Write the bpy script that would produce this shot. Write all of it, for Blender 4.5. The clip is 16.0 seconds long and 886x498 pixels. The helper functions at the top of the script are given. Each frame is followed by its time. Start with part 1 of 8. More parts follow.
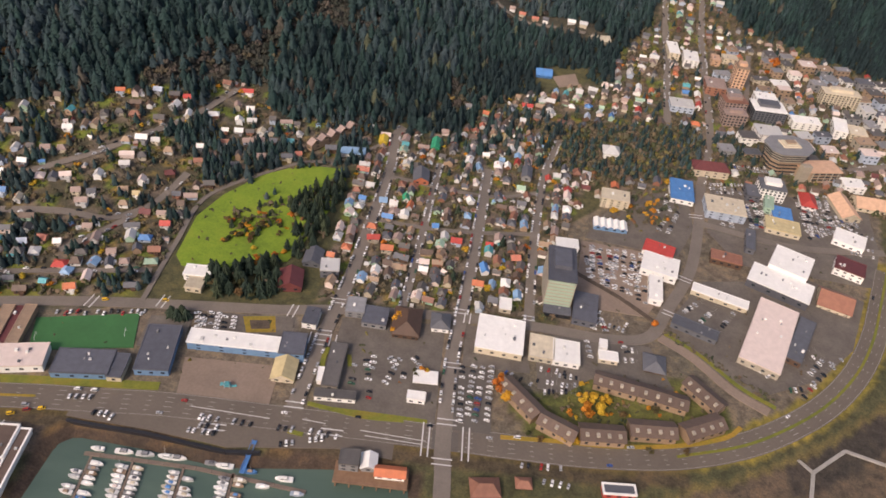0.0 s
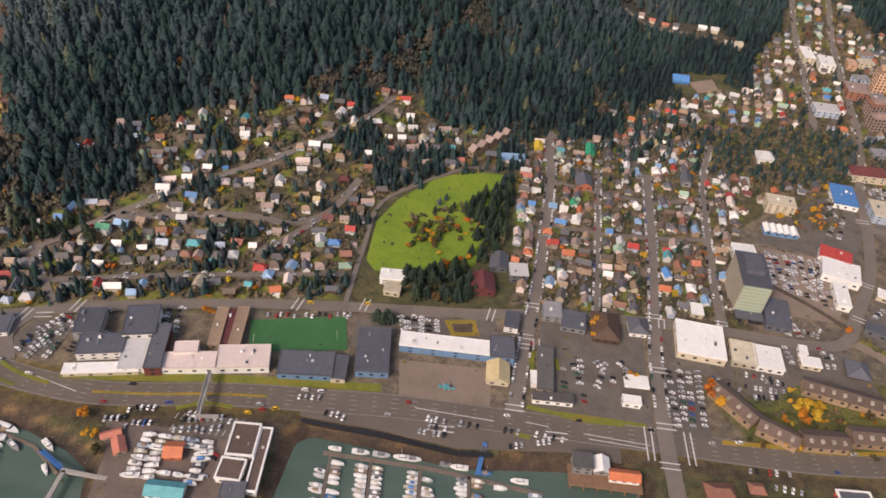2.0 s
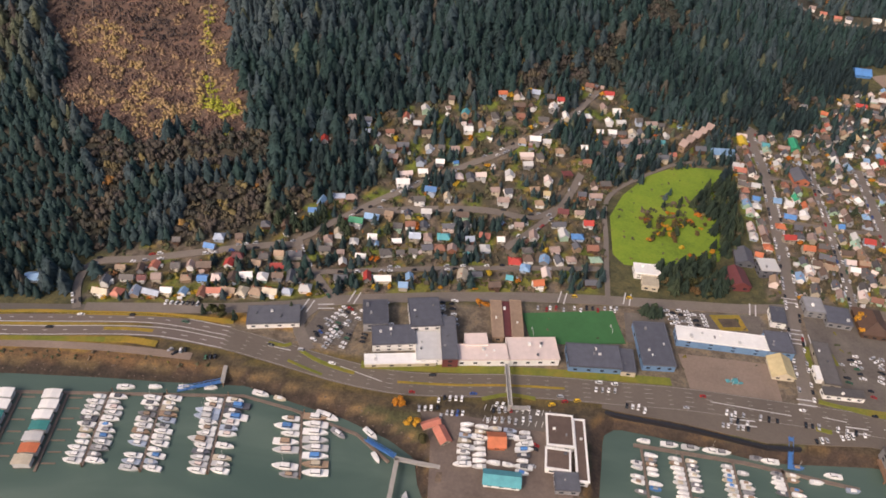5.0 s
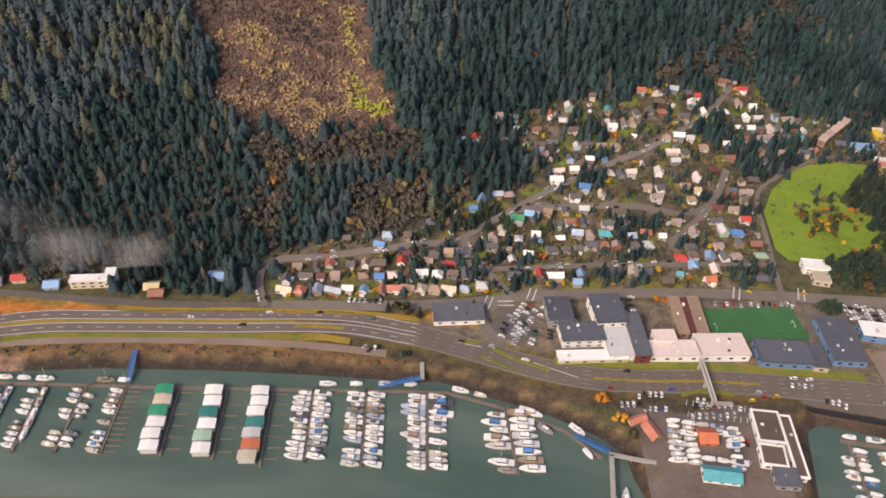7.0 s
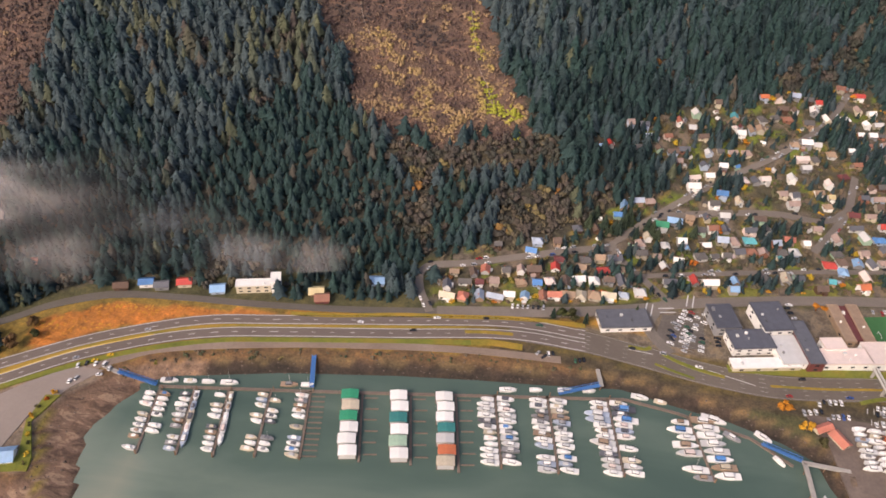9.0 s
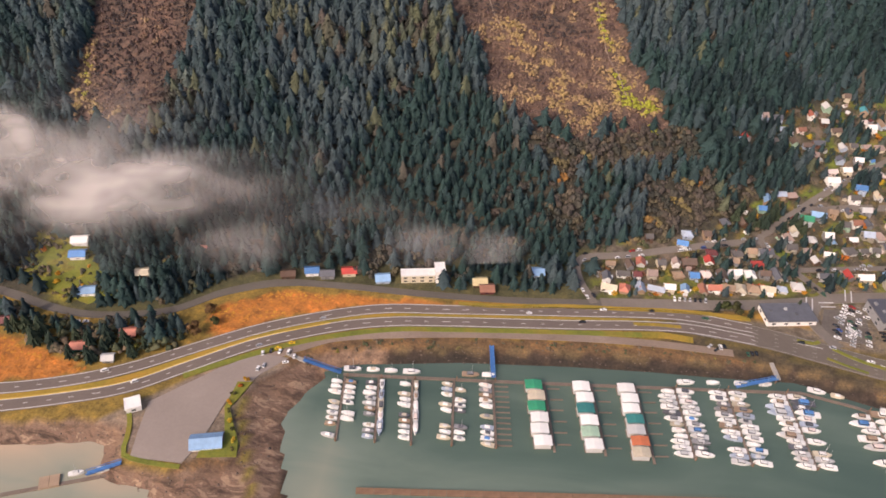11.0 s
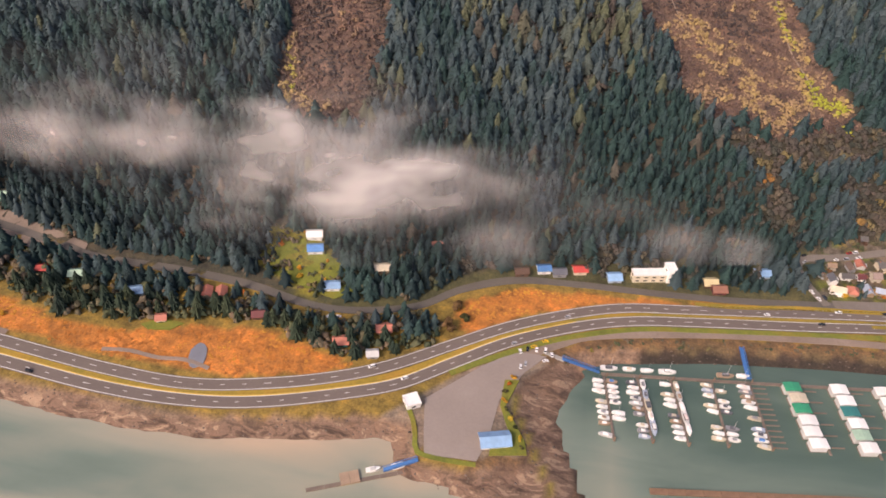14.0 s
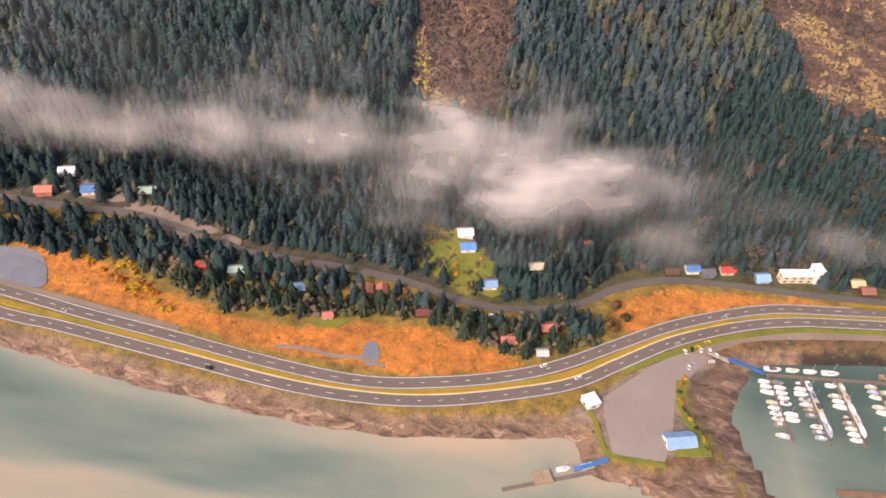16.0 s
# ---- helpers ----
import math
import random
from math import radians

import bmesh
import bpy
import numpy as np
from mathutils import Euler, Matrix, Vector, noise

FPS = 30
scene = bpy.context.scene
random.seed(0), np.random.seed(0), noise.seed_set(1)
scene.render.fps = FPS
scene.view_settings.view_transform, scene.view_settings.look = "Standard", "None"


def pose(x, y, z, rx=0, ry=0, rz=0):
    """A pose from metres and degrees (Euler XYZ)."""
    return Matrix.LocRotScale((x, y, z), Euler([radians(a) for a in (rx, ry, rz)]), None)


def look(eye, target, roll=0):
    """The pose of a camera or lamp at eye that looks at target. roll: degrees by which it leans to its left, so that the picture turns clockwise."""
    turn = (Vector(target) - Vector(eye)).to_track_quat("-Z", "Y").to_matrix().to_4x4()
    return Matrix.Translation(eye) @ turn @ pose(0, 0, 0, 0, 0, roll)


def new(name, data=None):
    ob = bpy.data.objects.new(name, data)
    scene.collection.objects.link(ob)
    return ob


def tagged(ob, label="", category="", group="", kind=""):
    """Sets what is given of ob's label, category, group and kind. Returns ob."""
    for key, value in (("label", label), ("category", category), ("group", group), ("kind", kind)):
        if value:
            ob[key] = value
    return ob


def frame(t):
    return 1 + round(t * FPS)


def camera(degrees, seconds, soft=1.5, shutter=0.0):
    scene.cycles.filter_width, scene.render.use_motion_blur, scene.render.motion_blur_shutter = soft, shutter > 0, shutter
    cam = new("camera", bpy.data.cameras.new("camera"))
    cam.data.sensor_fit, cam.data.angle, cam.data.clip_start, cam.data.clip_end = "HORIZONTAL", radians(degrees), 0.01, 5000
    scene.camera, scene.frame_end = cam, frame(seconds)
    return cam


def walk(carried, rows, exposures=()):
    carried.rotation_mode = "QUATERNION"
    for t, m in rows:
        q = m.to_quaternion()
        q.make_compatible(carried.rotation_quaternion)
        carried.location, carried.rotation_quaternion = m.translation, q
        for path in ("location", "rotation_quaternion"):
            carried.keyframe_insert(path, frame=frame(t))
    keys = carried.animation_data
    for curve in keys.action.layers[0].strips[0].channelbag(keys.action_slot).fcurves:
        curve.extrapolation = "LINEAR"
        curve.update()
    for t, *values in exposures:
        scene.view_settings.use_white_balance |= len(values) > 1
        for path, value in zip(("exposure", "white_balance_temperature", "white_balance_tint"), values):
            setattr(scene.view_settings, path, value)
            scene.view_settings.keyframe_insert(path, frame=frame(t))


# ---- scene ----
cam = camera(61.7, 16.0, soft=1.7)
PATH = [
    (0, (-4.462, 4.793, 249.433), (-4.421, 6.33, 248.155), 8.1),
    (0.5, (-23.285, 2.328, 247.914), (-23.255, 3.87, 246.64), 7.6),
    (1, (-42.545, 0.21, 245.758), (-42.547, 1.752, 244.484), 6.8),
    (1.5, (-61.936, -1.85, 244.352), (-61.965, -0.309, 243.077), 6.3),
    (2, (-80.951, -4.224, 242.659), (-80.991, -2.68, 241.389), 6.3),
    (2.5, (-99.367, -6.615, 241.496), (-99.423, -5.071, 240.226), 6.3),
    (3, (-117.748, -9.122, 240.351), (-117.818, -7.58, 239.079), 6.2),
    (3.5, (-135.748, -11.204, 239.162), (-135.823, -9.663, 237.89), 6.2),
    (4, (-153.723, -13.524, 238.034), (-153.8, -11.984, 236.76), 6.1),
    (4.5, (-171.419, -15.835, 236.965), (-171.505, -14.3, 235.686), 5.7),
    (5, (-189.169, -18.72, 236.33), (-189.275, -17.192, 235.043), 5.0),
    (7.5, (-277.232, -31.8, 231.613), (-277.385, -30.28, 230.323), 3.5),
    (8, (-294.638, -33.997, 231.881), (-294.792, -32.471, 230.597), 3.6),
    (8.5, (-311.967, -36.254, 232.058), (-312.123, -34.731, 230.771), 3.7),
    (9, (-329.398, -39.087, 230.931), (-329.557, -37.564, 229.644), 3.7),
    (11.5, (-415.621, -52.079, 228.621), (-415.788, -50.583, 227.304), 4.2),
    (12, (-432.515, -54.197, 227.682), (-432.684, -52.703, 226.363), 4.2),
    (12.5, (-449.16, -56.615, 227.61), (-449.332, -55.123, 226.289), 4.2),
    (13, (-466.065, -58.685, 227.25), (-466.235, -57.195, 225.926), 4.4),
    (13.5, (-482.387, -61.842, 226.378), (-482.555, -60.354, 225.052), 4.7),
    (14, (-499.237, -63.916, 225.897), (-499.399, -62.433, 224.565), 5.1),
    (14.5, (-515.65, -66.192, 225.353), (-515.807, -64.713, 224.017), 5.4),
    (15, (-532.206, -68.55, 225.02), (-532.361, -67.074, 223.679), 5.6),
    (15.5, (-548.806, -70.991, 224.062), (-548.959, -69.516, 222.719), 5.7),
    (16, (-565.294, -73.323, 223.472), (-565.444, -71.853, 222.124), 5.9),
]
EXPOSURES = [(0, 0.34, 7200, 20), (2.5, 0.30, 7200, 20), (5, 0.37, 7200, 20), (9, 0.55, 7200, 21), (12.5, 0.62, 7300, 24), (14.5, 0.74, 7300, 24), (16, 0.92, 7300, 24)]
walk(cam, [(t, look(eye, target, roll)) for t, eye, target, roll in PATH], EXPOSURES)

# ---- world and sun: a bright overcast day ----
world = bpy.data.worlds.new("sky")
scene.world = world
world.use_nodes = True
wn = world.node_tree
sky = wn.nodes.new("ShaderNodeTexSky")
sky.sky_type, sky.sun_disc = "NISHITA", False
sky.sun_elevation, sky.sun_rotation = radians(38), radians(215)
sky.air_density, sky.dust_density = 1.0, 4.0
wn.nodes["Background"].inputs[1].default_value = 0.13
wn.links.new(sky.outputs[0], wn.nodes["Background"].inputs[0])
sun_data = bpy.data.lights.new("sun", "SUN")
sun_data.energy, sun_data.angle, sun_data.color = 1.5, radians(14), (1.0, 0.93, 0.84)
sun = new("sun", sun_data)
sun.matrix_world = look((-300, -400, 500), (-300 + 0.45 * 400, -400 + 0.64 * 400, 500 - 0.62 * 400))

# ---- materials ----
MATS = {}


def nodes_of(name):
    m = bpy.data.materials.new(name)
    m.use_nodes = True
    nt = m.node_tree
    return m, nt, nt.nodes["Principled BSDF"]


def noise_node(nt, scale, detail=4.0, rough=0.6, space="Object"):
    co = nt.nodes.new("ShaderNodeTexCoord")
    no = nt.nodes.new("ShaderNodeTexNoise")
    no.inputs["Scale"].default_value, no.inputs["Detail"].default_value, no.inputs["Roughness"].default_value = scale, detail, rough
    nt.links.new(co.outputs[space], no.inputs["Vector"])
    return no


def ramp_node(nt, src, stops):
    r = nt.nodes.new("ShaderNodeValToRGB")
    r.color_ramp.elements[0].position, r.color_ramp.elements[0].color = stops[0][0], (*stops[0][1], 1)
    r.color_ramp.elements[1].position, r.color_ramp.elements[1].color = stops[-1][0], (*stops[-1][1], 1)
    for p, c in stops[1:-1]:
        e = r.color_ramp.elements.new(p)
        e.color = (*c, 1)
    nt.links.new(src, r.inputs[0])
    return r


def mix_node(nt, fac, a, b, mode="MIX"):
    m = nt.nodes.new("ShaderNodeMix")
    m.data_type, m.blend_type = "RGBA", mode
    for sock, v in ((m.inputs[0], fac), (m.inputs[6], a), (m.inputs[7], b)):
        if isinstance(v, (int, float)):
            sock.default_value = v
        elif isinstance(v, tuple):
            sock.default_value = (*v, 1)
        else:
            nt.links.new(v, sock)
    return m.outputs[2]


def bump(nt, bs, src, strength, dist):
    b = nt.nodes.new("ShaderNodeBump")
    b.inputs["Strength"].default_value, b.inputs["Distance"].default_value = strength, dist
    nt.links.new(src, b.inputs["Height"])
    nt.links.new(b.outputs[0], bs.inputs["Normal"])


def scaled(c, k):
    return tuple(min(1.0, v * k) for v in c)


def paint(name, c, rough=0.6, scale=0.35, lo=0.72, hi=1.1, fine=3.0, metal=0.0, vary=0.0):
    """A weathered painted or mineral surface: broad stains, fine grain and a light relief."""
    m, nt, bs = nodes_of(name)
    big, small = noise_node(nt, scale, 5), noise_node(nt, fine, 3)
    stain = ramp_node(nt, big.outputs[0], [(0.3, scaled(c, lo)), (0.62, c), (0.8, scaled(c, hi))])
    col = mix_node(nt, 0.25, stain.outputs[0], ramp_node(nt, small.outputs[0], [(0.3, scaled(c, lo)), (0.7, scaled(c, hi))]).outputs[0])
    if vary:
        info = nt.nodes.new("ShaderNodeObjectInfo")
        tone = ramp_node(nt, info.outputs["Random"], [(0.0, (1 - vary,) * 3), (1.0, (1.0, 1.0, 1.0))])
        col = mix_node(nt, 1.0, col, tone.outputs[0], "MULTIPLY")
    nt.links.new(col, bs.inputs["Base Color"])
    bs.inputs["Roughness"].default_value, bs.inputs["Metallic"].default_value = rough, metal
    bump(nt, bs, small.outputs[0], 0.25, 0.1)
    MATS[name] = m
    return m


PALETTE = {
    "white": (0.84, 0.83, 0.80), "pale": (0.56, 0.56, 0.55), "cream": (0.66, 0.58, 0.44), "beige": (0.47, 0.42, 0.34), "tan": (0.40, 0.28, 0.19),
    "sand": (0.60, 0.50, 0.28), "grey": (0.30, 0.30, 0.31), "slate": (0.13, 0.135, 0.155), "dark": (0.115, 0.12, 0.145), "black": (0.025, 0.025, 0.03),
    "asphalt_roof": (0.13, 0.12, 0.115), "brown": (0.13, 0.075, 0.05), "brownroof": (0.16, 0.11, 0.085), "brick": (0.48, 0.16, 0.09), "clay": (0.33, 0.15, 0.10),
    "red": (0.56, 0.07, 0.055), "orange": (0.64, 0.19, 0.085), "salmon": (0.62, 0.22, 0.15), "peach": (0.72, 0.46, 0.31), "maroon": (0.16, 0.045, 0.045),
    "blue": (0.16, 0.30, 0.50), "bright_blue": (0.09, 0.27, 0.60), "lightblue": (0.27, 0.47, 0.72), "paleblue": (0.46, 0.54, 0.66), "aqua": (0.09, 0.40, 0.45),
    "teal": (0.04, 0.25, 0.24), "green": (0.03, 0.36, 0.19), "palegreen": (0.40, 0.58, 0.44), "yellow": (0.72, 0.52, 0.06), "pinkgrey": (0.42, 0.31, 0.27),
    "pinkwhite": (0.72, 0.60, 0.55), "purple": (0.22, 0.12, 0.45),
}
for key, value in PALETTE.items():
    paint(key, value, 0.55, lo=0.86 if min(value) > 0.5 else 0.72, vary=0.12 if min(value) > 0.5 else 0.3)
paint("concrete", (0.36, 0.34, 0.31), 0.85)
paint("wood_float", (0.19, 0.145, 0.115), 0.8, 0.5)
paint("log", (0.22, 0.13, 0.08), 0.9, 0.5)
paint("asphalt", (0.115, 0.102, 0.088), 0.85, 0.06, 0.75, 1.25, 1.2)
paint("road_asphalt", (0.138, 0.114, 0.092), 0.8, 0.05, 0.75, 1.25, 1.0)
paint("worn_asphalt", (0.150, 0.119, 0.102), 0.8, 0.05, 0.8, 1.2, 1.0)
paint("pad_asphalt", (0.265, 0.22, 0.192), 0.85, 0.06, 0.85, 1.15, 1.0)
paint("yard_gravel", (0.155, 0.12, 0.10), 0.95, 0.12, 0.6, 1.4, 0.8)
paint("street_asphalt", (0.185, 0.158, 0.134), 0.8, 0.07, 0.7, 1.3, 1.0)
paint("lot_asphalt", (0.140, 0.121, 0.103), 0.85, 0.12, 0.6, 1.4, 1.0)
paint("gravel", (0.25, 0.19, 0.15), 0.95, 0.05, 0.7, 1.25, 0.8)
paint("line_white", (0.62, 0.61, 0.59), 0.6)
paint("line_worn", (0.34, 0.325, 0.31), 0.7)
paint("rock", (0.135, 0.10, 0.08), 0.95, 0.4, 0.5, 1.5)
paint("pond", (0.20, 0.21, 0.24), 0.3, 0.1)
paint("line_yellow", (0.72, 0.47, 0.10), 0.6)
paint("turf", (0.035, 0.14, 0.045), 0.9, 0.08, 0.8, 1.2, 0.6)
paint("rubber", (0.02, 0.02, 0.02), 0.8)
paint("bark", (0.09, 0.06, 0.045), 0.9, 1.0)
paint("steel_blue", (0.05, 0.17, 0.42), 0.45)
paint("riprap", (0.10, 0.075, 0.055), 0.95, 0.3, 0.5, 1.4, 1.2)
for key, value in (("car_white", (0.8, 0.8, 0.8)), ("car_silver", (0.42, 0.43, 0.45)), ("car_black", (0.02, 0.02, 0.025)), ("car_red", (0.36, 0.035, 0.03)),
                   ("car_blue", (0.05, 0.1, 0.3)), ("car_yellow", (0.8, 0.5, 0.03)), ("car_green", (0.04, 0.12, 0.07))):
    paint(key, value, 0.25, 1.0, 0.9, 1.05)


def glass_mat(name, c, rough):
    m, nt, bs = nodes_of(name)
    bs.inputs["Base Color"].default_value = (*c, 1)
    bs.inputs["Roughness"].default_value = rough
    n = noise_node(nt, 0.8, 2)
    bump(nt, bs, n.outputs[0], 0.1, 0.05)
    MATS[name] = m


glass_mat("pane", (0.03, 0.04, 0.05), 0.08)
glass_mat("green_pane", (0.33, 0.42, 0.33), 0.25)


def lawn_mat(name, a, b, c, scale):
    m, nt, bs = nodes_of(name)
    big, small = noise_node(nt, scale, 6, 0.65), noise_node(nt, 0.9, 4)
    col = ramp_node(nt, big.outputs[0], [(0.34, a), (0.5, b), (0.68, c)])
    col2 = mix_node(nt, 0.35, col.outputs[0], ramp_node(nt, small.outputs[0], [(0.3, scaled(a, 0.7)), (0.7, scaled(b, 1.25))]).outputs[0])
    nt.links.new(col2, bs.inputs["Base Color"])
    bs.inputs["Roughness"].default_value = 0.95
    bump(nt, bs, small.outputs[0], 0.6, 0.3)
    MATS[name] = m


lawn_mat("lawn", (0.10, 0.17, 0.015), (0.17, 0.26, 0.02), (0.24, 0.29, 0.03), 0.05)
lawn_mat("verge", (0.17, 0.15, 0.02), (0.32, 0.21, 0.03), (0.42, 0.22, 0.035), 0.06)
lawn_mat("meadow", (0.10, 0.12, 0.02), (0.17, 0.18, 0.025), (0.26, 0.18, 0.03), 0.07)


def leaf_mat(name, lo, mid, hi, use_tint=True, more=()):
    """Foliage: every tree takes its own tone from the 'tint' stored with it, every spray a slightly different one."""
    m, nt, bs = nodes_of(name)
    at = nt.nodes.new("ShaderNodeAttribute")
    at.attribute_name = "tint"
    src = at.outputs["Fac"]
    if not use_tint:
        src = nt.nodes.new("ShaderNodeObjectInfo").outputs["Random"]
    geo = nt.nodes.new("ShaderNodeNewGeometry")
    col = ramp_node(nt, src, sorted([(0.0, lo), (0.5, mid), (1.0, hi), *more]))
    isl = ramp_node(nt, geo.outputs["Random Per Island"], [(0.0, (0.8, 0.8, 0.8)), (1.0, (1.12, 1.12, 1.12))])
    c2 = mix_node(nt, 1.0, col.outputs[0], isl.outputs[0], "MULTIPLY")
    n = noise_node(nt, 1.4, 3)
    c3 = mix_node(nt, 1.0, c2, ramp_node(nt, n.outputs[0], [(0.3, (0.82, 0.82, 0.82)), (0.7, (1.12, 1.12, 1.12))]).outputs[0], "MULTIPLY")
    nt.links.new(c3, bs.inputs["Base Color"])
    bs.inputs["Roughness"].default_value = 0.8
    bs.inputs["Specular IOR Level"].default_value = 0.2
    MATS[name] = m


# spruce greens shifted towards blue-grey: distance haze is mixed into these colours
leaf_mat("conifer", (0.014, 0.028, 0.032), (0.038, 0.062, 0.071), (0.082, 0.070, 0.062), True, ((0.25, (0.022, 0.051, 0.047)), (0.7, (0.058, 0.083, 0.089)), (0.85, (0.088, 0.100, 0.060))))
leaf_mat("bare_brush", (0.040, 0.045, 0.035), (0.078, 0.064, 0.055), (0.22, 0.11, 0.035), True, ((0.3, (0.058, 0.056, 0.046)), (0.75, (0.105, 0.090, 0.052)), (0.9, (0.19, 0.15, 0.06))))
leaf_mat("slide_brush", (0.060, 0.048, 0.045), (0.185, 0.122, 0.088), (0.30, 0.31, 0.045), True, ((0.25, (0.105, 0.069, 0.061)), (0.64, (0.285, 0.195, 0.112)), (0.8, (0.36, 0.26, 0.10))))
leaf_mat("autumn_many", (0.42, 0.10, 0.02), (0.55, 0.27, 0.03), (0.50, 0.36, 0.04))
leaf_mat("garden_brush", (0.045, 0.058, 0.034), (0.110, 0.092, 0.062), (0.20, 0.095, 0.042), True, ((0.25, (0.072, 0.080, 0.040)), (0.72, (0.145, 0.105, 0.070)), (0.88, (0.16, 0.15, 0.03))))
leaf_mat("marsh_grass", (0.26, 0.105, 0.035), (0.50, 0.185, 0.042), (0.60, 0.31, 0.05))
leaf_mat("autumn", (0.42, 0.10, 0.02), (0.55, 0.27, 0.03), (0.50, 0.36, 0.04), False)
leaf_mat("conifer_single", (0.016, 0.030, 0.024), (0.024, 0.042, 0.029), (0.040, 0.056, 0.032), False)
leaf_mat("shrub_single", (0.045, 0.055, 0.02), (0.09, 0.075, 0.035), (0.16, 0.09, 0.04), False)


def ground_mat():
    m, nt, bs = nodes_of("ground_cover")
    at = nt.nodes.new("ShaderNodeAttribute")
    at.attribute_name = "cover"
    big, mid, small = noise_node(nt, 0.035, 5, 0.6), noise_node(nt, 0.22, 4, 0.65), noise_node(nt, 1.3, 3)
    c = mix_node(nt, 1.0, at.outputs["Color"], ramp_node(nt, mid.outputs[0], [(0.3, (0.5, 0.5, 0.5)), (0.52, (1.0, 1.0, 1.0)), (0.72, (1.55, 1.4, 1.15))]).outputs[0], "MULTIPLY")
    c = mix_node(nt, 1.0, c, ramp_node(nt, big.outputs[0], [(0.3, (0.75, 0.8, 0.75)), (0.7, (1.25, 1.15, 1.05))]).outputs[0], "MULTIPLY")
    c = mix_node(nt, 1.0, c, ramp_node(nt, small.outputs[0], [(0.3, (0.7, 0.7, 0.7)), (0.7, (1.25, 1.25, 1.25))]).outputs[0], "MULTIPLY")
    # tide flats: dark weed, pinkish shingle and pale sand in ragged tongues along the shore
    co = nt.nodes.new("ShaderNodeTexCoord")
    mp = nt.nodes.new("ShaderNodeMapping")
    mp.inputs["Scale"].default_value = (0.12, 0.28, 0.1)
    nt.links.new(co.outputs["Object"], mp.inputs["Vector"])
    tongues = nt.nodes.new("ShaderNodeTexNoise")
    tongues.inputs["Scale"].default_value, tongues.inputs["Detail"].default_value, tongues.inputs["Roughness"].default_value, tongues.inputs["Distortion"].default_value = 1.0, 9.0, 0.68, 0.9
    nt.links.new(mp.outputs[0], tongues.inputs["Vector"])
    flats = ramp_node(nt, tongues.outputs[0], [(0.36, (0.070, 0.046, 0.033)), (0.45, (0.135, 0.088, 0.062)), (0.50, (0.245, 0.162, 0.114)), (0.55, (0.20, 0.132, 0.094)), (0.59, (0.42, 0.30, 0.205)), (0.70, (0.29, 0.20, 0.142))])
    blend = mix_node(nt, 1.0, flats.outputs[0], c, "OVERLAY")
    c = mix_node(nt, at.outputs["Alpha"], c, mix_node(nt, 0.3, flats.outputs[0], blend))
    nt.links.new(c, bs.inputs["Base Color"])
    bs.inputs["Roughness"].default_value = 0.95
    bump(nt, bs, mid.outputs[0], 0.8, 0.8)
    MATS["ground_cover"] = m


ground_mat()


def water_mat():
    """Silty tidal water: the silt stored with the sheet, drawn out into long drifting bands."""
    m, nt, bs = nodes_of("water")
    at = nt.nodes.new("ShaderNodeAttribute")
    at.attribute_name = "silt"
    co = nt.nodes.new("ShaderNodeTexCoord")
    mp = nt.nodes.new("ShaderNodeMapping")
    mp.inputs["Rotation"].default_value = (0, 0, radians(8))
    mp.inputs["Scale"].default_value = (0.012, 0.05, 1)
    nt.links.new(co.outputs["Object"], mp.inputs["Vector"])
    no = nt.nodes.new("ShaderNodeTexNoise")
    no.inputs["Scale"].default_value, no.inputs["Detail"].default_value = 1.0, 5
    no.inputs["Distortion"].default_value = 0.8
    nt.links.new(mp.outputs[0], no.inputs["Vector"])
    add = nt.nodes.new("ShaderNodeMath")
    add.operation = "MULTIPLY_ADD"
    nt.links.new(no.outputs[0], add.inputs[0])
    add.inputs[1].default_value = 0.34
    nt.links.new(at.outputs["Fac"], add.inputs[2])
    col = ramp_node(nt, add.outputs[0], [(0.10, (0.050, 0.088, 0.076)), (0.24, (0.082, 0.125, 0.104)), (0.42, (0.155, 0.200, 0.165)), (0.62, (0.27, 0.275, 0.215)), (0.95, (0.44, 0.335, 0.235))])
    nt.links.new(col.outputs[0], bs.inputs["Base Color"])
    bs.inputs["Roughness"].default_value = 0.22
    bs.inputs["IOR"].default_value = 1.33
    rip = noise_node(nt, 0.5, 3)
    bump(nt, bs, rip.outputs[0], 0.08, 0.15)
    MATS["water"] = m


water_mat()

# ---- the lie of the land ----
FOOT_X = [-900, -700, -600, -540, -470, -380, -330, -290, -230, -170, -130, -60, 0, 60, 140, 240, 330, 500]
FOOT_Y = [100, 122, 128, 150, 178, 208, 222, 234, 265, 293, 335, 375, 450, 495, 560, 595, 552, 540]
LAND = 3.5
SHORE_W = [(-1500, 96), (-745, 85), (-698, 80), (-653, 77), (-622, 76), (-592, 78), (-562, 84), (-532, 91), (-522, 89), (-517, 76), (-496, 76), (-480, 83), (-481, 90),
           (-489, 104), (-485, 117), (-472, 131), (-454, 141), (-411, 151), (-366, 158), (-332, 162), (-309, 164), (-275, 168), (-253, 163), (-232, 159)]
SHORE_E = [(-212, 152), (-199, 144), (-196, 132), (-191, 122), (-188, 95), (-143, 95), (-142, 132), (-139, 166), (-130, 173), (-102, 171), (-71, 167), (-29, 172), (4, 168),
           (7, 150), (8, 130), (90, 140), (93, 167), (106, 174), (130, 182), (157, 196), (174, 206), (214, 234), (236, 264), (264, 325), (285, 410), (700, 430), (700, 1500), (-1500, 1500)]
SHORE = np.array(SHORE_W + SHORE_E, float)
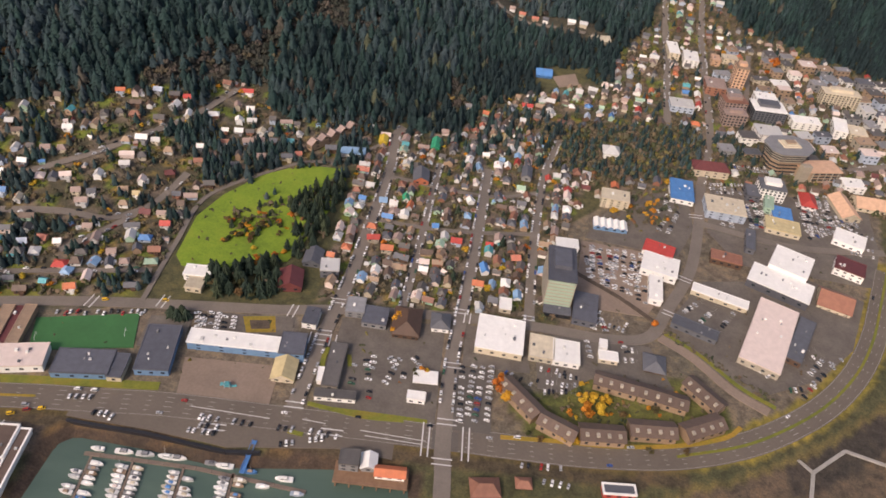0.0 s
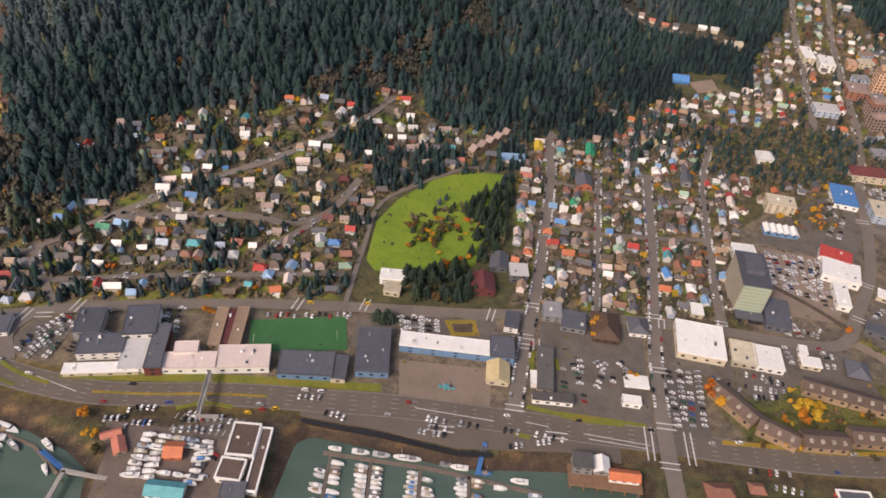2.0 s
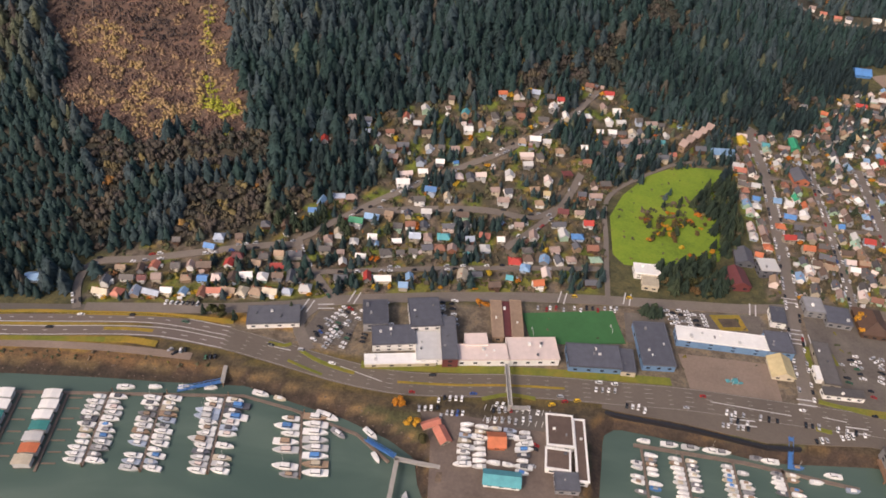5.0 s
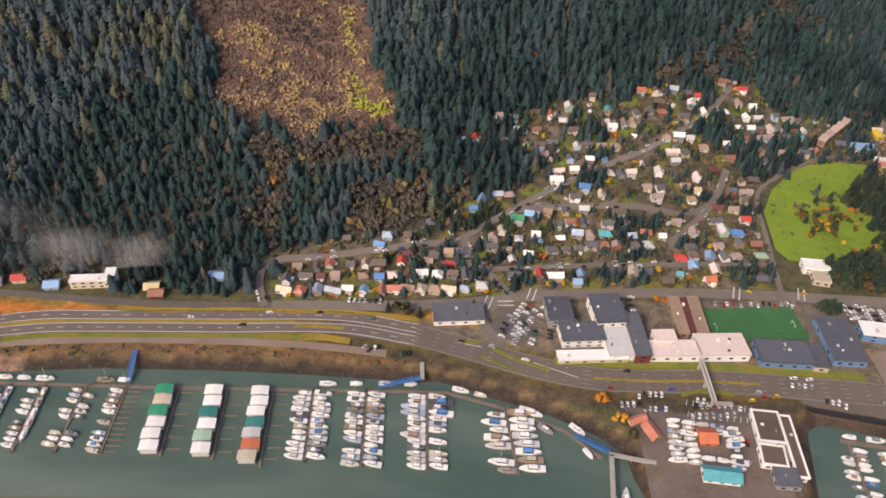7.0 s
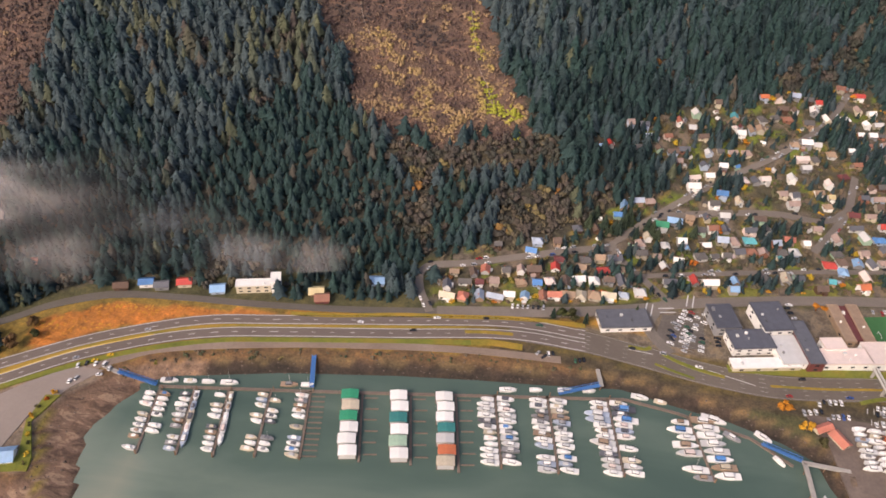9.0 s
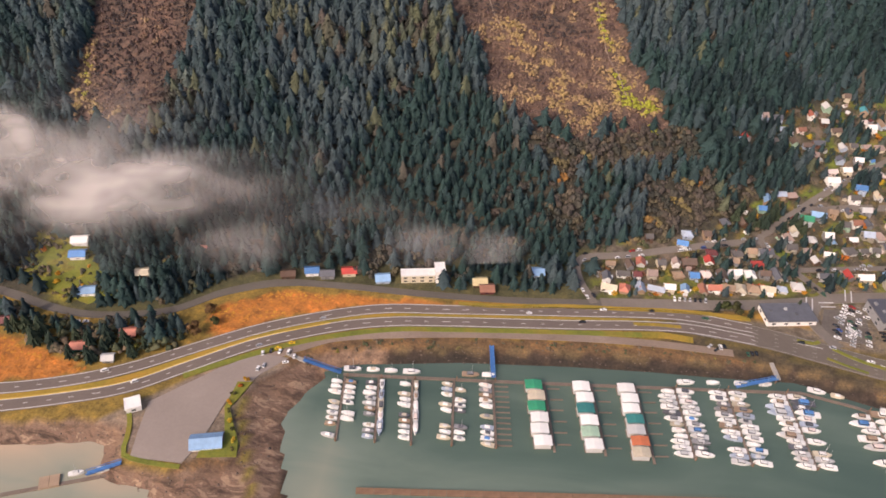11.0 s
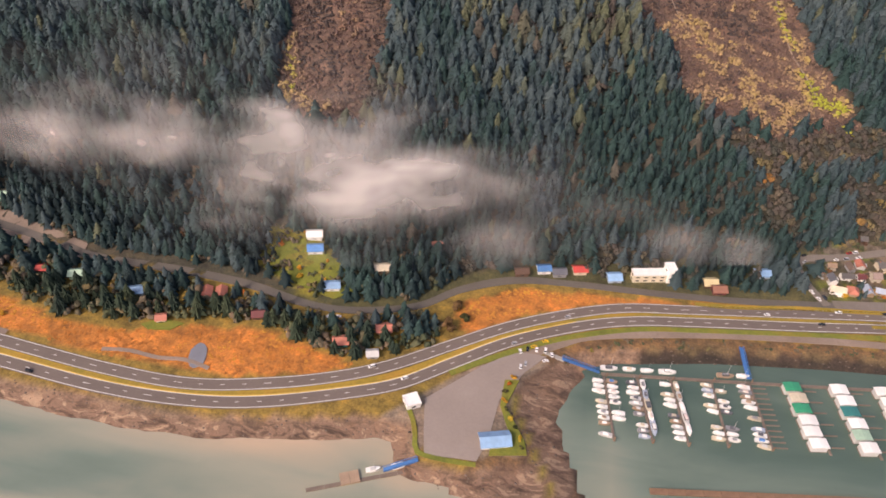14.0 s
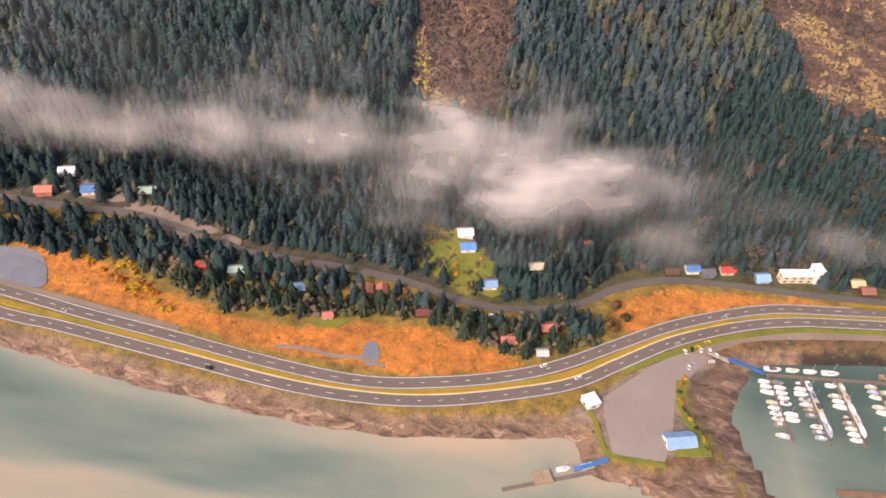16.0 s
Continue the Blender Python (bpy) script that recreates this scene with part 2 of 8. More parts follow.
MUD_SPIT = [(-524, 90), (-519, 79), (-513, 70), (-500, 65), (-488, 59), (-474, 46), (-452, 40), (-455, 62), (-458, 75), (-460.5, 85), (-467, 98), (-470.5, 112), (-468, 129), (-484, 122)]
DYKE = [(-488.5, 112), (-483, 98), (-479.7, 91.6), (-473.2, 79.4), (-467.4, 69), (-462, 55)]


def inside(poly, x, y):
    x, y = np.asarray(x, float), np.asarray(y, float)
    p = np.asarray(poly, float)
    res = np.zeros(np.broadcast(x, y).shape, bool)
    for (ax, ay), (bx, by) in zip(p, np.roll(p, -1, 0)):
        if ay != by:
            res ^= ((ay > y) != (by > y)) & (x < (bx - ax) * (y - ay) / (by - ay) + ax)
    return res


def line_dist(pts, x, y, closed=False):
    x, y = np.asarray(x, float), np.asarray(y, float)
    p = np.asarray(pts, float)
    best = np.full(np.broadcast(x, y).shape, 1e9)
    for a, b in zip(p if closed else p[:-1], np.roll(p, -1, 0) if closed else p[1:]):
        d = b - a
        u = np.clip(((x - a[0]) * d[0] + (y - a[1]) * d[1]) / max(1e-9, d @ d), 0, 1)
        best = np.minimum(best, np.hypot(x - a[0] - u * d[0], y - a[1] - u * d[1]))
    return best


def land_height(x, y):
    """Height of dry land: flats, then a slope that steepens behind the foot of the mountain."""
    x, y = np.asarray(x, float), np.asarray(y, float)
    d = np.maximum(0, y - np.interp(x, FOOT_X, FOOT_Y))
    h = LAND + 0.2 * d + 0.0006 * np.minimum(d, 260) ** 2
    return h + np.clip((x - 40) / 60, 0, 1) * np.maximum(0, y - 395) * 0.10


def height(x, y):
    x, y = np.asarray(x, float), np.asarray(y, float)
    s = line_dist(SHORE, x, y, True)
    spit = np.clip(1 - np.abs(x + 470) / 22, 0, 1) * (y < 128)
    bar = np.where(inside(MUD_SPIT, x, y), 0.05 + np.minimum(1.1, 0.11 * line_dist(MUD_SPIT, x, y, True)), -9.0)
    bar = np.maximum(bar, np.where(y < 120, 2.9 - 0.7 * line_dist(DYKE, x, y), -9.0))
    beach = np.clip((-505 - x) / 20, 0, 1)
    flats = np.clip((x - 85) / 30, 0, 1)
    slope = 0.55 - 0.12 * beach - 0.38 * spit - 0.46 * flats
    return np.where(inside(SHORE, x, y), land_height(x, y), np.maximum(np.maximum(-4.0, bar), LAND - 0.3 - slope * s))


def ground_z(x, y):
    return float(height(x, y))


def link_mesh(name, verts, faces, mats=(), parent=None, label=""):
    me = bpy.data.meshes.new(name)
    me.from_pydata([tuple(v) for v in verts], [], [tuple(f) for f in faces])
    for m in mats:
        me.materials.append(MATS[m])
    ob = new(name, me)
    if parent is not None:
        ob.parent = parent
    if label:
        tagged(ob, label)
    return ob


def fast_mesh(name, verts, tris, mat, tint=None):
    """A large triangle mesh from arrays."""
    me = bpy.data.meshes.new(name)
    nv, nt = len(verts), len(tris)
    me.vertices.add(nv)
    me.vertices.foreach_set("co", np.ascontiguousarray(verts, np.float32).ravel())
    me.loops.add(nt * 3)
    me.loops.foreach_set("vertex_index", np.ascontiguousarray(tris, np.int32).ravel())
    me.polygons.add(nt)
    me.polygons.foreach_set("loop_start", np.arange(0, nt * 3, 3, dtype=np.int32))
    me.update(calc_edges=True)
    if tint is not None:
        at = me.attributes.new("tint", "FLOAT", "POINT")
        at.data.foreach_set("value", np.ascontiguousarray(tint, np.float32))
    me.materials.append(MATS[mat])
    return new(name, me)


# areas of the plan
PARK = [(-125, 271), (-125, 302), (-117, 323), (-101, 346), (-82, 360), (-56, 361), (-55, 342), (-62, 310), (-72, 276), (-99, 264), (-120, 264)]
MARSH_A = [(-775, 106), (-769, 122), (-747, 127), (-705, 117), (-664, 107), (-638, 108), (-612, 117), (-585, 119), (-548, 111), (-560, 103), (-592, 96), (-638, 95), (-685, 99), (-721, 103)]
MARSH_B = [(-508, 134), (-517, 150), (-489, 167), (-446, 171), (-407, 176), (-430, 170), (-457, 164), (-486, 152)]
SLIDE_A = [(-448, 352), (-431, 327), (-409, 296), (-378, 284), (-322, 307), (-328, 330), (-340, 350), (-352, 381), (-360, 440), (-470, 440)]
SLIDE_B = [(-640, 330), (-634, 297), (-622, 246), (-608, 224), (-577, 235), (-576, 276), (-584, 330)]
SUBURB = [(-358, 190), (-255, 214), (-135, 240), (-126, 262), (-126, 318), (-98, 350), (-50, 368), (-38, 402), (-54, 411), (-81, 401), (-103, 388), (-117, 415), (-153, 402), (-177, 383), (-203, 370), (-248, 346), (-276, 330), (-270, 312), (-240, 305), (-265, 281), (-284, 264), (-305, 243), (-336, 235), (-357, 222)]
FLATS = [(-52, 252), (62, 258), (70, 330), (90, 390), (70, 425), (45, 430), (-10, 412), (-40, 402), (-52, 360)]
HILLTOWN = [(60, 395), (100, 372), (150, 395), (300, 400), (420, 420), (420, 540), (329, 547), (295, 563), (263, 581), (230, 598), (210, 632), (206, 690), (162, 690), (159, 616), (148, 580), (123, 546), (114, 497), (77, 484), (46, 478), (19, 446), (10, 420)]
URBAN = [(-300, 184), (-250, 182), (-135, 185), (10, 186), (110, 192), (170, 215), (215, 260), (250, 330), (270, 395), (150, 395), (105, 372), (68, 330), (62, 256), (-45, 246), (-150, 231), (-255, 208), (-300, 196)]
YARD = [(-196, 100), (-145, 100), (-143, 132), (-140, 166), (-150, 170), (-215, 168), (-200, 148)]
CONDO_YARD = [(31, 216), (46, 189), (66, 186), (110, 190), (133, 205), (134, 216), (118, 230), (75, 227), (58, 212)]
RAMP = [(-533, 91), (-500, 122), (-487, 131), (-476, 128), (-484, 117), (-488, 104), (-479, 86), (-513, 77)]
RAVINE = [(62, 395), (100, 383), (150, 398), (205, 416), (205, 438), (150, 452), (100, 440), (60, 440)]
DOWNTOWN = [(168, 425), (240, 428), (330, 440), (345, 530), (262, 570), (205, 560), (185, 480)]
SCHOOLFIELD = [(56, 482), (96, 482), (96, 512), (56, 512)]
SPUR = [(24, 575), (34, 568), (52, 559), (79, 556), (112, 549)]
KNOLL = [(-600, 150), (-575, 140), (-560, 148), (-566, 160), (-582, 172), (-600, 170)]
EGAN = [(249, 327), (234, 298), (220, 272), (204, 249), (185, 229), (164, 213), (137, 198), (106, 188), (71, 183.8), (37, 183.5), (10, 184), (-53, 184), (-98, 184), (-126, 182),
        (-149, 180.6), (-172, 178), (-194, 174.3), (-216, 171.8), (-240, 173.5), (-265, 178), (-290, 182), (-322, 183.5)]
EGAN_N = [(-290, 186), (-323, 187), (-370, 179), (-419, 170), (-445, 165), (-466, 157), (-491, 144), (-514, 128), (-532, 115), (-550, 105), (-574, 96), (-604, 89), (-637, 89), (-682, 93), (-718, 96), (-755, 100), (-860, 110)]
EGAN_S = [(-290, 179), (-322, 180), (-370, 171.5), (-418, 163), (-442, 158), (-464, 150), (-490, 136), (-511, 120), (-529, 106), (-548, 97), (-576, 87), (-602, 82), (-634, 81), (-678, 84.5), (-724, 88), (-748, 89), (-860, 98)]
GLACIER = [(158, 392), (148, 350), (135, 308), (117, 275), (105, 255), (86, 250), (51, 252), (11, 252), (-16, 250), (-45, 247), (-67, 243), (-96, 240), (-149, 234), (-200, 225), (-250, 213), (-259, 209), (-296, 199), (-354, 188),
           (-396, 181), (-434, 177), (-463, 175), (-491, 171), (-514, 160), (-531, 146), (-555, 138), (-574, 137), (-600, 140), (-630, 141), (-666, 140), (-684, 143), (-722, 148), (-756, 145), (-840, 142)]


def build_terrain():
    xs = np.concatenate([np.linspace(-2200, -900, 27)[:-1], np.arange(-900, 400, 3.0), np.linspace(400, 1800, 29)])
    ys = np.concatenate([np.linspace(-1500, 40, 20)[:-1], np.arange(40, 480, 3.0), np.arange(480, 760, 8.0), np.linspace(760, 2000, 32)])
    X, Y = np.meshgrid(xs, ys)
    Z = height(X, Y)
    d = np.maximum(0, Y - np.interp(X, FOOT_X, FOOT_Y))
    rng = np.random.default_rng(3)
    Z = Z + np.where(d > 12, rng.normal(0, 0.5, Z.shape), 0)
    land = inside(SHORE, X, Y)
    sd = line_dist(SHORE, X, Y, True)
    # uneven tide flats
    for j, i in zip(*np.nonzero(~land & (X < -440) & (X > -860) & (sd < 22) & (sd > 1.5))):
        Z[j, i] += (0.3 if X[j, i] > -540 else 0.55) * noise.noise(Vector((X[j, i] * 0.08, Y[j, i] * 0.16, 7.0))) + 0.35 * noise.noise(Vector((X[j, i] * 0.22, Y[j, i] * 0.3, 2.0)))
    col = np.empty(X.shape + (3,))
    col[:] = (0.075, 0.075, 0.035)

    def lay(mask, c):
        col[mask] = c

    lay(d > 8, (0.060, 0.056, 0.042))
    lay(d > 90, (0.045, 0.045, 0.038))
    yards = inside(SUBURB, X, Y) | inside(FLATS, X, Y) | inside(HILLTOWN, X, Y)
    lay(yards, (0.10, 0.09, 0.055))
    for j, i in zip(*np.nonzero(yards & (Y < 720))):
        v = noise.noise(Vector((X[j, i] * 0.11, Y[j, i] * 0.11, 1.0)))
        front = Y[j, i] < 226 + (X[j, i] + 250) * 0.22 and X[j, i] < -125
        col[j, i] = (0.15, 0.16, 0.035) if front and v > -0.1 else (0.13, 0.17, 0.03) if v > 0.28 else (0.20, 0.15, 0.05) if v > 0.16 else (0.16, 0.13, 0.105) if v < -0.15 else (0.075, 0.068, 0.045)
    lay(inside(URBAN, X, Y), (0.150, 0.125, 0.098))
    lay(inside([(-100, 222), (-95, 236), (-60, 240), (-58, 224)], X, Y), (0.19, 0.17, 0.16))
    lay(inside(CONDO_YARD, X, Y), (0.105, 0.115, 0.035))
    lay(inside(YARD, X, Y), (0.13, 0.10, 0.08))
    gl = np.array(GLACIER)[::-1]
    lay((Y < np.interp(X, gl[:, 0], gl[:, 1])) & (X < -300) & land, (0.22, 0.15, 0.035))
    strip = (X < -262) & (X > -420) & land & (np.abs(Y - 0.5 * (np.interp(X, gl[:, 0], gl[:, 1]) + np.interp(X, [-420, -370, -323, -290, -262], [170, 179, 187, 186, 184]))) < 3)
    lay(strip, (0.30, 0.17, 0.035))
    lay((X < -285) & (X > -500) & land & (sd < 5), (0.15, 0.09, 0.045))
    lay(inside(RAMP, X, Y), (0.22, 0.17, 0.135))
    near = (line_dist(EGAN, X, Y) < 14) & (X < 110) & (X > -330)
    lay(near & ~inside(URBAN, X, Y), (0.075, 0.058, 0.036))
    lay((line_dist(EGAN, X, Y) < 8.0) & (X < 110) & (X > -330) & ~inside(URBAN, X, Y), (0.115, 0.09, 0.032))
    lay((line_dist(EGAN, X, Y) < 8) & (X >= 110), (0.20, 0.165, 0.035))
    for zone in (MARSH_A, MARSH_B):
        lay(inside(zone, X, Y), (0.44, 0.168, 0.04))
    for zone in (SLIDE_A, SLIDE_B):
        lay(inside(zone, X, Y), (0.125, 0.083, 0.068))
    lay(inside(KNOLL, X, Y), (0.19, 0.17, 0.03))
    lay(~land, (0.060, 0.042, 0.032))
    lay(~land & (sd < 1.0), (0.13, 0.085, 0.04))
    low_bank = ~land & (X > -468) & (X < -190)
    lay(low_bank & (Z < 1.7), (0.040, 0.030, 0.024))
    lay(low_bank & (Z > 2.3), (0.15, 0.105, 0.055))
    lay(~land & (X < -440) & (sd < 1.5) & (X < -490), (0.20, 0.145, 0.05))
    spit_east = ~land & (X > -490) & (X < -440) & (Y < 130)
    lay(~land & (X < -440), (0.20, 0.135, 0.098))
    lay(spit_east, (0.115, 0.073, 0.052))
    lay((line_dist(DYKE, X, Y) < 1.3) & (Y < 112), (0.20, 0.16, 0.04))
    tidal = (~land & (X < -462) & (X > -900)).astype(float) * np.clip((sd - 1.0) / 2.5, 0, 1) * np.where(spit_east, 0.75, 1.0)
    tidal[(line_dist(DYKE, X, Y) < 1.3) & (Y < 112)] = 0
    lay(~land & (X > 95), (0.105, 0.079, 0.058))
    lay(~land & (X > 150) & (sd < 16), (0.05, 0.042, 0.036))
    lay(~land & (X > 95) & (sd < 3), (0.12, 0.10, 0.04))
    ny, nx = X.shape
    idx = np.arange(nx * ny).reshape(ny, nx)
    a, b, c, e = idx[:-1, :-1].ravel(), idx[:-1, 1:].ravel(), idx[1:, 1:].ravel(), idx[1:, :-1].ravel()
    tris = np.concatenate([np.stack([a, b, c], 1), np.stack([a, c, e], 1)])
    ob = fast_mesh("ground", np.stack([X.ravel(), Y.ravel(), Z.ravel()], 1), tris, "ground_cover")
    at = ob.data.attributes.new("cover", "FLOAT_COLOR", "POINT")
    at.data.foreach_set("color", np.concatenate([col.reshape(-1, 3), tidal.reshape(-1, 1)], 1).astype(np.float32).ravel())
    ob.data.polygons.foreach_set("use_smooth", np.ones(len(tris), bool))
    tagged(ob, "mountain slope, town flats and shore banks", "ground", kind="structure")


build_terrain()


def build_water():
    xs = np.concatenate([np.linspace(-2200, -860, 16)[:-1], np.arange(-860, 300, 5.0), np.linspace(300, 1800, 16)])
    ys = np.concatenate([np.linspace(-1500, -60, 16)[:-1], np.arange(-60, 190, 4.0), np.linspace(190, 700, 8)])
    X, Y = np.meshgrid(xs, ys)
    off = line_dist(SHORE, X, Y, True)
    drift = np.array([noise.fractal(Vector((px * 0.0075, po * 0.055 + 0.01 * px, 5.0)), 0.8, 2.0, 3) for px, po in zip(X.ravel(), off.ravel())]).reshape(X.shape)
    west = np.clip((-520 - X) / 90, 0, 1)
    silt = 0.04 + 0.13 * west + (0.05 + 0.15 * west) * drift
    silt += 0.40 * np.exp(-((X + 548) / 42) ** 2 - ((Y - 66) / 20) ** 2)
    silt += 0.55 * west * np.clip((off - 24 + 10 * drift) / 36, 0, 1) * np.clip((420 - off) / 260, 0.25, 1)
    south = np.clip((Y + 60) / 70, 0, 1)
    silt += 0.26 * np.exp(-((X + 452) / 13) ** 2) * np.clip((118 - Y) / 30, 0, 1) * south
    silt += 0.13 * np.clip((108 - Y) / 14, 0, 1) * np.clip((X + 470) / 40, 0, 1) * np.clip((-160 - X) / 60, 0, 1) * south
    wet = np.minimum(off - 7.5, np.where(inside(MUD_SPIT, X, Y), 0, line_dist(MUD_SPIT, X, Y, True)))
    silt += 0.34 * np.clip((-455 - X) / 30, 0, 1) * np.exp(-(np.maximum(wet, 0) / 7) ** 2)
    ny, nx = X.shape
    idx = np.arange(nx * ny).reshape(ny, nx)
    a, b, c, e = idx[:-1, :-1].ravel(), idx[:-1, 1:].ravel(), idx[1:, 1:].ravel(), idx[1:, :-1].ravel()
    ob = fast_mesh("water", np.stack([X.ravel(), Y.ravel(), np.zeros(nx * ny)], 1), np.concatenate([np.stack([a, b, c], 1), np.stack([a, c, e], 1)]), "water")
    at = ob.data.attributes.new("silt", "FLOAT", "POINT")
    at.data.foreach_set("value", silt.ravel().astype(np.float32))
    tagged(ob, "silty grey-green harbour water", "water", kind="structure")


build_water()


# ---- roads, lots and lawns ----
def densify(pts, step):
    p = np.asarray(pts, float)
    # Catmull-Rom through the given corners
    q = np.vstack([2 * p[0] - p[1], p, 2 * p[-1] - p[-2]])
    out = []
    for i in range(1, len(q) - 2):
        n = max(2, int(np.hypot(*(q[i + 1] - q[i])) / step))
        for u in np.linspace(0, 1, n, endpoint=False):
            out.append(0.5 * (2 * q[i] + (q[i + 1] - q[i - 1]) * u + (2 * q[i - 1] - 5 * q[i] + 4 * q[i + 1] - q[i + 2]) * u * u + (3 * q[i] - q[i - 1] - 3 * q[i + 1] + q[i + 2]) * u ** 3))
    out.append(p[-1])
    return np.array(out)


def sides(c):
    t = np.gradient(c, axis=0)
    t /= np.maximum(1e-6, np.hypot(t[:, 0], t[:, 1]))[:, None]
    return np.stack([-t[:, 1], t[:, 0]], 1)


def ribbon(name, pts, width, mat, lift=0.2, label="", category="road", kind="structure", smooth=True, over=False):
    c = densify(pts, 3.0) if smooth else np.asarray(pts, float)
    n = sides(c)
    cols = np.linspace(-0.5, 0.5, max(2, int(width / 2.5) + 1))
    verts, faces = [], []
    for i in range(len(c)):
        for u in cols:
            x, y = c[i] + n[i] * u * width
            z = LAND if over else max(ground_z(x, y), float(land_height(c[i, 0], c[i, 1])) - 0.3)
            verts.append((x, y, z + lift))
    k = len(cols)
    for i in range(len(c) - 1):
        for j in range(k - 1):
            faces.append((i * k + j, i * k + j + 1, (i + 1) * k + j + 1, (i + 1) * k + j))
    # skirts give the road bed its thickness
    base = len(verts)
    for i in range(len(c)):
        for j in (0, k - 1):
            x, y, z = verts[i * k + j]
            verts.append((x, y, z - 0.8))
    for i in range(len(c) - 1):
        faces.append((i * k, (i + 1) * k, base + 2 * i + 2, base + 2 * i))
        faces.append((i * k + k - 1, base + 2 * i + 1, base + 2 * i + 3, (i + 1) * k + k - 1))
    ob = link_mesh(name, verts, faces, [mat])
    return tagged(ob, label, category, kind=kind)


def patch(name, poly, mat, lift, label, category, kind="structure", step=3.0):
    """A flat or draped area cut into cells that follow the ground."""
    p = np.asarray(poly, float)
    bm = bmesh.new()
    f = bm.faces.new([bm.verts.new((x, y, 0)) for x, y in p])
    for axis in (0, 1):
        lo, hi = p[:, axis].min(), p[:, axis].max()
        for v in np.arange(lo + step, hi, step * 2):
            co, no = [0, 0, 0], [0, 0, 0]
            co[axis], no[axis] = v, 1
            bmesh.ops.bisect_plane(bm, geom=bm.verts[:] + bm.edges[:] + bm.faces[:], plane_co=co, plane_no=no)
    for v in bm.verts:
        v.co.z = max(ground_z(v.co.x, v.co.y), LAND - 0.4) + lift
    ext = bmesh.ops.extrude_face_region(bm, geom=bm.faces[:])
    for v in ext["geom"]:
        if isinstance(v, bmesh.types.BMVert):
            v.co.z -= 0.6
    bmesh.ops.recalc_face_normals(bm, faces=bm.faces)
    me = bpy.data.meshes.new(name)
    bm.to_mesh(me)
    bm.free()
    me.materials.append(MATS[mat])
    return tagged(new(name, me), label, category, kind=kind)


ribbon("road", EGAN, 12.0, "road_asphalt", 0.25, "wide grey waterfront highway with worn lanes")
ribbon("road", EGAN_N, 5.6, "worn_asphalt", 0.3, "two-lane northern carriageway of the highway")
ribbon("road", EGAN_S, 5.6, "worn_asphalt", 0.3, "two-lane southern carriageway of the highway")
ribbon("median", [(-340, 180), (-370, 175.2), (-418, 166.6), (-444, 161.5), (-465, 153.6), (-490.5, 140), (-512.5, 124), (-530.5, 110.5), (-549, 101), (-575, 91.5), (-603, 85.5), (-636, 85), (-680, 88.8), (-721, 92), (-752, 94.5), (-860, 104)], 2.3, "verge", 0.27, "yellow grass median between the carriageways", "median")
ribbon("road", GLACIER[:18], 6.0, "street_asphalt", 0.30, "grey main street along the foot of the town")
ribbon("road", GLACIER[17:], 3.6, "asphalt", 0.29, "narrow grey shore road under the trees")
STREETS = {
    "twelfth": ([(-50, 189), (-46, 228), (-42, 255), (-38, 293), (-32, 367), (-33, 402), (-28, 415)], 6.5),
    "eleventh": ([(-13, 252), (-9, 299), (-5, 356), (-3, 380)], 4.2),
    "tenth": ([(12, 60), (12, 157), (11, 180), (12, 224), (15, 253), (20, 304), (26, 380)], 6.5),
    "ninth": ([(47, 253), (51, 310), (59, 376), (71, 422)], 5.0),
    "cross": ([(-36, 318), (5, 316), (52, 322)], 3.0),
    "cross2": ([(-33, 360), (24, 352), (57, 362)], 3.0),
    "spur": (SPUR, 2.4),
    "hill": ([(-251, 212), (-276, 244), (-271, 255), (-257, 270), (-238, 289), (-217, 308), (-182, 337), (-151, 372), (-131, 406)], 3.6),
    "hill2": ([(-257, 271), (-219, 284), (-190, 291), (-166, 292), (-152, 303)], 4.0),
    "hill3": ([(-178, 264), (-160, 289), (-149, 309), (-140, 335)], 4.0),
    "loop": ([(-357, 187), (-364, 202), (-363, 215), (-342, 222), (-300, 238), (-276, 246)], 3.6),
    "mid": ([(-268, 228), (-220, 240), (-175, 250), (-132, 258)], 3.0),
    "parkside": ([(-129, 238), (-128, 279), (-125, 319), (-100, 348), (-79, 364), (-62, 368), (-36, 398)], 2.4),
    "gold": ([(146, 455), (152, 500), (158, 544), (164, 615), (168, 680)], 5.0),
    "main": ([(158, 392), (170, 430), (176, 461), (187, 551), (194, 605), (200, 660)], 5.0),
    "civic": ([(184, 414), (240, 420), (300, 440)], 5.0),
    "civic2": ([(148, 352), (200, 340), (255, 345)], 5.0),
    "civic3": ([(205, 480), (225, 560)], 4.0),
}
for k, (pts, w) in enumerate(STREETS.values()):
    ribbon("road", pts, w, "street_asphalt", 0.34 + 0.014 * k, "worn grey town street")
ribbon("median", EGAN[:8], 1.2, "meadow", 0.5, "green grass median of the highway bend", "median")
ribbon("median", EGAN[14:18], 1.0, "verge", 0.5, "yellow grass median of the highway", "median")
ribbon("driveway", [(-255, 182), (-263, 196), (-258, 209)], 5, "street_asphalt", 0.34, "short link street between highway and main street")
ribbon("channel", [(58, 307), (75, 293), (94, 279), (109, 265)], 2.6, "riprap", 0.5, "dark walled creek channel through parking lots", "channel")
ribbon("channel", [(110, 255), (124, 244), (138, 227), (152, 217)], 5.0, "gravel", 0.4, "pale creek bed between grassy banks", "channel")
ribbon("verge", [(113, 258), (128, 246), (142, 230), (156, 220)], 2.0, "meadow", 0.36, "grassy creek bank", "verge")
